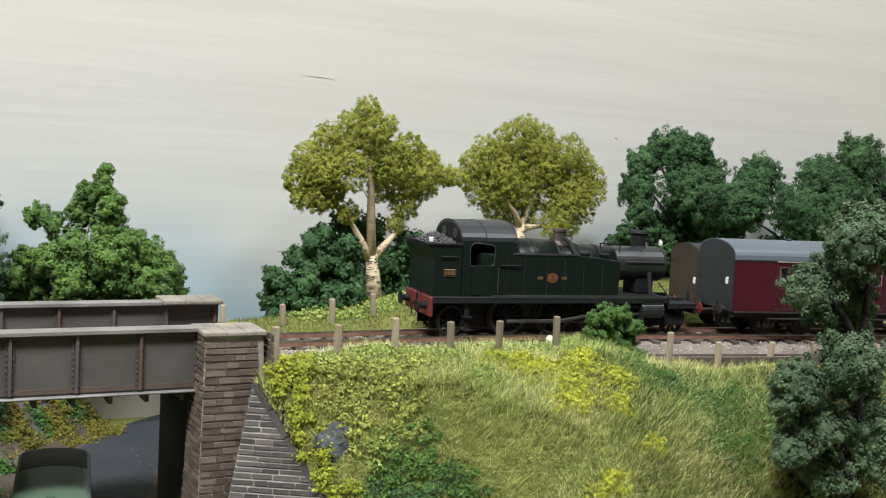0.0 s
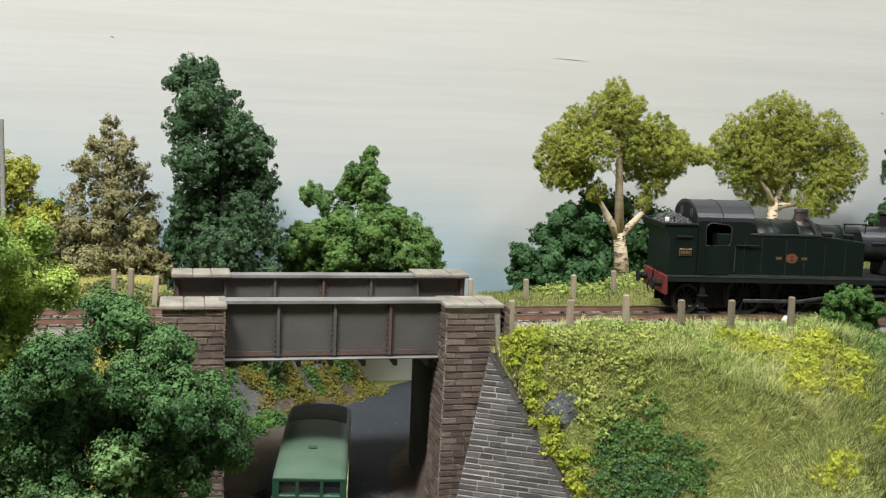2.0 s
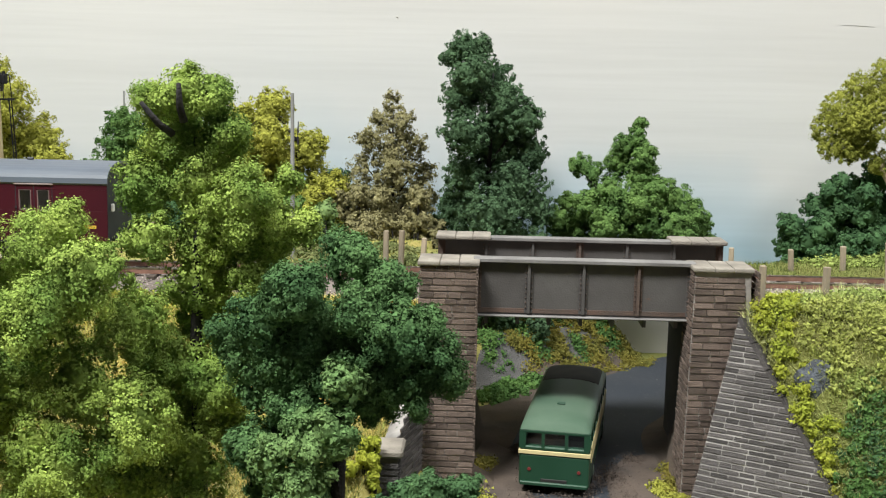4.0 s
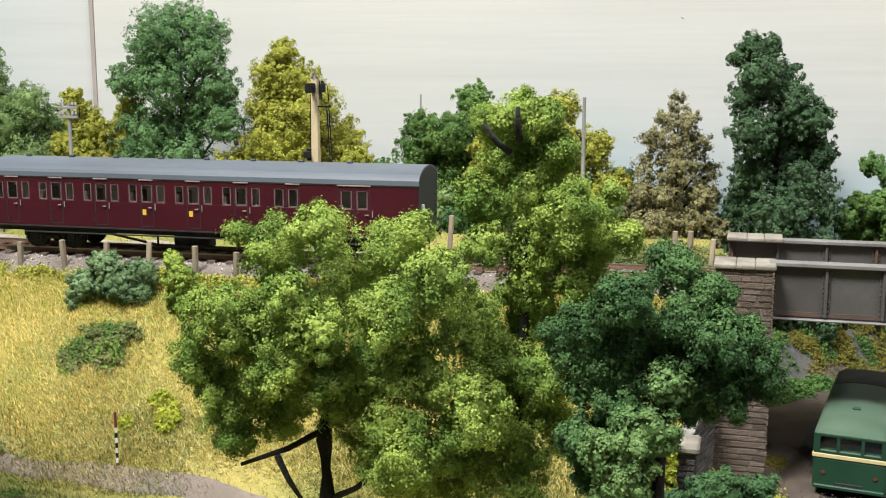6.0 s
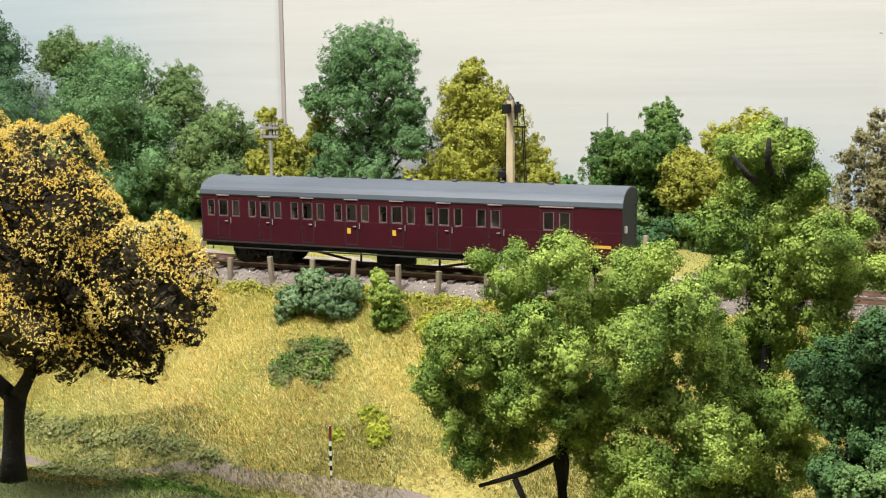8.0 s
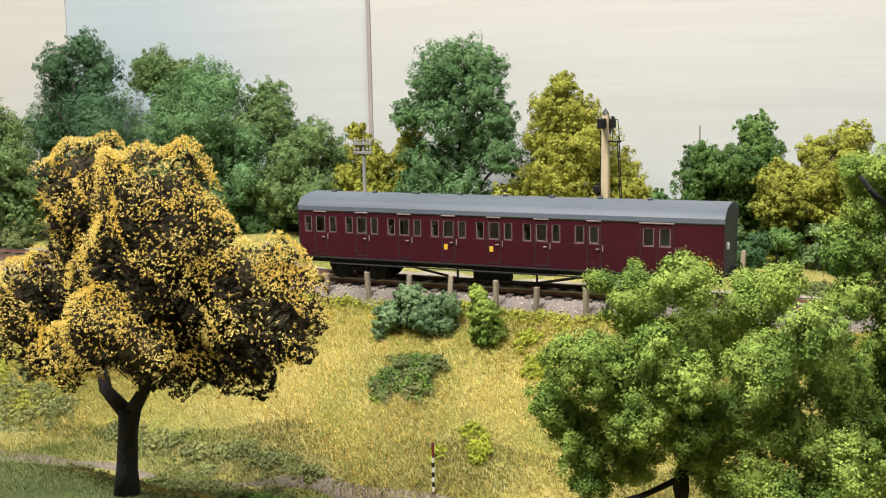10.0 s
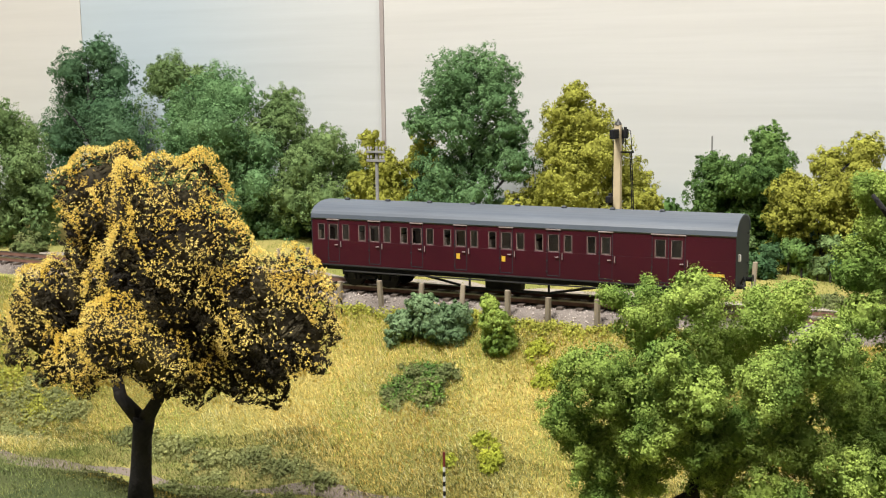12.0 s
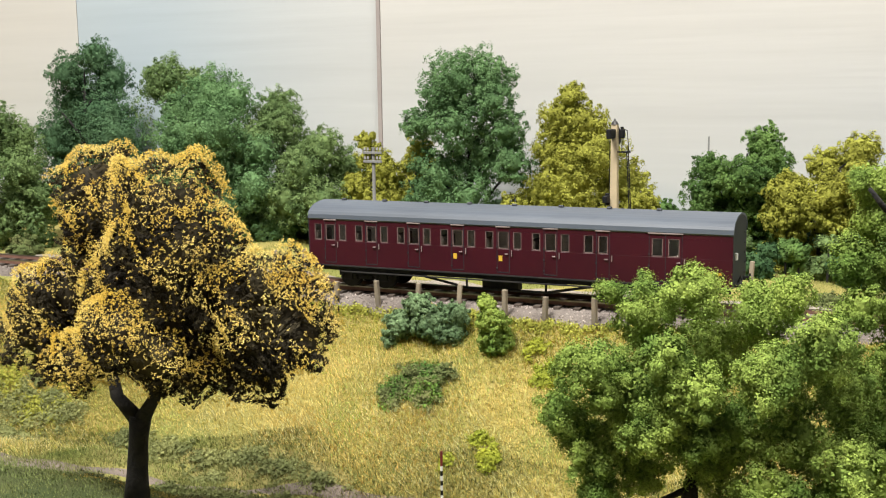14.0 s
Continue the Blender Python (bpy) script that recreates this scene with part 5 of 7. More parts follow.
M_ROOF_GREY = material("coach_roof", (0.105, 0.125, 0.155), (0.085, 0.10, 0.125), scale=45, fine=350, rough=0.5, stretch=(0.3, 1, 1))
M_END = material("coach_end_black", (0.02, 0.024, 0.031), (0.03, 0.034, 0.041), scale=60, rough=0.55)
M_UNDER = material("underframe", (0.014, 0.014, 0.015), (0.03, 0.028, 0.026), scale=150, rough=0.7)
M_INTERIOR = material("interior", (0.66, 0.60, 0.52), (0.52, 0.46, 0.40), scale=120, rough=0.8)
M_SEAT = material("seat_cloth", (0.14, 0.10, 0.08), (0.2, 0.15, 0.12), scale=200, rough=0.9)
M_VENT = material("vent_grey", (0.34, 0.27, 0.265), (0.24, 0.19, 0.185), scale=200, rough=0.5)
M_ORANGE = material("crest_orange", (0.17, 0.05, 0.022), (0.12, 0.055, 0.025), scale=500, rough=0.5)
M_FRAME = material("window_frame_brown", (0.20, 0.135, 0.125), (0.14, 0.095, 0.09), scale=200, rough=0.5)
M_YELLOW = material("lettering_yellow", (0.75, 0.48, 0.05), (0.6, 0.36, 0.05), rough=0.5)
M_WHITE = material("white_paint", (0.8, 0.79, 0.77), (0.7, 0.69, 0.67), scale=300, rough=0.6)
M_BROWN_COACH = material("faded_brown", (0.06, 0.04, 0.033), (0.045, 0.033, 0.03), scale=60, fine=400, rough=0.6)


def glass_material(name, tint, rough=0.05):
    m = bpy.data.materials.new(name)
    m.use_nodes = True
    b = m.node_tree.nodes["Principled BSDF"]
    b.inputs["Base Color"].default_value = rgba(tint)
    b.inputs["Roughness"].default_value = rough
    b.inputs["Transmission Weight"].default_value = 1.0
    b.inputs["IOR"].default_value = 1.45
    return m


M_GLASS = glass_material("window_glass", (0.85, 0.88, 0.88))


def pane(name, x0, x1, y, z0, z1, parent):
    ob = part(name, box(bmesh.new(), x0, x1, y - 0.12, y + 0.12, z0, z1), M_GLASS, parent)
    ob.visible_shadow = False
    return ob


def wheel(parent, x, y, r, spokes=0, tread=2.2):
    """A spoked or disc wheel with tyre, flange, rim and hub."""
    side = -1 if y < 0 else 1
    t = bmesh.new()
    n = 28
    prof = [(r * 0.84, -tread / 2), (r * 1.0, -tread / 2), (r * 1.0, tread * 0.2), (r * 1.07, tread * 0.32), (r * 1.07, tread / 2), (r * 0.84, tread / 2)]
    rings = [[t.verts.new((x + math.cos(2 * math.pi * k / n) * pr, y - side * py, r + math.sin(2 * math.pi * k / n) * pr)) for pr, py in prof] for k in range(n)]
    for k in range(n):
        a, b = rings[k], rings[(k + 1) % n]
        for i in range(len(prof)):
            j = (i + 1) % len(prof)
            t.faces.new((a[i], a[j], b[j], b[i]))
    bmesh.ops.recalc_face_normals(t, faces=t.faces)
    w = part("wheel", t, M_WHEEL, parent)
    c = bmesh.new()
    if spokes:
        ring = []
        for k in range(spokes):
            a = 2 * math.pi * k / spokes
            for rad, da in ((0.88, -0.055), (0.88, 0.055), (0.26, math.pi / spokes)):
                ring.append((x + math.cos(a + da) * r * rad, r + math.sin(a + da) * r * rad))
        lo, hi = [c.verts.new((px, y - 0.6, pz)) for px, pz in ring], [c.verts.new((px, y + 0.6, pz)) for px, pz in ring]
        for k in range(len(ring)):
            n2 = (k + 1) % len(ring)
            c.faces.new((lo[k], lo[n2], hi[n2], hi[k]))
        c.faces.new(lo[::-1])
        c.faces.new(hi)
        bmesh.ops.recalc_face_normals(c, faces=c.faces)
    else:
        rod(c, (x, y - 0.3, r), (x, y + 0.3, r), r * 0.88, seg=20)
    part("wheel_centre", c, M_BLACK, w)
    return w


def round_bar(bm, x0, x1, y, z, r0, r1=None, seg=28):
    return rod(bm, (x0, y, z), (x1, y, z), r0, r1, seg)


def rivet_row(bm, pts, y, out, r=0.26):
    for x, z in pts:
        rod(bm, (x, y, z), (x, y + out, z), r, r * 0.6, 5)


def locomotive(at_x):
    y0 = float(track_y(at_x))
    e = thing("tank_locomotive", (at_x, y0, RAIL_Z), "weathered dark green steam tank locomotive on the track", "locomotive", turn=math.degrees(float(track_y(at_x + 40) - track_y(at_x - 40)) / 80))
    # frames and footplate
    part("frame", box(box(bmesh.new(), -64, 70, -8.2, -7.2, 3.5, 17.6, 0.3), -64, 70, 7.2, 8.2, 3.5, 17.6, 0.3), M_BLACK, e)
    part("ashpan", box(bmesh.new(), -40, 44, -7.0, 7.0, 2.2, 17.4, 0.4), M_UNDER, e)
    fp = box(bmesh.new(), -67, 55, -17, 17, 17.6, 18.8, 0.2)
    for s in (-1, 1):
        box(fp, -67, 55, s * 16.6 - 0.4, s * 16.6 + 0.4, 15.8, 18.0)
    part("running_plate", fp, M_BLACK, e)
    # thin paler strip: a highlight painted along the running plate
    for s in (-1, 1):
        part("plate_edge", box(bmesh.new(), -67, 55, s * 17.05 - 0.12, s * 17.05 + 0.12, 18.1, 18.8), M_RIVET, e, "painted highlight along the running plate edge")
    fr = box(bmesh.new(), 56, 72, -17, 17, 14.6, 15.8, 0.2)
    for s in (-1, 1):
        box(fr, 56, 72, s * 16.6 - 0.3, s * 16.6 + 0.3, 13.2, 15.0)
    a = [fr.verts.new(p) for p in ((54.5, -17, 18.8), (54.5, 17, 18.8), (57, 17, 15.8), (57, -17, 15.8), (54.5, -17, 17.4), (54.5, 17, 17.4), (57, 17, 14.4), (57, -17, 14.4))]
    for i in ((0, 3, 2, 1), (4, 5, 6, 7), (0, 4, 7, 3), (1, 2, 6, 5)):
        fr.faces.new([a[j] for j in i])
    part("front_platform", fr, M_BLACK, e)
    # tanks
    for s in (-1, 1):
        t = bmesh.new()
        ya, yb = (s * 16.4, s * 9.0)
        lo, hi = min(ya, yb), max(ya, yb)
        prof = [(-36, 18.8), (32, 18.8), (32, 37.4), (11, 40.2), (-18, 40.4), (-36, 40.4)]
        v0, v1 = [t.verts.new((x, lo, z)) for x, z in prof], [t.verts.new((x, hi, z)) for x, z in prof]
        for i in range(6):
            t.faces.new((v0[i], v0[(i + 1) % 6], v1[(i + 1) % 6], v1[i]))
        t.faces.new(v0)
        t.faces.new(v1)
        bmesh.ops.recalc_face_normals(t, faces=t.faces)
        bmesh.ops.bevel(t, geom=t.edges[:], offset=0.5, segments=2, affect="EDGES", profile=0.5)
        tank = part("side_tank", t, M_GREEN, e)
        rv = bmesh.new()
        for x in (-29, -21.5, -13.5, -3.5, 4.5, 13.5, 23):
            rivet_row(rv, [(x, 20.6 + k * 0.95) for k in range(16 if x > 12 else 19)], s * 16.35, s * 0.4, 0.27)
        part("rivets", rv, M_RIVET, tank)
        # beading in pale steel, so its colour carries the tank's highlight line
        part("beading", box(box(bmesh.new(), -36, 32, s * 16.5 - 0.25, s * 16.5 + 0.25, 18.9, 19.6), -19, 11, s * 16.4 - 0.3, s * 16.4 + 0.3, 40.0, 40.8), M_STEEL, tank)
        cr = bmesh.new()
        rod(cr, (-1, s * 16.3, 28.4), (-1, s * 16.62, 28.4), 2.5, seg=24)
        crest = part("crest", cr, M_ORANGE, tank, "round orange crest with a dark inner ring")
        ri = bmesh.new()
        rod(ri, (-1, s * 16.5, 28.4), (-1, s * 16.68, 28.4), 1.5, seg=20)
        part("crest_ring", ri, M_BRASS, crest)
        ri = box(bmesh.new(), -1.8, -0.2, s * 16.72 - 0.06, s * 16.72 + 0.06, 27.2, 28.2)
        box(ri, -1.8, -0.2, s * 16.72 - 0.06, s * 16.72 + 0.06, 28.8, 30.0)
        part("crest_figure", ri, M_RED, crest)
        br = box(box(bmesh.new(), -7.6, -5.2, s * 16.5 - 0.1, s * 16.5 + 0.1, 27.7, 29.1), 3.2, 5.6, s * 16.5 - 0.1, s * 16.5 + 0.1, 27.7, 29.1)
        part("lettering", br, M_BRASS, tank, "small unreadable gilt bars beside the crest")
        hr = rod(bmesh.new(), (-26, s * 17.3, 34.6), (-15, s * 17.3, 34.6), 0.35)
        part("handrail", hr, M_BLACK, tank)
    # cab and bunker
    body = None
    for s in (1, -1):
        sheet = bmesh.new()
        hole, ring = [], []
        for cx, cz, q in ((-31.4, 36.2, 3), (-31.4, 42.2, 0), (-39.0, 42.2, 1), (-41.6, 34.4, 2)):
            rad = 2.6 if q < 2 else (2.4 if q == 3 else 0.4)
            rad = 3.4 if q == 1 else rad
            for k in range(5):
                ang = math.pi / 2 * (q + k / 4)
                hole.append((cx + math.cos(ang) * rad, cz + math.sin(ang) * rad))
        for hx, hz in hole:
            dx, dz = hx + 35.3, hz - 39.3
            grow = min((11.7 if dx < 0 else 16.7) / max(abs(dx), 1e-6), (20.5 if dz < 0 else 7.2) / max(abs(dz), 1e-6))
            ring.append((-35.3 + dx * grow, 39.3 + dz * grow))
        for corner in ((-47, 18.8), (-18.6, 18.8), (-18.6, 46.5), (-47, 46.5)):
            near = min(range(len(ring)), key=lambda i: (ring[i][0] - corner[0]) ** 2 + (ring[i][1] - corner[1]) ** 2)
            ring[near] = corner
        rows = []
        for yy in (s * 15.8, s * 16.65):
            rows.append(([sheet.verts.new((x, yy, z)) for x, z in ring], [sheet.verts.new((x, yy, z)) for x, z in hole]))
        for outer, inner_ in rows:
            for i in range(len(hole)):
                j = (i + 1) % len(hole)
                sheet.faces.new((outer[i], outer[j], inner_[j], inner_[i]))
        for i in range(len(hole)):
            j = (i + 1) % len(hole)
            for k in (0, 1):
                a, b = rows[0][k], rows[1][k]
                sheet.faces.new((a[i], a[j], b[j], b[i]))
        bmesh.ops.recalc_face_normals(sheet, faces=sheet.faces)
        body = part("cab_side", sheet, M_GREEN, e)
        edge = bmesh.new()
        for (xa, za), (xb, zb) in zip(hole, hole[1:] + hole[:1]):
            rod(edge, (xa, s * 16.7, za), (xb, s * 16.7, zb), 0.28, seg=6)
        part("opening_beading", edge, M_STEEL, body)
    arch = [(-16.6, 45.4)] + [(-16.6 * math.cos(math.pi * k / 14), 46.2 + 9.6 * math.sin(math.pi * k / 14)) for k in range(15)] + [(16.6, 45.4)]
    inner = [(y * 0.955, 45.6 + (z - 46) * 0.91) for y, z in arch]
    rf = bmesh.new()
    rows = []
    for x in (-50, -17.2):
        rows.append([rf.verts.new((x, y, z)) for y, z in arch] + [rf.verts.new((x, y, z)) for y, z in inner[::-1]])
    k = len(rows[0])
    for i in range(k):
        rf.faces.new((rows[0][i], rows[0][(i + 1) % k], rows[1][(i + 1) % k], rows[1][i]))
    rf.faces.new(rows[0][::-1])
    rf.faces.new(rows[1])
    bmesh.ops.recalc_face_normals(rf, faces=rf.faces)
    roof = part("cab_roof", rf, M_ROOF_BLACK, e, "dull black arched cab roof")
    rs = bmesh.new()
    for x in (-50, -33.5, -17.4):
        for i in range(1, 15):
            rod(rs, (x, arch[i][0] * 1.012, arch[i][1] + 0.1), (x, arch[i + 1][0] * 1.012, arch[i + 1][1] + 0.1), 0.2, seg=5)
    part("roof_strip", rs, M_ROOF_BLACK, roof)
    for x, nm in ((-49, "rear_sheet"), (-18.2, "front_sheet")):
        sp = bmesh.new()
        pr = [(-16, 20)] + [(-16 * math.cos(math.pi * j / 14), 46 + 9.0 * math.sin(math.pi * j / 14)) for j in range(15)] + [(16, 20)]
        extrude_profile(sp, pr[::-1], x, x + 0.8)
        bmesh.ops.recalc_face_normals(sp, faces=sp.faces)
        sheet = part(nm, sp, M_BLACK, e)
        for yy in (-7, 7):
            ring = bmesh.new()
            rod(ring, (x - 0.3, yy, 49.5), (x + 1.1, yy, 49.5), 2.6, seg=18)
            part("spectacle", ring, M_STEEL, sheet)
        bars = bmesh.new()
        for j in range(-5, 6):
            rod(bars, (x - 0.5, j * 2.3, 45.5), (x - 0.5, j * 2.3, 45.5 + math.sqrt(max(0.5, 81 - (j * 1.6) ** 2)) * 0.93), 0.22, seg=5)
        if nm == "rear_sheet":
            part("window_bars", bars, M_BLACK, sheet)
    part("cab_floor", box(bmesh.new(), -48, -19, -15, 15, 18.8, 20), M_UNDER, e)
    bk = bmesh.new()
    prof = [(-68, 18.8), (-48, 18.8), (-48, 44.6), (-70.4, 44.6), (-70.2, 42), (-68, 37)]
    v0, v1 = [bk.verts.new((x, -16.3, z)) for x, z in prof], [bk.verts.new((x, 16.3, z)) for x, z in prof]
    for i in range(6):
        if i != 2:
            bk.faces.new((v0[i], v0[(i + 1) % 6], v1[(i + 1) % 6], v1[i]))
    bk.faces.new(v0)
    bk.faces.new(v1)
    m0 = [bk.verts.new(p) for p in ((-48, -16.3, 41), (-48, 16.3, 41), (-70, 16.3, 41), (-70, -16.3, 41))]
    bk.faces.new(m0)
    bmesh.ops.recalc_face_normals(bk, faces=bk.faces)
    bunker = part("bunker", bk, M_GREEN, e)
    part("bunker_rim", box(box(box(bmesh.new(), -70.8, -47.6, -16.9, -16.1, 44, 45.2, 0.2), -70.8, -47.6, 16.1, 16.9, 44, 45.2, 0.2), -70.9, -70.1, -16.5, 16.5, 44, 45.2, 0.2), M_BLACK, bunker)
    rng = np.random.default_rng(3)
    n = 420
    cx, cy = rng.uniform(-68.5, -50, n), rng.uniform(-15, 15, n)
    cz = 42.5 + 5.0 * (1 - ((cx + 59) / 11) ** 2) * (1 - (cy / 17) ** 2) + rng.uniform(-0.8, 0.6, n)
    octa = np.array([(1, 0, 0), (-1, 0, 0), (0, 1, 0), (0, -1, 0), (0, 0, 1), (0, 0, -1)], dtype=float)
    fo = np.array([(0, 2, 4), (2, 1, 4), (1, 3, 4), (3, 0, 4), (2, 0, 5), (1, 2, 5), (3, 1, 5), (0, 3, 5)])
    v = octa[None] * rng.uniform(0.7, 1.7, (n, 6, 1)) + np.stack((cx, cy, cz), -1)[:, None] + rng.normal(size=(n, 6, 3)) * 0.2
    coal = tri_object("coal", v.reshape(-1, 3), (fo[None] + (np.arange(n) * 6)[:, None, None]).reshape(-1, 3), M_COAL, bunker)
    coal["kind"], coal["label"] = "stuff", "heap of glinting black coal"
    for s in (-1, 1):
        np_ = box(bmesh.new(), -61.4, -53, s * 16.5 - 0.25, s * 16.5 + 0.25, 28.6, 32.2, 0.15)
        plate = part("number_plate", np_, M_BRASS, bunker, "brass-edged black plate with unreadable bars")
        part("plate_field", box(bmesh.new(), -61.0, -53.4, s * 16.8 - 0.05, s * 16.8 + 0.05, 29.0, 31.8), M_BLACK, plate)
        bars = bmesh.new()
        for j in range(4):
            box(bars, -60.5 + j * 1.8, -59.2 + j * 1.8, s * 16.9 - 0.05, s * 16.9 + 0.05, 29.5, 31.3)
        part("plate_bars", bars, M_BRASS, plate)
        part("handrail", rod(bmesh.new(), (-64, s * 17.1, 38.6), (-53, s * 17.1, 38.6), 0.35), M_BLACK, bunker)
        for x in (-43.5, -26.5):
            part("handrail", rod(bmesh.new(), (x, s * 17.0, 21), (x, s * 17.0, 33.5), 0.3), M_STEEL if x > -30 else M_BLACK, body)
        part("cab_door", box(bmesh.new(), -40.6, -29.1, s * 16.9 - 0.15, s * 16.9 + 0.15, 19.5, 34.4, 0.1), M_GREEN, body)
    # boiler, smokebox and mountings
    bl = bmesh.new()
    round_bar(bl, -18, 0, 0, 34.8, 12.3, 11.6, 32)
    round_bar(bl, -0.5, 30, 0, 34.6, 10.4, 9.2, 32)
    boiler = part("boiler", bl, M_GREEN, e, smooth=True)
    bd = bmesh.new()
    for x, r in ((-17, 12.55), (-9, 12.2), (-0.5, 11.9), (10, 10.2), (20, 9.75)):
        round_bar(bd, x, x + 0.7, 0, 34.7, r, r, 32)
    part("boiler_band", bd, M_BLACK, boiler)
    sb = bmesh.new()
    round_bar(sb, 29, 55, 0, 34.6, 9.3, 9.3, 36)
    round_bar(sb, 54.6, 56, 0, 34.6, 9.6, 9.2, 36)
    round_bar(sb, 55.5, 57.6, 0, 34.6, 8.2, 5.5, 32)
    round_bar(sb, 57.2, 59, 0, 34.6, 0.8, 0.6, 10)
    round_bar(sb, 42, 42.6, 0, 34.6, 9.45, 9.45, 36)
    smokebox = part("smokebox", sb, M_SMOKEBOX, e, "dull grey-black cylindrical smokebox")
    part("saddle", box(bmesh.new(), 40, 50, -6.5, 6.5, 18.87, 28, 0.8, 2), M_BLACK, e)
    ch = bmesh.new()
    for z0, z1, r0, r1 in ((42.5, 44.2, 4.8, 3.5), (44.2, 50.2, 3.3, 3.6), (50.2, 51.2, 3.6, 4.5), (51.2, 52.4, 4.5, 4.0)):
        rod(ch, (43.5, 0, z0), (43.5, 0, z1), r0, r1, 24)
    part("chimney", ch, M_BLACK, smokebox)
    sv = bmesh.new()
    for z0, z1, r0, r1 in ((43.5, 46, 4.6, 3.2), (46, 51, 3.2, 2.4), (51, 52.4, 2.9, 2.6)):
        rod(sv, (3.2, 0, z0), (3.2, 0, z1), r0, r1, 20)
    part("safety_valve_cover", sv, M_COPPER, boiler, "dull copper tapered safety valve cover")
    fd = tube(bmesh.new(), [(3.5, -4, 48), (5.0, -6, 46), (6.0, -9, 42), (6.5, -11, 39)], [0.9, 1.0, 1.0, 1.0], 8)
    part("feed_pipe", fd, M_BLACK, boiler)
    for x in (15.5, 25.5):
        for s in (-1, 1):
            part("tank_filler", rod(rod(bmesh.new(), (x, s * 12.5, 36), (x, s * 12.5, 40.6 - (x - 15) * 0.05), 2.2, seg=14), (x, s * 12.5, 40.4 - (x - 15) * 0.05), (x, s * 12.5, 41.4 - (x - 15) * 0.05), 2.6, seg=14), M_BLACK, e)
    part("boiler_rail", rod(rod(rod(bmesh.new(), (19, -9.5, 46), (30, -9.5, 46), 0.35), (19.5, -9.5, 43), (19.5, -9.5, 46), 0.3), (29.5, -9.5, 41.5), (29.5, -9.5, 46), 0.3), M_BLACK, boiler)
    for s in (-1, 1):
        part("handrail", rod(bmesh.new(), (33, s * 9.9, 36.5), (54, s * 9.9, 36.5), 0.35), M_STEEL, smokebox)
        part("steam_pipe", rod(bmesh.new(), (45.5, s * 10.5, 18.87), (45.5, s * 8.2, 31), 1.2, seg=12), M_SMOKEBOX, e)
        part("front_stay", rod(bmesh.new(), (53.5, s * 6.5, 25), (60, s * 9.5, 16), 0.45), M_STEEL, e)
        # outside gear
        cy = bmesh.new()
        round_bar(cy, 42.7, 53.4, s * 14.0, 12.2, 4.1, 4.1, 20)
        box(cy, 43.0, 53.0, s * 14.0 - 3, s * 14.0 + 3, 12.2, 17.5, 0.3)
        part("cylinder", cy, M_SMOKEBOX, e)
        part("slide_bar", box(box(bmesh.new(), 26, 43, s * 14 - 0.8, s * 14 + 0.8, 13.2, 14.2), 26, 43, s * 14 - 0.8, s * 14 + 0.8, 9.8, 10.8), M_STEEL, e)
        part("slide_bar_bracket", box(bmesh.new(), 29.5, 31, s * 15 - 2.0, s * 15 + 2.0, 8, 18, 0.2), M_BLACK, e)
        part("coupling_rod", box(bmesh.new(), -23, 25.5, s * 13.2 - 0.5, s * 13.2 + 0.5, 6.0, 7.6, 0.25), M_STEEL, e)
        cr_ = bmesh.new()
        rod(cr_, (2.2, s * 14.6, 6.8), (33, s * 14.6, 12), 0.9, 0.7, 6)
        part("connecting_rod", cr_, M_STEEL, e)
        st = box(box(box(bmesh.new(), -46, -41.5, s * 16 - 2, s * 16 + 2, 3.2, 3.8), -46, -41.5, s * 16 - 1.2, s * 16 + 2, 9.0, 9.6), -45, -42.5, s * 15 - 0.3, s * 15 + 0.3, 3.2, 17.5)
        part("steps", st, M_BLACK, e)
        for x in (-21.6, 2.2, 24.6):
            wheel(e, x, s * 10.2, 9.2, 14)
            part("splasher_guard", box(bmesh.new(), x - 1.2, x + 1.2, s * 8.4 - 0.4, s * 8.4 + 0.4, 3.5, 14), M_BLACK, e)
        wheel(e, -50.5, s * 10.2, 7.0, 10)
        wheel(e, 62.5, s * 10.2, 6.2, 10)
        part("pony_frame", box(bmesh.new(), 57, 68, s * 13 - 0.6, s * 13 + 0.6, 4.5, 10, 0.3), M_BLACK, e)
        for xb, d in ((-67.5, -1), (72, 1)):
            bf = bmesh.new()
            zb = 14.2 if d < 0 else 12.8
            rod(bf, (xb, s * 11.4, zb), (xb + d * 3.4, s * 11.4, zb), 1.9, 1.5, 14)
            rod(bf, (xb + d * 3.4, s * 11.4, zb), (xb + d * 4.6, s * 11.4, zb), 0.8, seg=10)
            rod(bf, (xb + d * 4.6, s * 11.4, zb), (xb + d * 5.3, s * 11.4, zb), 2.9, seg=18)
            part("buffer", bf, M_RED if d > 0 else M_BLACK, e)
        lamp = bmesh.new()
        if s < 0:
            box(lamp, 56.5, 58.0, -0.9, 0.9, 44.4, 46.9, 0.3)
            rod(lamp, (57.2, 0, 46.9), (57.2, 0, 47.7), 0.5, seg=8)
            part("head_lamp", lamp, M_WHITE, e, "small white lamp on its bracket")
        else:
            box(lamp, -69.3, -67.7, -13.0, -11.4, 45.2, 47.6, 0.3)
            part("tail_lamp", lamp, M_WHITE, e, "small white lamp on the bunker")
    part("rear_beam", box(bmesh.new(), -68.2, -66.6, -16.6, 16.6, 9.6, 18.4, 0.3), M_RED, e, "red buffer beam")
    part("front_beam", box(bmesh.new(), 71, 72.4, -16.6, 16.6, 10.4, 15.4, 0.3), M_BLACK, e)
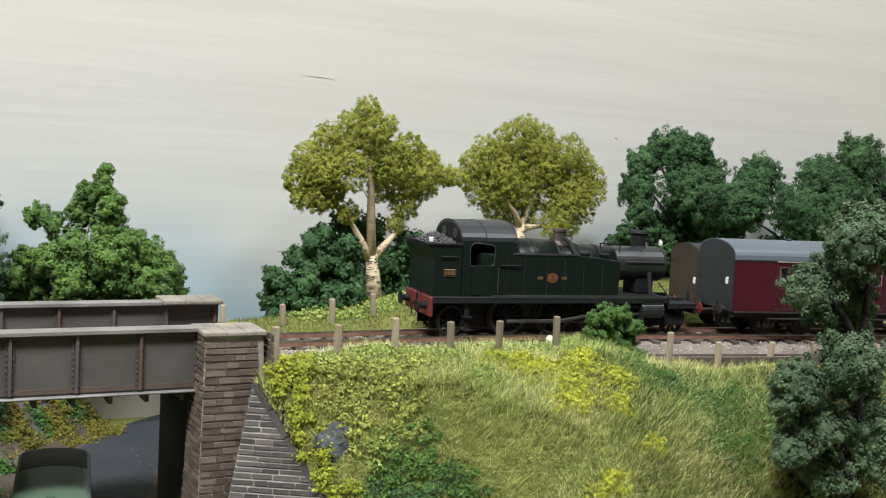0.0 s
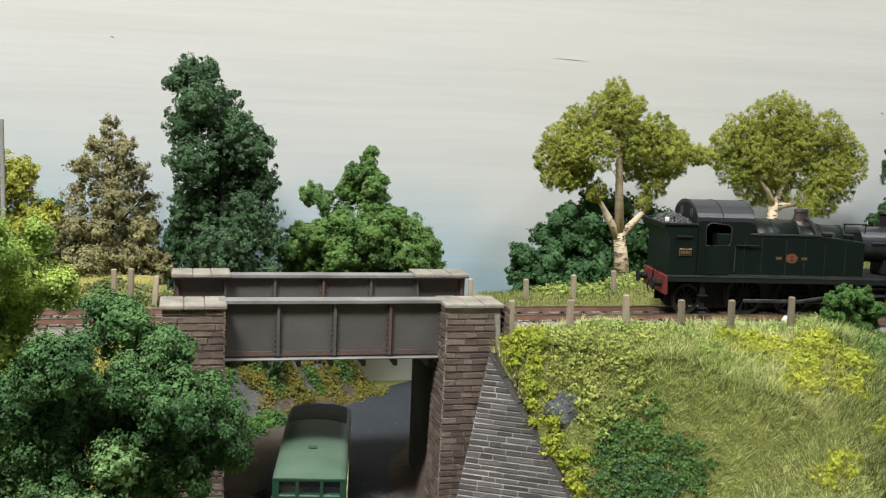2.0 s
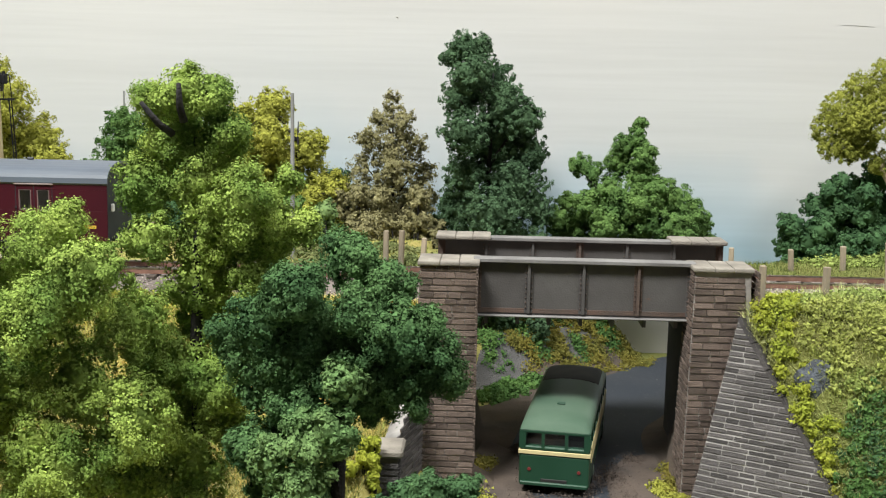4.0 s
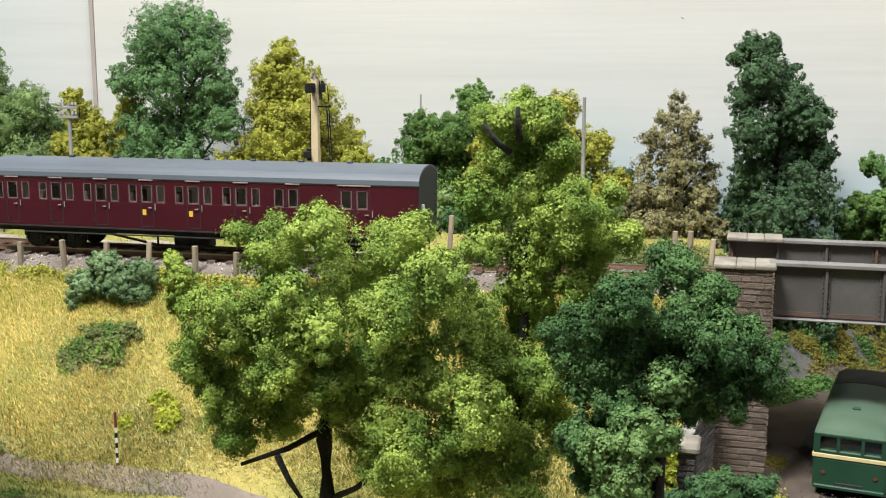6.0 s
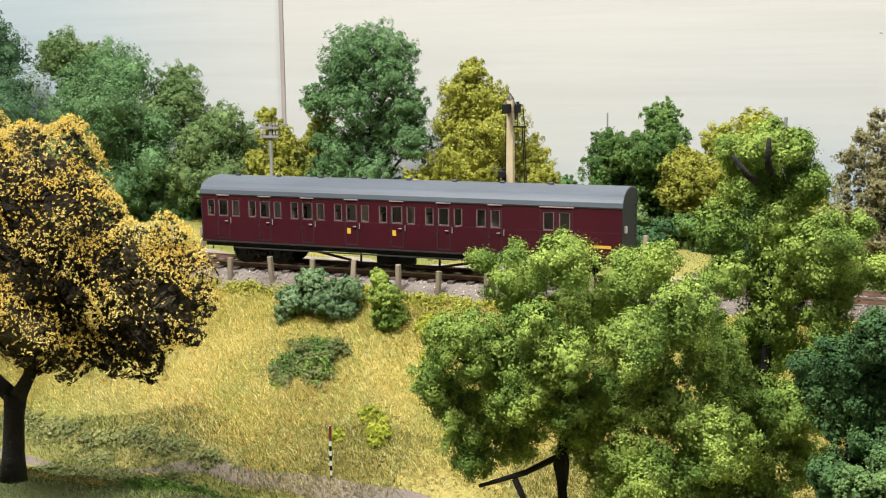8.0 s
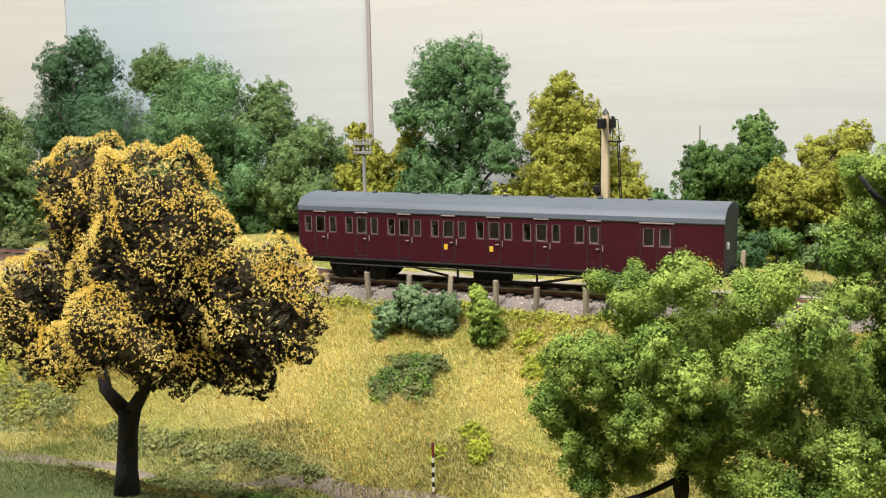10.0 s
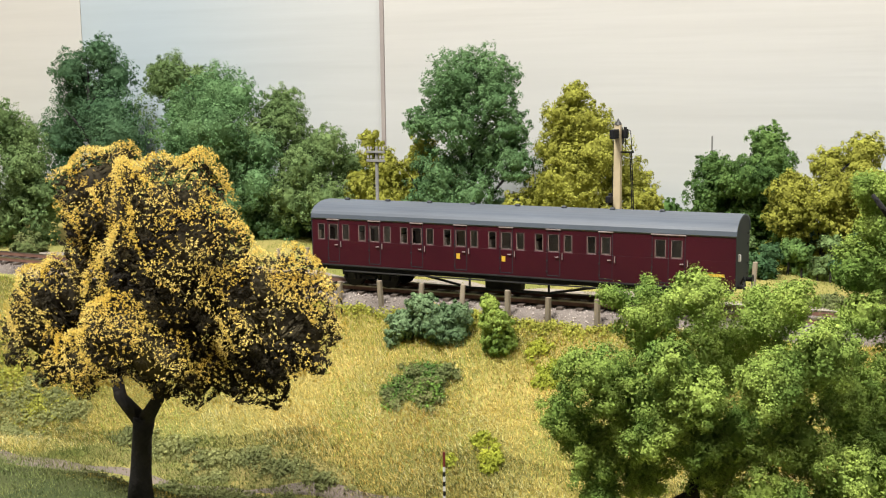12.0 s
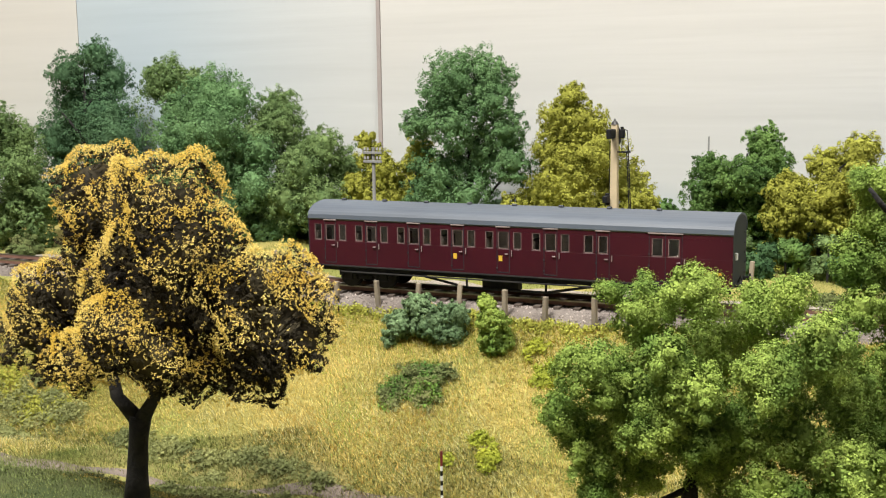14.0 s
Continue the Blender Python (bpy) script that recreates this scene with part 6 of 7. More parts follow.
    for x, d in ((-68, -1), (72.4, 1)):
        hook = tube(bmesh.new(), [(x, 0, 13.5), (x + d * 2.5, 0, 13.8), (x + d * 3.2, 0, 11.5), (x + d * 2.6, 0, 8.5)], [0.6, 0.6, 0.5, 0.4], 6)
        part("coupling_hook", hook, M_BLACK, e)
        hose = tube(bmesh.new(), [(x, -5, 19), (x + d * 1.8, -5, 22), (x + d * 2.4, -5, 18), (x + d * 1.6, -5, 10)], [0.6, 0.6, 0.6, 0.5], 7)
        part("brake_hose", hose, M_BLACK, e)
    axle = bmesh.new()
    for x, r in ((-50.5, 7), (-21.6, 9.2), (2.2, 9.2), (24.6, 9.2), (62.5, 6.2)):
        rod(axle, (x, -10, r), (x, 10, r), 1.2, seg=8)
    part("axles", axle, M_BLACK, e)
    part("ashpan", box(bmesh.new(), -30, 22, -8.5, 8.5, 7, 20, 0.5), M_UNDER, e)
    # final proportions: chassis, tanks with cab, and boiler with smokebox
    low = ("frame", "ashpan", "running_plate", "plate_edge", "front_platform", "cylinder", "slide_bar", "slide_bar_bracket", "coupling_rod", "connecting_rod", "steps", "wheel", "wheel_centre", "splasher_guard", "pony_frame", "buffer", "rear_beam", "front_beam", "coupling_hook", "brake_hose", "axles")
    round_parts = ("boiler", "smokebox", "saddle", "steam_pipe", "front_stay", "head_lamp")
    for ob in e.children_recursive:
        kind = ob.name.split(".")[0]
        if kind in low:
            old, to = (-74, -66, -57.5, -43, 36, 42.7, 53.4, 57, 69, 72.4, 78), (-68.4, -60.4, -56.5, -43.5, 36, 45.5, 57.5, 61, 73, 76.6, 82)
        elif kind in round_parts or ob.parent.name.split(".")[0] in round_parts:
            old, to = (-18, 3.2, 30, 43.5, 57, 60), (-22.6, 8.0, 36, 51.5, 63.5, 66.5)
        else:
            old, to = (-73, -68, -50, -47, -42, -28.7, -18, -1, 11, 32, 36), (-67.5, -61.3, -48.9, -48, -44.4, -32.4, -22.6, -2.8, 10.6, 32.6, 36)
        for v in ob.data.vertices:
            v.co.x = MM * float(np.interp(v.co.x / MM, old, to))
            if v.co.z > 18.85 * MM:
                v.co.z = (18.8 + (v.co.z / MM - 18.8) * 0.905) * MM
    return e


def bogie(parent, x):
    b = box(box(bmesh.new(), x - 17, x + 17, -13.2, -12.0, 6.2, 9.2, 0.3), x - 17, x + 17, 12.0, 13.2, 6.2, 9.2, 0.3)
    for dx in (-10.7, 10.7):
        for s in (-1, 1):
            box(b, x + dx - 2.4, x + dx + 2.4, s * 13 - 1.2, s * 13 + 1.2, 4.2, 8.6, 0.4)
            for k in (-4, 4):
                rod(b, (x + dx + k, s * 13, 4.6), (x + dx + k, s * 13, 7.4), 1.2, seg=10)
    box(b, x - 4, x + 4, -14, 14, 5.0, 7.2, 0.3)
    bg = part("bogie", b, M_UNDER, parent)
    for dx in (-10.7, 10.7):
        for s in (-1, 1):
            w = bmesh.new()
            rod(w, (x + dx, s * 10.2 - 1.2, 6.4), (x + dx, s * 10.2 + 1.2, 6.4), 6.4, seg=24)
            rod(w, (x + dx, s * 9.0 - 0.3, 6.4), (x + dx, s * 9.0 + 0.3, 6.4), 6.9, seg=24)
            part("wheel", w, M_WHEEL, bg)
        part("axle", rod(bmesh.new(), (x + dx, -10, 6.4), (x + dx, 10, 6.4), 1.0, seg=8), M_UNDER, bg)


def coach(at_x, brake_end, label, length=232.0, base_z=None, at_y=None, paint=None, turn=None, roof_mat=None, end_mat=None):
    """A suburban coach: brake_end is -1 or 1, the end with the luggage doors."""
    y0 = float(track_y(at_x)) if at_y is None else at_y
    turn = math.degrees(float(track_y(at_x + 80) - track_y(at_x - 80)) / 160) if turn is None else turn
    c = thing("railway_coach", (at_x, y0, RAIL_Z if base_z is None else base_z), label, "coach", "coaches", turn=turn)
    paint, h, d = paint or M_MAROON, length / 2, brake_end
    # window groups, counted from the compartment end
    doors, lights = [], []
    for i in range(6):
        m = 13.5 + i * 25.6
        doors.append((m - 3.4, m + 3.4))
        lights += [(m - 3.0, m + 3.0), (m - 10.0, m - 5.4), (m + 5.4, m + 10.0)]
    m = 13.5 + 6 * 25.6
    doors.append((m - 1.6, m + 5.0))
    lights += [(m - 0.8, m + 4.2), (m - 8.2, m - 3.2)]
    lug = (length - 40.0, length - 24.0)
    doors.append(lug)
    lights += [(lug[0] + 1.2, lug[0] + 6.8), (lug[1] - 6.8, lug[1] - 1.2)]
    side = lambda u: (-h + u) * (1 if d > 0 else -1)
    spans = sorted(tuple(sorted((side(a), side(b)))) for a, b in lights)
    z_sill, z_head, z_low, z_top = 26.2, 35.0, 12.5, 38.6
    body = bmesh.new()
    for s in (-1, 1):
        ya, yb = sorted((s * 17.6, s * 16.6))
        box(body, -h, h, ya, yb, z_low, z_sill, 0.25)
        box(body, -h, h, ya, yb, z_head, z_top, 0.25)
        prev = -h
        for a, b in spans + [(h, h)]:
            if a - prev > 0.05:
                box(body, prev, a, ya, yb, z_sill - 0.2, z_head + 0.2)
            prev = b
    shell = part("body", body, paint, c)
    fl = box(box(bmesh.new(), -h + 1, h - 1, -16.4, 16.4, 12.5, 13.6), -h + 1, h - 1, -0.4, 0.4, 13.6, 37.5)
    for i in range(7):
        x = side(0.7 + i * 25.6)
        box(fl, x - 0.3, x + 0.3, -16.4, 16.4, 13.6, 37.5)
    part("interior", fl, M_INTERIOR, c)
    seats = bmesh.new()
    for i in range(6):
        for off in (2.8, 24.4):
            x = side(off + i * 25.6)
            box(seats, x - 1.5, x + 1.5, -16, 16, 13.6, 31, 0.6)
    part("seats", seats, M_SEAT, c)
    for a, b in spans:
        for s in (-1, 1):
            w_ = pane("window", a, b, s * 17.0, z_sill, z_head, shell)
            fr_ = bmesh.new()
            for x0, x1, z0, z1 in ((a, a + 0.5, z_sill, z_head), (b - 0.5, b, z_sill, z_head), (a, b, z_sill, z_sill + 0.45), (a, b, z_head - 0.2, z_head)):
                box(fr_, x0, x1, s * 17.3 - 0.2, s * 17.3 + 0.2, z0, z1)
            part("window_frame", fr_, M_FRAME, w_)
    for a, b in doors:
        x0, x1 = sorted((side(a), side(b)))
        mid = (x0 + x1) / 2
        for s in (-1, 1):
            sd = bmesh.new()
            for x in (x0, x1) + ((mid,) if x1 - x0 > 12 else ()):
                box(sd, x - 0.14, x + 0.14, s * 17.62 - 0.07, s * 17.62 + 0.07, 14.2, 37.5)
            box(sd, x0, x1, s * 17.62 - 0.1, s * 17.62 + 0.1, 13.8, 14.2)
            dr = part("door", sd, M_END, shell)
            hb = rod(bmesh.new(), (x1 - 1.2, s * 17.6, 23.6), (x1 - 1.2, s * 18.3, 23.6), 0.4, seg=6)
            rod(hb, (x1 - 2.4, s * 18.2, 23.6), (x1 - 0.6, s * 18.2, 23.6), 0.26, seg=6)
            rod(hb, (x1 + 1.4, s * 18.2, 22.6), (x1 + 1.4, s * 18.2, 25.6), 0.26, seg=6)
            part("door_handle", hb, M_VENT, dr)
            hg = bmesh.new()
            for z in (16, 21.5, 27.2):
                box(hg, x0 - 0.5, x0 + 0.3, s * 17.75 - 0.2, s * 17.75 + 0.2, z - 0.35, z + 0.35)
            part("hinges", hg, M_END, dr)
            vt = box(bmesh.new(), x0 - 0.6, x1 + 0.6, s * 17.8 - 0.35, s * 17.8 + 0.35, 37.2, 37.9, 0.15)
            part("door_vent", vt, M_VENT, dr)
    # roof
    arc = [(-18.2, 38.2)] + [(-18.2 * math.cos(math.pi * k / 18), 38.6 + 8.2 * math.sin(math.pi * k / 18) ** 0.85) for k in range(1, 18)] + [(18.2, 38.2)]
    inn = [(y * 0.96, z - 0.9) for y, z in arc[::-1]]
    rf = bmesh.new()
    prof = arc + inn
    r0, r1 = [rf.verts.new((-h - 0.4, y, z)) for y, z in prof], [rf.verts.new((h + 0.4, y, z)) for y, z in prof]
    k = len(prof)
    for i in range(k):
        rf.faces.new((r0[i], r0[(i + 1) % k], r1[(i + 1) % k], r1[i]))
    rf.faces.new(r0)
    rf.faces.new(r1[::-1])
    bmesh.ops.recalc_face_normals(rf, faces=rf.faces)
    roof = part("roof", rf, roof_mat or M_ROOF_GREY, c, "dull blue-grey curved roof")
    for i in range(8):
        x = side(13.5 + i * 25.6)
        v = rod(bmesh.new(), (x - 1.2, -1.0, 47.1), (x + 1.2, -1.0, 47.1), 0.9, seg=10)
        box(v, x - 0.8, x + 0.8, -1.8, -0.2, 46.1, 47.1)
        part("roof_vent", v, M_END, roof)
    for s in (-1, 1):
        part("rain_strip", box(bmesh.new(), -h, h, s * 17.9 - 0.2, s * 17.9 + 0.2, 38.5, 38.9), roof_mat or M_ROOF_GREY, roof)
    for s in (-1, 1):
        en = bmesh.new()
        pr = [(-17.2, 12.5)] + [(y * 0.955, z - 0.5) for y, z in arc] + [(17.2, 12.5)]
        extrude_profile(en, pr[::-1], s * h - 0.6, s * h + 0.15)
        bmesh.ops.recalc_face_normals(en, faces=en.faces)
        endp = part("end", en, end_mat or M_END, c, "sooty black coach end")
        st = bmesh.new()
        for j in range(5):
            box(st, s * (h + 0.5) - 0.5, s * (h + 0.5) + 0.2, 11.5, 14.5, 16 + j * 5, 16.4 + j * 5)
        part("end_step", st, M_UNDER, endp)
        lb = box(bmesh.new(), s * (h + 0.8) - 0.7, s * (h + 0.8) + 0.7, -13.2, -11.6, 25.5, 29.0, 0.3)
        part("lamp", lb, M_WHITE, endp, "small white tail lamp")
        pipe = tube(bmesh.new(), [(s * (h + 0.4), -5, 13), (s * (h + 1.6), -5, 17), (s * (h + 2.4), -5, 13), (s * (h + 1.8), -5, 6)], [0.6, 0.6, 0.6, 0.5], 7)
        part("brake_hose", pipe, M_UNDER, endp)
        for t in (-1, 1):
            bf = rod(bmesh.new(), (s * h, t * 11.4, 13.2), (s * (h + 3.0), t * 11.4, 13.2), 1.1, seg=10)
            rod(bf, (s * (h + 3.0), t * 11.4, 13.2), (s * (h + 3.5), t * 11.4, 13.2), 2.5, seg=16)
            part("buffer", bf, M_UNDER, c)
        bogie(c, s * (h - 33))
    # underframe
    ub = bmesh.new()
    for s in (-1, 1):
        box(ub, -h + 1, h - 1, s * 15.5 - 0.8, s * 15.5 + 0.8, 9.6, 12.4)
        box(ub, -h + 1, h - 1, s * 17.2 - 1.0, s * 17.2 + 1.0, 12.0, 12.7)
        for a, b in (((-56, 10.5), (-22, 4.2)), ((-22, 4.2), (22, 4.2)), ((22, 4.2), (56, 10.5))):
            rod(ub, (a[0], s * 14.5, a[1]), (b[0], s * 14.5, b[1]), 0.7, seg=6)
        for x in (-22, 22):
            rod(ub, (x, s * 14.5, 4.2), (x, s * 14.5, 10), 0.6, seg=6)
    part("underframe", ub, M_UNDER, c)
    part("battery_box", box(bmesh.new(), -14, 6, -13, -6, 3.6, 9.6, 0.5), M_UNDER, c)
    part("vacuum_tank", round_bar(bmesh.new(), 12, 24, 6, 7, 2.6), M_UNDER, c)
    part("footboard", box(box(bmesh.new(), -h + 20, h - 20, -18.4, -16.8, 9.0, 9.5), -h + 20, h - 20, 16.8, 18.4, 9.0, 9.5), M_UNDER, c)
    # lettering as bars
    if paint is M_MAROON:
        for u0, u1, z0, z1 in ((13.5 + 2.2 * 25.6 + 18, 13.5 + 2.2 * 25.6 + 20, 19.8, 22.6), (13.5 + 3.2 * 25.6 + 18, 13.5 + 3.2 * 25.6 + 20, 19.8, 22.6), (217, 227, 18.4, 19.8))[0 if d > 0 else 4:] + (() if d > 0 else ((22, 31, 18.4, 19.8),)):
            a, b = sorted((side(u0), side(u1)))
            part("lettering", box(bmesh.new(), a, b, -17.75, -17.6, z0, z1), M_YELLOW, c, "small yellow unreadable lettering")
    return c


SHRINK = 0.92
LOCO_X = 269.0
locomotive(LOCO_X).scale = (SHRINK,) * 3
coach(LOCO_X + SHRINK * 207, -1, "maroon suburban coach with grey roof coupled to the locomotive").scale = (SHRINK,) * 3
coach(-229.0, 1, "maroon suburban brake coach with grey roof standing above the bank").scale = (SHRINK,) * 3
coach(526, -1, "faded brown coach with grey roof on the far siding", length=232, base_z=70, at_y=466, paint=M_BROWN_COACH, turn=-12, roof_mat=M_END, end_mat=M_BROWN_COACH)


# ---- bus ----
M_BUS_DARK = material("bus_dark_green", (0.014, 0.05, 0.026), (0.02, 0.062, 0.035), scale=60, rough=0.35)
M_BUS_ROOF = material("bus_roof_green", (0.10, 0.15, 0.105), (0.072, 0.12, 0.082), scale=60, rough=0.38)
M_CREAM = material("bus_cream", (0.72, 0.62, 0.33), (0.62, 0.52, 0.27), scale=200, rough=0.5)
M_TYRE = material("tyre_rubber", (0.015, 0.015, 0.016), (0.03, 0.03, 0.03), rough=0.85)


def bus():
    b = thing("bus", (65.2, 409, 8.4), "green single-deck bus with a cream band under the bridge", "bus", turn=-9.3)
    b.scale = (1.0, 1.0, 0.88)
    L, w = 46.0, 13.4

    def shell(z0, z1, inset, mat, name, y0=-L, y1=L, bevel=1.0):
        return part(name, box(bmesh.new(), -w + inset, w - inset, y0 + inset, y1 - inset, z0, z1, bevel, 2), mat, b)

    shell(4, 18.2, 0, M_BUS_DARK, "lower_body")
    shell(18, 19.8, -0.25, M_CREAM, "cream_band", bevel=0.2)
    for s in (-1, 1):
        part("side_panel", box(bmesh.new(), s * w - 0.3, s * w + 0.3, -L + 5, L - 3, 14.2, 21.2, 0.15), M_CREAM, b, "cream panel along the bus side")
    up = bmesh.new()
    for z0, z1 in ((19.8, 21.6), (27.2, 29.0)):
        box(up, -w, w, -L, L, z0, z1, 0.5)
    for x in (-w + 1.2, w - 1.2):
        for k in range(8):
            y = -L + 1.0 + k * (2 * L - 2) / 7
            box(up, x - 1.2, x + 1.2, y - 1.0, y + 1.0, 21, 28)
    for x in (-4.4, 4.4):
        box(up, x - 0.6, x + 0.6, -L, -L + 1.4, 21, 28)
        box(up, x - 0.6, x + 0.6, L - 1.4, L, 21, 28)
    part("upper_body", up, M_BUS_DARK, b)
    for x0, x1 in ((-w + 2.4, -5.0), (-3.8, 3.8), (5.0, w - 2.4)):
        pane("window", x0, x1, -L + 0.7, 21.6, 27.2, b)
        pane("window", x0, x1, L - 0.7, 21.6, 27.2, b)
    for s in (-1, 1):
        for k in range(7):
            y0 = -L + 2.0 + k * (2 * L - 2) / 7
            g = box(bmesh.new(), s * (w - 0.8) - 0.12, s * (w - 0.8) + 0.12, y0, y0 + 12, 21.6, 27.2)
            ob = part("window", g, M_GLASS, b)
            ob.visible_shadow = False
    part("interior", box(box(bmesh.new(), -w + 2, w - 2, -L + 3, L - 3, 18.5, 24.5, 0.5), -1.5, 1.5, -L + 6, L - 6, 24.5, 25.5), M_UNDER, b)
    rf = bmesh.new()
    n = 10
    ys = [-L, -L + 2.5, -L + 7, -L + 14, L - 14, L - 5, L]
    hs = [28.8, 31.6, 33.4, 34.2, 34.2, 33.0, 29.4]
    ws = [w - 0.4, w, w, w, w, w - 0.3, w - 1.5]
    rows = []
    for y, hh, ww in zip(ys, hs, ws):
        rows.append([rf.verts.new((-ww * math.cos(math.pi * k / n), y, 28.8 + (hh - 28.8) * math.sin(math.pi * k / n) ** 0.6)) for k in range(n + 1)])
    for a, c in zip(rows, rows[1:]):
        for k in range(n):
            rf.faces.new((a[k], a[k + 1], c[k + 1], c[k]))
    rf.faces.new(rows[0])
    rf.faces.new(rows[-1][::-1])
    bmesh.ops.recalc_face_normals(rf, faces=rf.faces)
    roof = part("roof", rf, M_BUS_ROOF, b, "glossy sage green domed roof", True)
    part("roof_vent", box(bmesh.new(), -1.6, 1.6, -26, -24, 34.1, 35.0, 0.3), M_BUS_DARK, roof)
    rk, rows = bmesh.new(), []
    for y, up_, ww in ((12, 0.0, w - 1.6), (12.6, 0.9, w - 1.1), (15, 1.5, w - 0.9), (L - 12, 1.5, w - 0.9), (L - 7, 0.8, w - 1.2), (L - 5.6, 0.0, w - 1.8)):
        rows.append([rk.verts.new((-ww * math.cos(math.pi * k / n), y, 29.6 + (3.4 + up_) * math.sin(math.pi * k / n) ** 0.5)) for k in range(n + 1)])
    for a, c in zip(rows, rows[1:]):
        for k in range(n):
            rk.faces.new((a[k], a[k + 1], c[k + 1], c[k]))
    rk.faces.new(rows[0])
    rk.faces.new(rows[-1][::-1])
    bmesh.ops.recalc_face_normals(rk, faces=rk.faces)
    part("luggage_cover", rk, M_UNDER, roof, "matt black luggage cover on the roof", True)
    part("bumper", box(bmesh.new(), -w + 0.5, w - 0.5, -L - 1.1, -L + 0.4, 4.2, 6.0, 0.4), M_BUS_DARK, b)
    part("rear_panel", box(bmesh.new(), -5, 5, -L - 0.25, -L + 0.3, 4.6, 7.4, 0.2), M_UNDER, b)
    for s in (-1, 1):
        lamp = rod(bmesh.new(), (s * 9.4, -L - 0.4, 11.4), (s * 9.4, -L + 0.4, 11.4), 0.7, seg=10)
        part("tail_lamp", lamp, M_RED, b)
        for y in (-27, 30):
            t = rod(bmesh.new(), (s * (w - 3.2), y, 5.6), (s * (w + 0.1), y, 5.6), 5.6, seg=24)
            wl_ = part("wheel", t, M_TYRE, b)
            part("hub", rod(bmesh.new(), (s * (w - 0.4), y, 5.6), (s * (w + 0.4), y, 5.6), 2.6, 2.2, 14), M_BUS_ROOF, wl_)
    return b


bus()

# ---- fences ----
post_mesh = mesh_of("post", box(bmesh.new(), -1.15, 1.15, -1.1, 1.1, -6, 12.5, 0.3), M_POST)


def fence(label, places):
    """places: x, y and the height of the post's top."""
    f = thing("fence", (places[0][0], places[0][1], places[0][2] - 13), label, "fence", "trackside fences")
    rng = random.Random(len(places))
    for x, y, z in places:
        ob = new("post", post_mesh)
        ob.parent = f
        ob.matrix_parent_inverse = f.matrix_basis.inverted()
        ob.matrix_basis = pose(x * MM, y * MM, (z - 12.5) * MM, rng.uniform(-3, 3), rng.uniform(-4, 4), rng.uniform(-20, 20))
    return f


fence("row of weathered wooden posts along the bank", [(x + 3.4, 368, z - 1.7) for x, z in ((129, 100), (152, 100), (175, 102), (198, 100), (219, 100), (245, 101), (302, 93), (329, 88), (358, 87), (386, 86))])
fence("row of weathered wooden posts below the birches", [(x, 462, z) for x, z in ((141, 91), (168, 91), (191, 93), (211, 95), (231, 97), (246, 97), (261, 100), (275, 100), (300, 101))])
fence("row of grey wooden posts above the bank", [(x, 386, z) for x, z in ((-366, 88), (-342, 88), (-317, 89), (-293, 91), (-271, 91), (-249, 92), (-225, 91), (-205, 89), (-181, 90), (-157, 90), (-133, 91))])
fence("row of pale wooden posts behind the track", [(x, 480, z) for x, z in ((-490, 86), (-468, 86), (-444, 87), (-419, 87), (-397, 89), (-372, 91), (-348, 91), (-325, 96), (-300, 97), (-275, 96), (-251, 98), (-230, 98), (-205, 98), (-180, 97), (-155, 97), (-130, 96))])
fence("pale wooden posts beside the bridge", [(-16, 462, 95), (-9, 464, 95), (1, 462, 92)])

# ---- signal, poles and markers ----
M_SIGNAL = material("signal_cream", (0.60, 0.49, 0.31), (0.50, 0.41, 0.26), scale=120, rough=0.7)
M_INSULATOR = material("insulator_grey", (0.42, 0.41, 0.39), (0.33, 0.32, 0.31), scale=300, rough=0.35)
M_POLE = material("pole_grey", (0.30, 0.30, 0.29), (0.22, 0.22, 0.21), scale=150, rough=0.8, stretch=(1, 1, 0.2))


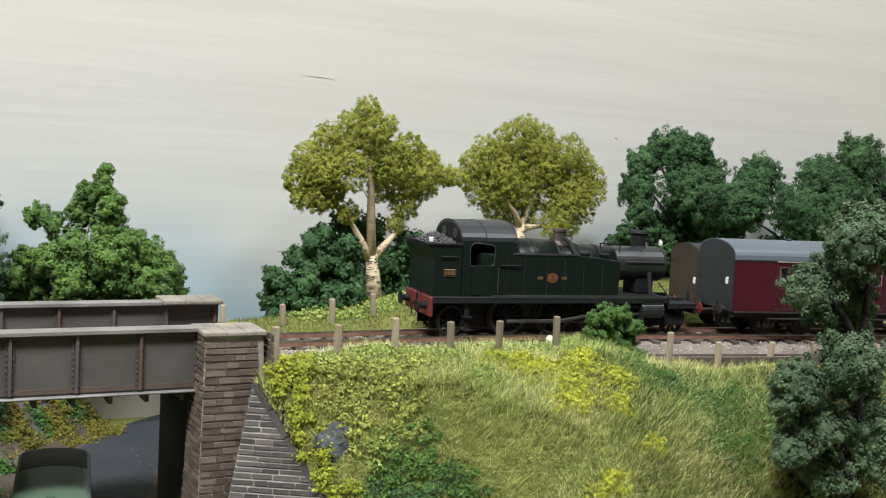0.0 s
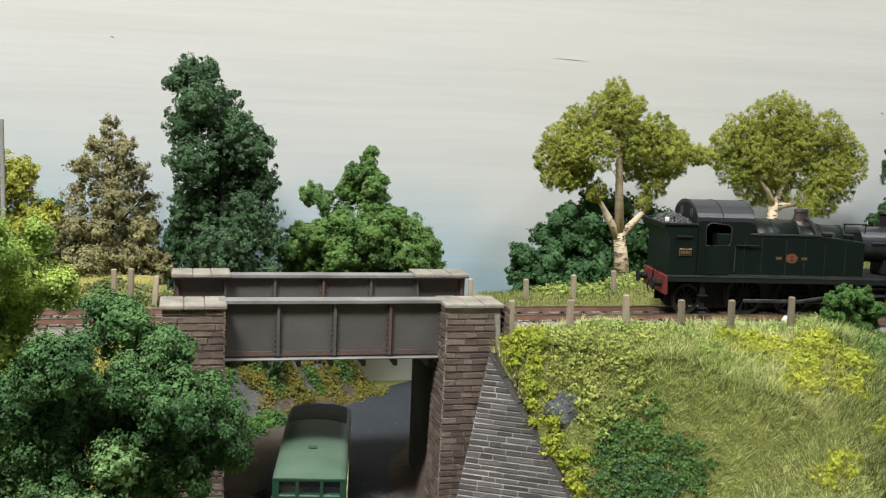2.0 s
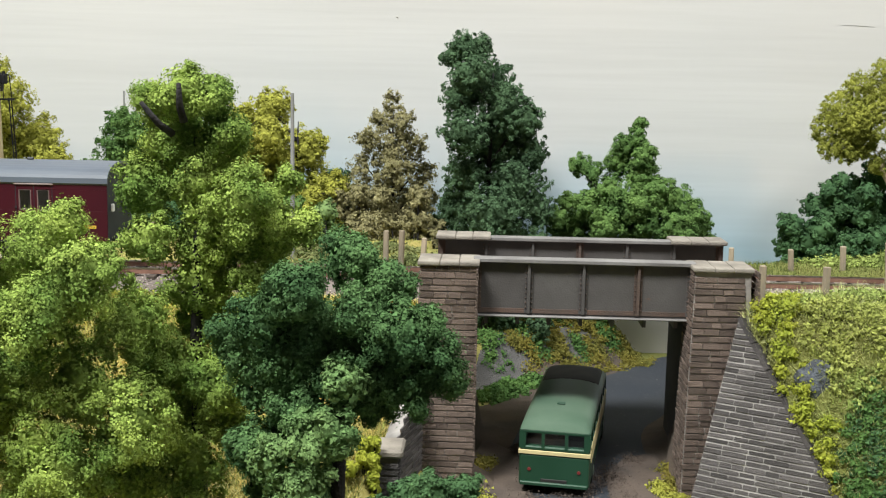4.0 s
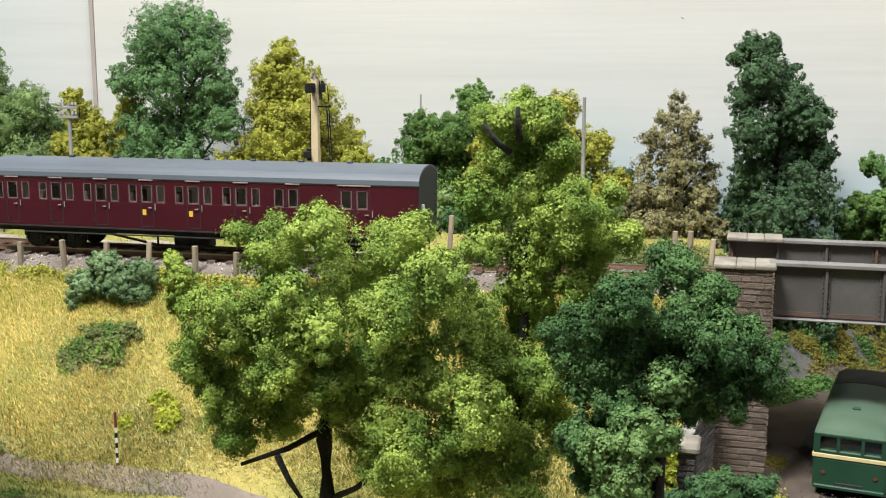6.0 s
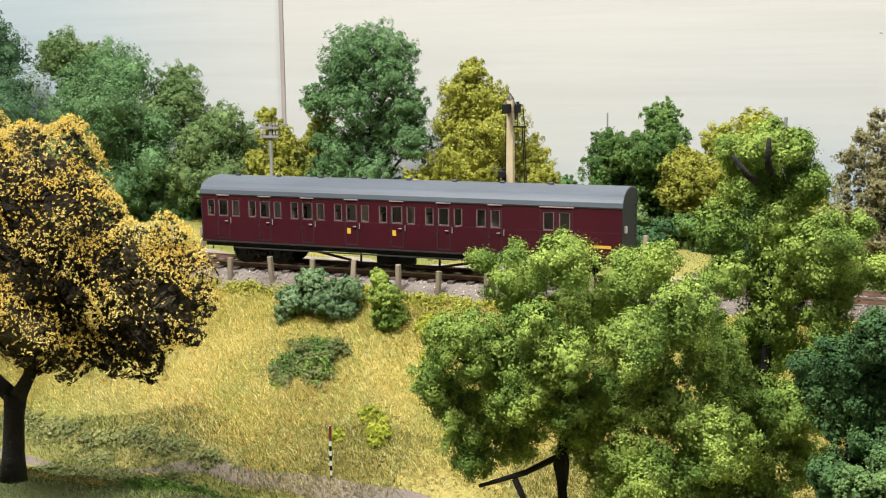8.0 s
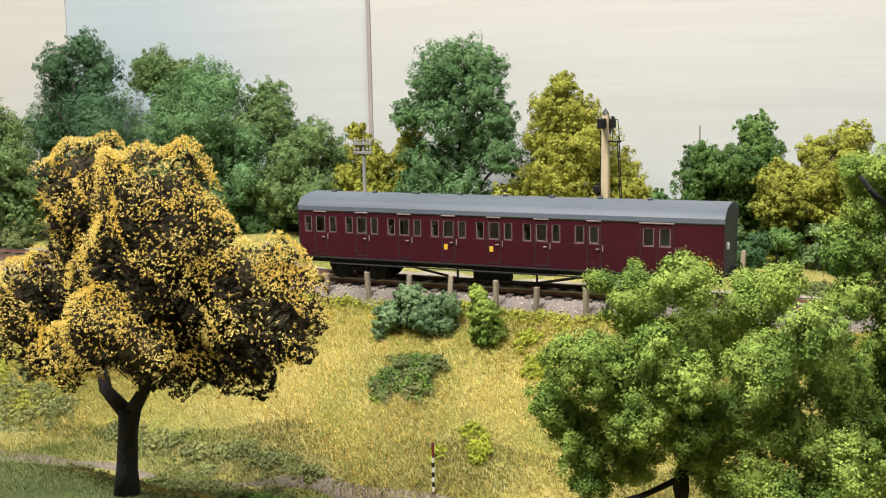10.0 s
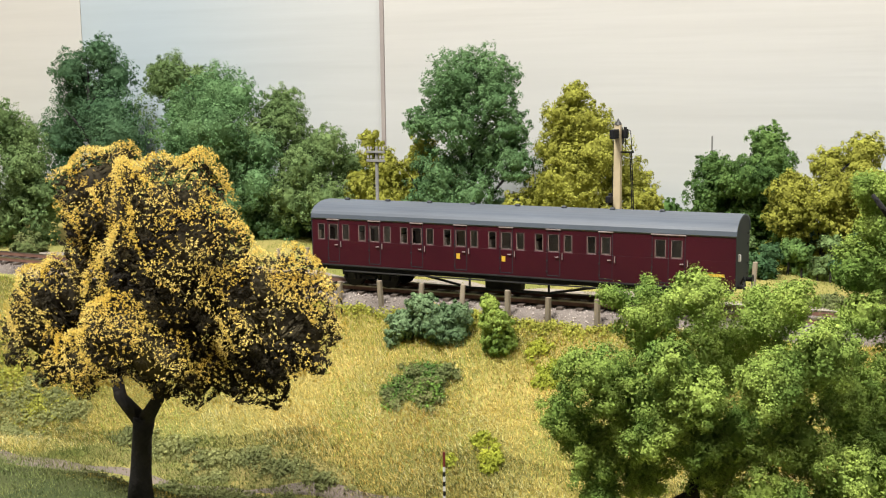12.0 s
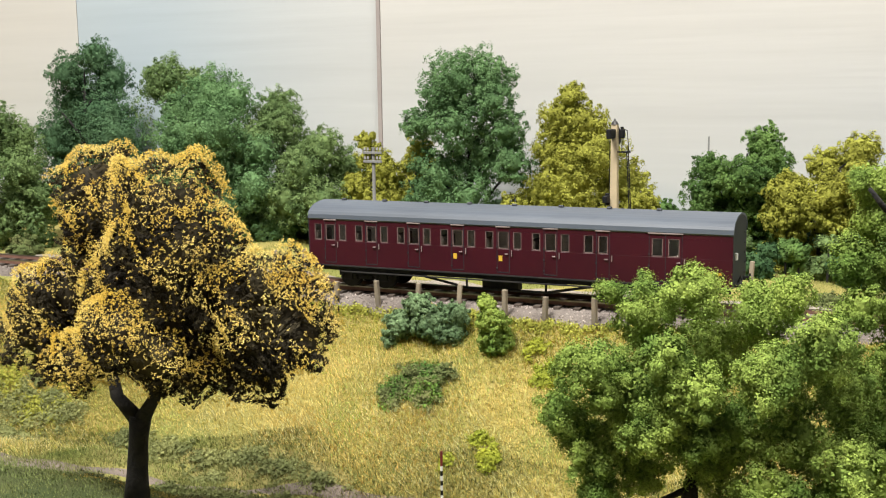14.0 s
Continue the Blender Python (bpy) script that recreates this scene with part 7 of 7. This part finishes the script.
def signal():
    gz = float(ground(-198, 468))
    s = thing("railway_signal", (-198, 468, gz - 1), "tall cream railway signal post with dark arms and ladder", "signal")
    h = 166 - gz
    p = bmesh.new()
    a = [p.verts.new((x * 2.2, y * 2.2, 0)) for x, y in ((-1, -1), (1, -1), (1, 1), (-1, 1))]
    b = [p.verts.new((x * 1.5, y * 1.5, h)) for x, y in ((-1, -1), (1, -1), (1, 1), (-1, 1))]
    for i in range(4):
        p.faces.new((a[i], a[(i + 1) % 4], b[(i + 1) % 4], b[i]))
    p.faces.new(b)
    part("post", p, M_SIGNAL, s)
    part("finial", rod(rod(bmesh.new(), (0, 0, h), (0, 0, h + 1.6), 2.0, 1.2, 10), (0, 0, h + 1.4), (0, 0, h + 3.2), 0.9, 0.15, 10), M_STEEL, s, "grey pointed finial")
    arm = box(bmesh.new(), -1.4, 1.0, -10, -1.5, h - 7, h - 2.2, 0.3)
    part("signal_arm", arm, M_BLACK, s, "dark signal arm seen nearly end on")
    sp = rod(rod(bmesh.new(), (-1.2, 2, h - 4), (1.2, 2, h - 4), 3.0, seg=16), (-1.2, 4.4, h - 8), (1.2, 4.4, h - 8), 2.4, seg=16)
    part("spectacle", sp, M_BLACK, s)
    part("lamp", rod(box(bmesh.new(), 1.8, 4.6, 0.6, 3.6, h - 7, h - 2.5, 0.4), (3.2, 2.1, h - 2.6), (3.2, 2.1, h - 1.2), 0.9, seg=8), M_BLACK, s)
    part("bracket", box(box(bmesh.new(), -2, 7.5, -0.8, 0.8, h - 14.4, h - 13.6), 6.8, 7.6, -3, 3, h - 14.6, h - 13.4), M_BLACK, s)
    ld = bmesh.new()
    for y in (-1.4, 1.4):
        rod(ld, (10.5, y, 0), (6.8, y, h - 13.5), 0.28, seg=5)
    for k in range(17):
        t = (k + 1) / 18
        rod(ld, (10.5 - 3.7 * t, -1.4, t * (h - 13.5)), (10.5 - 3.7 * t, 1.4, t * (h - 13.5)), 0.22, seg=5)
    part("ladder", ld, M_BLACK, s)
    hr = rod(rod(rod(bmesh.new(), (4.2, -1.2, h - 14), (4.2, -1.2, h - 2), 0.22, seg=5), (7.2, 1.2, h - 14), (6.2, 1.2, h - 3), 0.22, seg=5), (4.2, -1.2, h - 2), (6.2, 1.2, h - 3), 0.22, seg=5)
    part("handrail", hr, M_BLACK, s)
    lo = box(bmesh.new(), -4.6, -2.0, -6, -0.5, 48, 51.5, 0.3)
    rod(lo, (-3.4, 0, 46.5), (-3.4, 0, 52.5), 1.5, seg=10)
    part("lower_arm", lo, M_BLACK, s)
    part("rod", rod(bmesh.new(), (-2.8, -1, 4), (-2.2, -1, h - 8), 0.22, seg=5), M_BLACK, s)


signal()


def telegraph_pole(x, y, top, label, arms, r=1.3):
    gz = float(ground(x, y))
    t = thing("telegraph_pole", (x, y, gz - 1), label, "pole", "poles beside the line")
    h = top - gz
    part("pole", rod(bmesh.new(), (0, 0, 0), (0, 0, h), r, r * 0.7, 10), M_POLE, t)
    for k in range(arms):
        z = h - 3 - k * 5.0
        arm = part("cross_arm", box(bmesh.new(), -6, 6, -1.6, -0.6, z - 0.7, z + 0.7, 0.15), M_POLE, t)
        for dx in (-5, -3, 3, 5):
            ins = rod(rod(bmesh.new(), (dx, -1.1, z + 0.6), (dx, -1.1, z + 1.6), 0.25, seg=6), (dx, -1.1, z + 1.5), (dx, -1.1, z + 3.0), 0.7, 0.5, 8)
            part("insulator", ins, M_INSULATOR, arm)


telegraph_pole(-339, 465, 153, "grey telegraph pole with two cross-arms", 2)
telegraph_pole(-64, 490, 157, "plain grey pole beside the trees", 0, 1.2)
telegraph_pole(-176, 583, 155, "thin dark pole rising from the trees", 0, 0.7)


def striped_rod():
    gz = float(ground(-218.5, 304))
    t = thing("marker_post", (-218.5, 304, gz - 0.5), "thin black and white marker post with a red top", "marker post")
    n = 11
    h = 39 - gz
    for k in range(n):
        mat = M_RED if k >= n - 3 else (M_WHITE if k % 2 else M_BLACK)
        part("band", rod(bmesh.new(), (0, 0, h * k / n), (0, 0, h * (k + 1) / n), 0.55, seg=10), mat, t)


striped_rod()
mk = thing("marker_stone", (254.5, 382, 79.2), "small white marker with a red stripe beside the rail", "marker")
part("stone", rod(rod(bmesh.new(), (0, 0, 0), (0, 0, 8), 1.7, 1.7, 12), (0, 0, 8), (0, 0, 9.6), 1.7, 0.8, 12), M_WHITE, mk)
part("stripe", rod(bmesh.new(), (0, 0, 3.5), (0, 0, 4.8), 1.8, 1.8, 12), M_RED, mk)


# ---- grass ----
M_GRASS_DEEP = material("grass_deep", (0.085, 0.13, 0.04), (0.16, 0.19, 0.06), scale=30, rough=0.9, island=0.5, spec=0.1, through_light=0.3)
def grass(name, x0, x1, y0, y1, n, mat, length, seed, label, keep=None, droop=0.6, least=0.15, thick=1.0, lift=0.0):
    rng = np.random.default_rng(seed)
    x, y = rng.uniform(x0, x1, n), rng.uniform(y0, y1, n)
    ok = (corridor(x, y) < -1.0) & (np.abs(y - track_y(x)) > np.where((x > 120) & (y < 417), 42 - 7 * smooth((x - 185) / 50), 25))
    if keep is not None:
        ok &= keep(x, y, rng)
    x, y = x[ok], y[ok]
    n = len(x)
    z = ground(x, y) - 0.3 + lift
    a = rng.uniform(0, 2 * np.pi, n)
    ln = length * rng.uniform(0.45, 1.25, n)
    lean = rng.uniform(least, 1.0, n) * droop
    w = rng.uniform(0.09, 0.2, n) * thick
    base = np.stack((x, y, z), -1)
    side = np.stack((-np.sin(a), np.cos(a), np.zeros(n)), -1) * w[:, None]
    tip = base + np.stack((np.cos(a) * ln * lean, np.sin(a) * ln * lean - ln * 0.1, ln * np.sqrt(np.maximum(0.05, 1 - lean ** 2))), -1)
    v = np.stack((base - side, base + side, tip), 1).reshape(-1, 3)
    f = np.arange(3 * n).reshape(-1, 3)
    ob = tri_object(name, v, f, mat)
    return tagged(ob, label, "grass", kind="stuff")


def patchy(freq, level, ph):
    return lambda x, y, rng: (np.sin(x * freq + ph) + np.sin(y * freq * 1.3 + x * freq * 0.4 + ph * 2) + rng.normal(size=len(x)) * 0.7) > level


def lane_side(x, y, rng):
    foot = 300 + 8 * np.sin(x * 0.03) + 20 * smooth((-235 - x) / 50) * (1 - smooth((-420 - x) / 60))
    return y + rng.normal(size=len(x)) * 3.5 > foot


def mound(x, y, rng):
    return y < 287 + rng.normal(size=len(x)) * 2


def beyond_yard(x, y, rng):
    return (y + rng.normal(size=len(x)) * 6 > 460) | (x < 240)


def near_crest(x, y, rng):
    return (y + rng.normal(size=len(x)) * 8 > 366)


def tangled(x, y, rng):
    """Thick in a few tangles, thin between them; thinned at the right end to paint its shade."""
    v = np.sin(x * 0.09 + 1.5 * np.sin(y * 0.07)) + np.sin(y * 0.12 + 1.3 * np.sin(x * 0.05 + 1.0)) - 1.4 * smooth((x - 268) / 50)
    return (v + rng.normal(size=len(x)) * 0.6 > -0.45) & (y + rng.normal(size=len(x)) * 4 < 362)


def mottle(freq, level, ph, ph2):
    """Keeps blades in irregular patches."""
    def keep(x, y, rng):
        v = np.sin(x * freq + ph + 1.6 * np.sin(y * freq * 0.9 + ph2)) + np.sin(y * freq * 1.7 + 1.3 * np.sin(x * freq * 0.6 + ph)) + 0.5 * np.sin((x + y) * freq * 2.7 + ph2)
        return (v + rng.normal(size=len(x)) * 0.45 > level) & lane_side(x, y, rng)
    return keep


grass("grass", -600, -395, 296, 385, 40000, material("grass_olive", (0.25, 0.26, 0.06), (0.38, 0.35, 0.11), scale=30, rough=0.9, island=0.45, spec=0.1, through_light=0.3), 2.8, 86, "olive green grass on the far bank", lane_side, 0.98, 0.4, 1.4)
M_GRASS_RUST = material("grass_rusty", (0.58, 0.36, 0.09), (0.44, 0.30, 0.08), scale=30, rough=0.9, island=0.4, spec=0.1, through_light=0.3)
M_MOSS = material("moss_green", (0.40, 0.45, 0.08), (0.31, 0.38, 0.065), scale=40, rough=0.9, island=0.4, spec=0.1, through_light=0.3)
grass("grass", -560, 20, 290, 392, 230000, M_GRASS_STRAW, 3.5, 71, "dry straw-coloured static grass on the bank", lane_side, 0.99, 0.5, 0.85)
grass("grass", -560, 20, 290, 392, 130000, M_GRASS_GREEN, 2.6, 72, "green tufts among the dry grass", mottle(0.045, 0.25, 1.0, 2.2), 0.98, 0.4, 1.3)
grass("grass", -560, 20, 290, 392, 90000, M_GRASS_RUST, 2.6, 84, "rusty brown patches in the dry grass", mottle(0.03, 0.45, 3.1, 0.4), 0.98, 0.4, 1.3)
grass("grass", -560, 20, 290, 392, 90000, M_GRASS_PALE, 4.0, 78, "bleached stalks among the dry grass", mottle(0.05, 0.0, 0.4, 4.0), 0.98, 0.6, 1.2)
grass("grass", -560, 20, 350, 392, 62000, M_MOSS, 3.0, 79, "mossy green turf at the bank's crest", near_crest, 0.9)
grass("grass", -560, 20, 288, 325, 95000, M_GRASS_DULL, 3.0, 80, "dull green growth at the foot of the bank", patchy(0.06, -0.7, 2.0), 0.98, 0.3, 1.4)
grass("grass", 120, 480, 250, 400, 190000, M_GRASS_BANK, 6.0, 73, "long green grass on the bank beside the bridge", None, 0.99, 0.55, 0.95)
grass("grass", 130, 480, 250, 392, 95000, M_GRASS_PALE, 9.0, 74, "bleached long grass on the bank", tangled, 0.99, 0.7, 0.72)
grass("grass", 120, 480, 250, 400, 70000, M_GRASS_DULL, 4.8, 81, "dull green grass on the bank", patchy(0.05, -0.2, 4.0), 0.99, 0.6, 1.0)
# darker blades at the bank's right end carry its shade in their colour
grass("grass", 245, 470, 262, 362, 75000, M_GRASS_DEEP, 5.4, 85, "deep green tangled grass with the bank's shade in its colour", patchy(0.05, -0.8, 1.0), 0.98, 0.6, 1.5)
grass("grass", -560, 0, 440, 560, 45000, M_GRASS_BACK, 2.0, 75, "short grass behind the track", None, 0.9)
grass("grass", 150, 560, 445, 600, 67500, M_GRASS_DULL, 2.2, 76, "rough grass below the birches", beyond_yard, 0.9)
grass("grass", 150, 560, 445, 600, 45000, M_GRASS_DEEP, 2.4, 82, "greener tufts below the birches", beyond_yard, 0.9)
grass("grass", -620, -120, 150, 290, 120000, material("turf_blades", (0.14, 0.185, 0.065), (0.21, 0.23, 0.085), scale=30, rough=0.9, island=0.5, spec=0.1), 1.9, 77, "dull green turf beside the lane", mound, 0.95, 0.3, 1.2, 1.2)

# ---- stones of the walls ----
stone_meshes = {}
for key, mt in (("brown", M_STONE_BROWN), ("grey", M_STONE_GREY)):
    stone_meshes[key] = []
    for k in range(5):
        bm = box(bmesh.new(), -0.5, 0.5, -0.5, 0.5, -0.5, 0.5, 0.09)
        rnd = random.Random(k)
        for v in bm.verts:
            v.co += Vector((rnd.uniform(-0.03, 0.03), rnd.uniform(-0.05, 0.05), rnd.uniform(-0.2, 0.2)))
        for v in bm.verts:
            v.co /= MM
        stone_meshes[key].append(mesh_of("stone", bm, mt))


def stones(holder, origin, u, v, width, height, key, course=2.0, run=(4.0, 9.0), proud=0.35, seed=0, left=None, joint=0.6):
    """Courses of stones on a face: u along, v up; width and left give the extent at a height."""
    rnd = random.Random(seed)
    origin, u, v = Vector(origin), Vector(u).normalized(), Vector(v).normalized()
    n = u.cross(v).normalized()
    turn = Matrix((u, v, n)).transposed().to_4x4()
    h = 0.0
    while h + course * 0.8 < height:
        c = course * rnd.uniform(0.85, 1.12)
        a, b = (left(h) if left else 0.0), width(h + c / 2)
        x = a
        while x < b - 0.6:
            ln = min(rnd.uniform(*run), b - x)
            if b - (x + ln) < 2.0:
                ln = b - x
            ob = new("stone", rnd.choice(stone_meshes[key]))
            ob.parent = holder
            ob.matrix_parent_inverse = holder.matrix_basis.inverted()
            p = origin + u * (x + ln / 2) + v * (h + c / 2) + n * rnd.uniform(-0.12, 0.12)
            ob.matrix_basis = Matrix.Translation(p * MM) @ turn @ Matrix.Diagonal(((ln - 0.25), (c - joint * 0.8), proud * 1.9, 1)) @ Matrix.Scale(MM, 4)
            x += ln
        h += c


# abutment fronts and reveals
stones(bridge, (106, 366.4, -1), (1, 0, 0), (0, 5, 97.8), lambda h: 26 - h * 0.055, 96, "brown", course=2.5, run=(3.5, 8.0), seed=1, left=lambda h: h * 0.026)
stones(bridge, (2.5, 368.4, -1), (1, 0, 0), (0, 3, 97.8), lambda h: 24.5, 96, "brown", course=2.5, run=(3.5, 8.0), seed=2, left=lambda h: h * 0.031)
stones(bridge, (105.8, 388, -1), (0, -1, 0), (2.5, 0, 97.8), lambda h: 21 - h * 0.05, 96, "brown", course=2.5, seed=3, run=(4.0, 7.0))
stones(bridge, (27.1, 368.8, -1), (0, 1, 0), (0, 0, 1), lambda h: 19 - h * 0.03, 96, "brown", course=2.5, seed=4, run=(4.0, 7.0))
stones(bridge, (132.2, 366.6, 60), (0, 1, 0), (-3, 0, 97.8), lambda h: 20, 36, "brown", course=2.5, seed=5, run=(4.0, 7.0))
# wing walls
span = (WING_B - WING_A).length
up_w = WING_TOP - WING_A
u_w = (WING_B - WING_A).normalized()
v_w = (up_w - u_w * up_w.dot(u_w)).normalized()
hh_w, skew = up_w.dot(v_w), up_w.dot(u_w)
stones(wing, WING_A, u_w, v_w, lambda h: span + (skew - span) * h / hh_w, hh_w, "grey", course=2.1, run=(4.5, 10.0), seed=6, joint=0.72, left=lambda h: skew * h / hh_w)
stones(wing_l, (-0.9, 336, -1), (9, 36, 0), (0, 0, 1), lambda h: 37.1, 54, "grey", course=2.3, seed=7, joint=0.72, left=lambda h: max(0.0, (h - 34) / 20 * 37))
stones(wing_l, (-10, 324.8, -1), (1, 0, 0), (0, 0, 1), lambda h: 12, 36, "grey", course=2.4, run=(3.0, 6.0), seed=8, joint=0.72)
stones(wing_l, (2.2, 325, -1), (0, 1, 0), (0, 0, 1), lambda h: 11, 36, "grey", course=2.4, run=(3.0, 6.0), seed=9, joint=0.72)
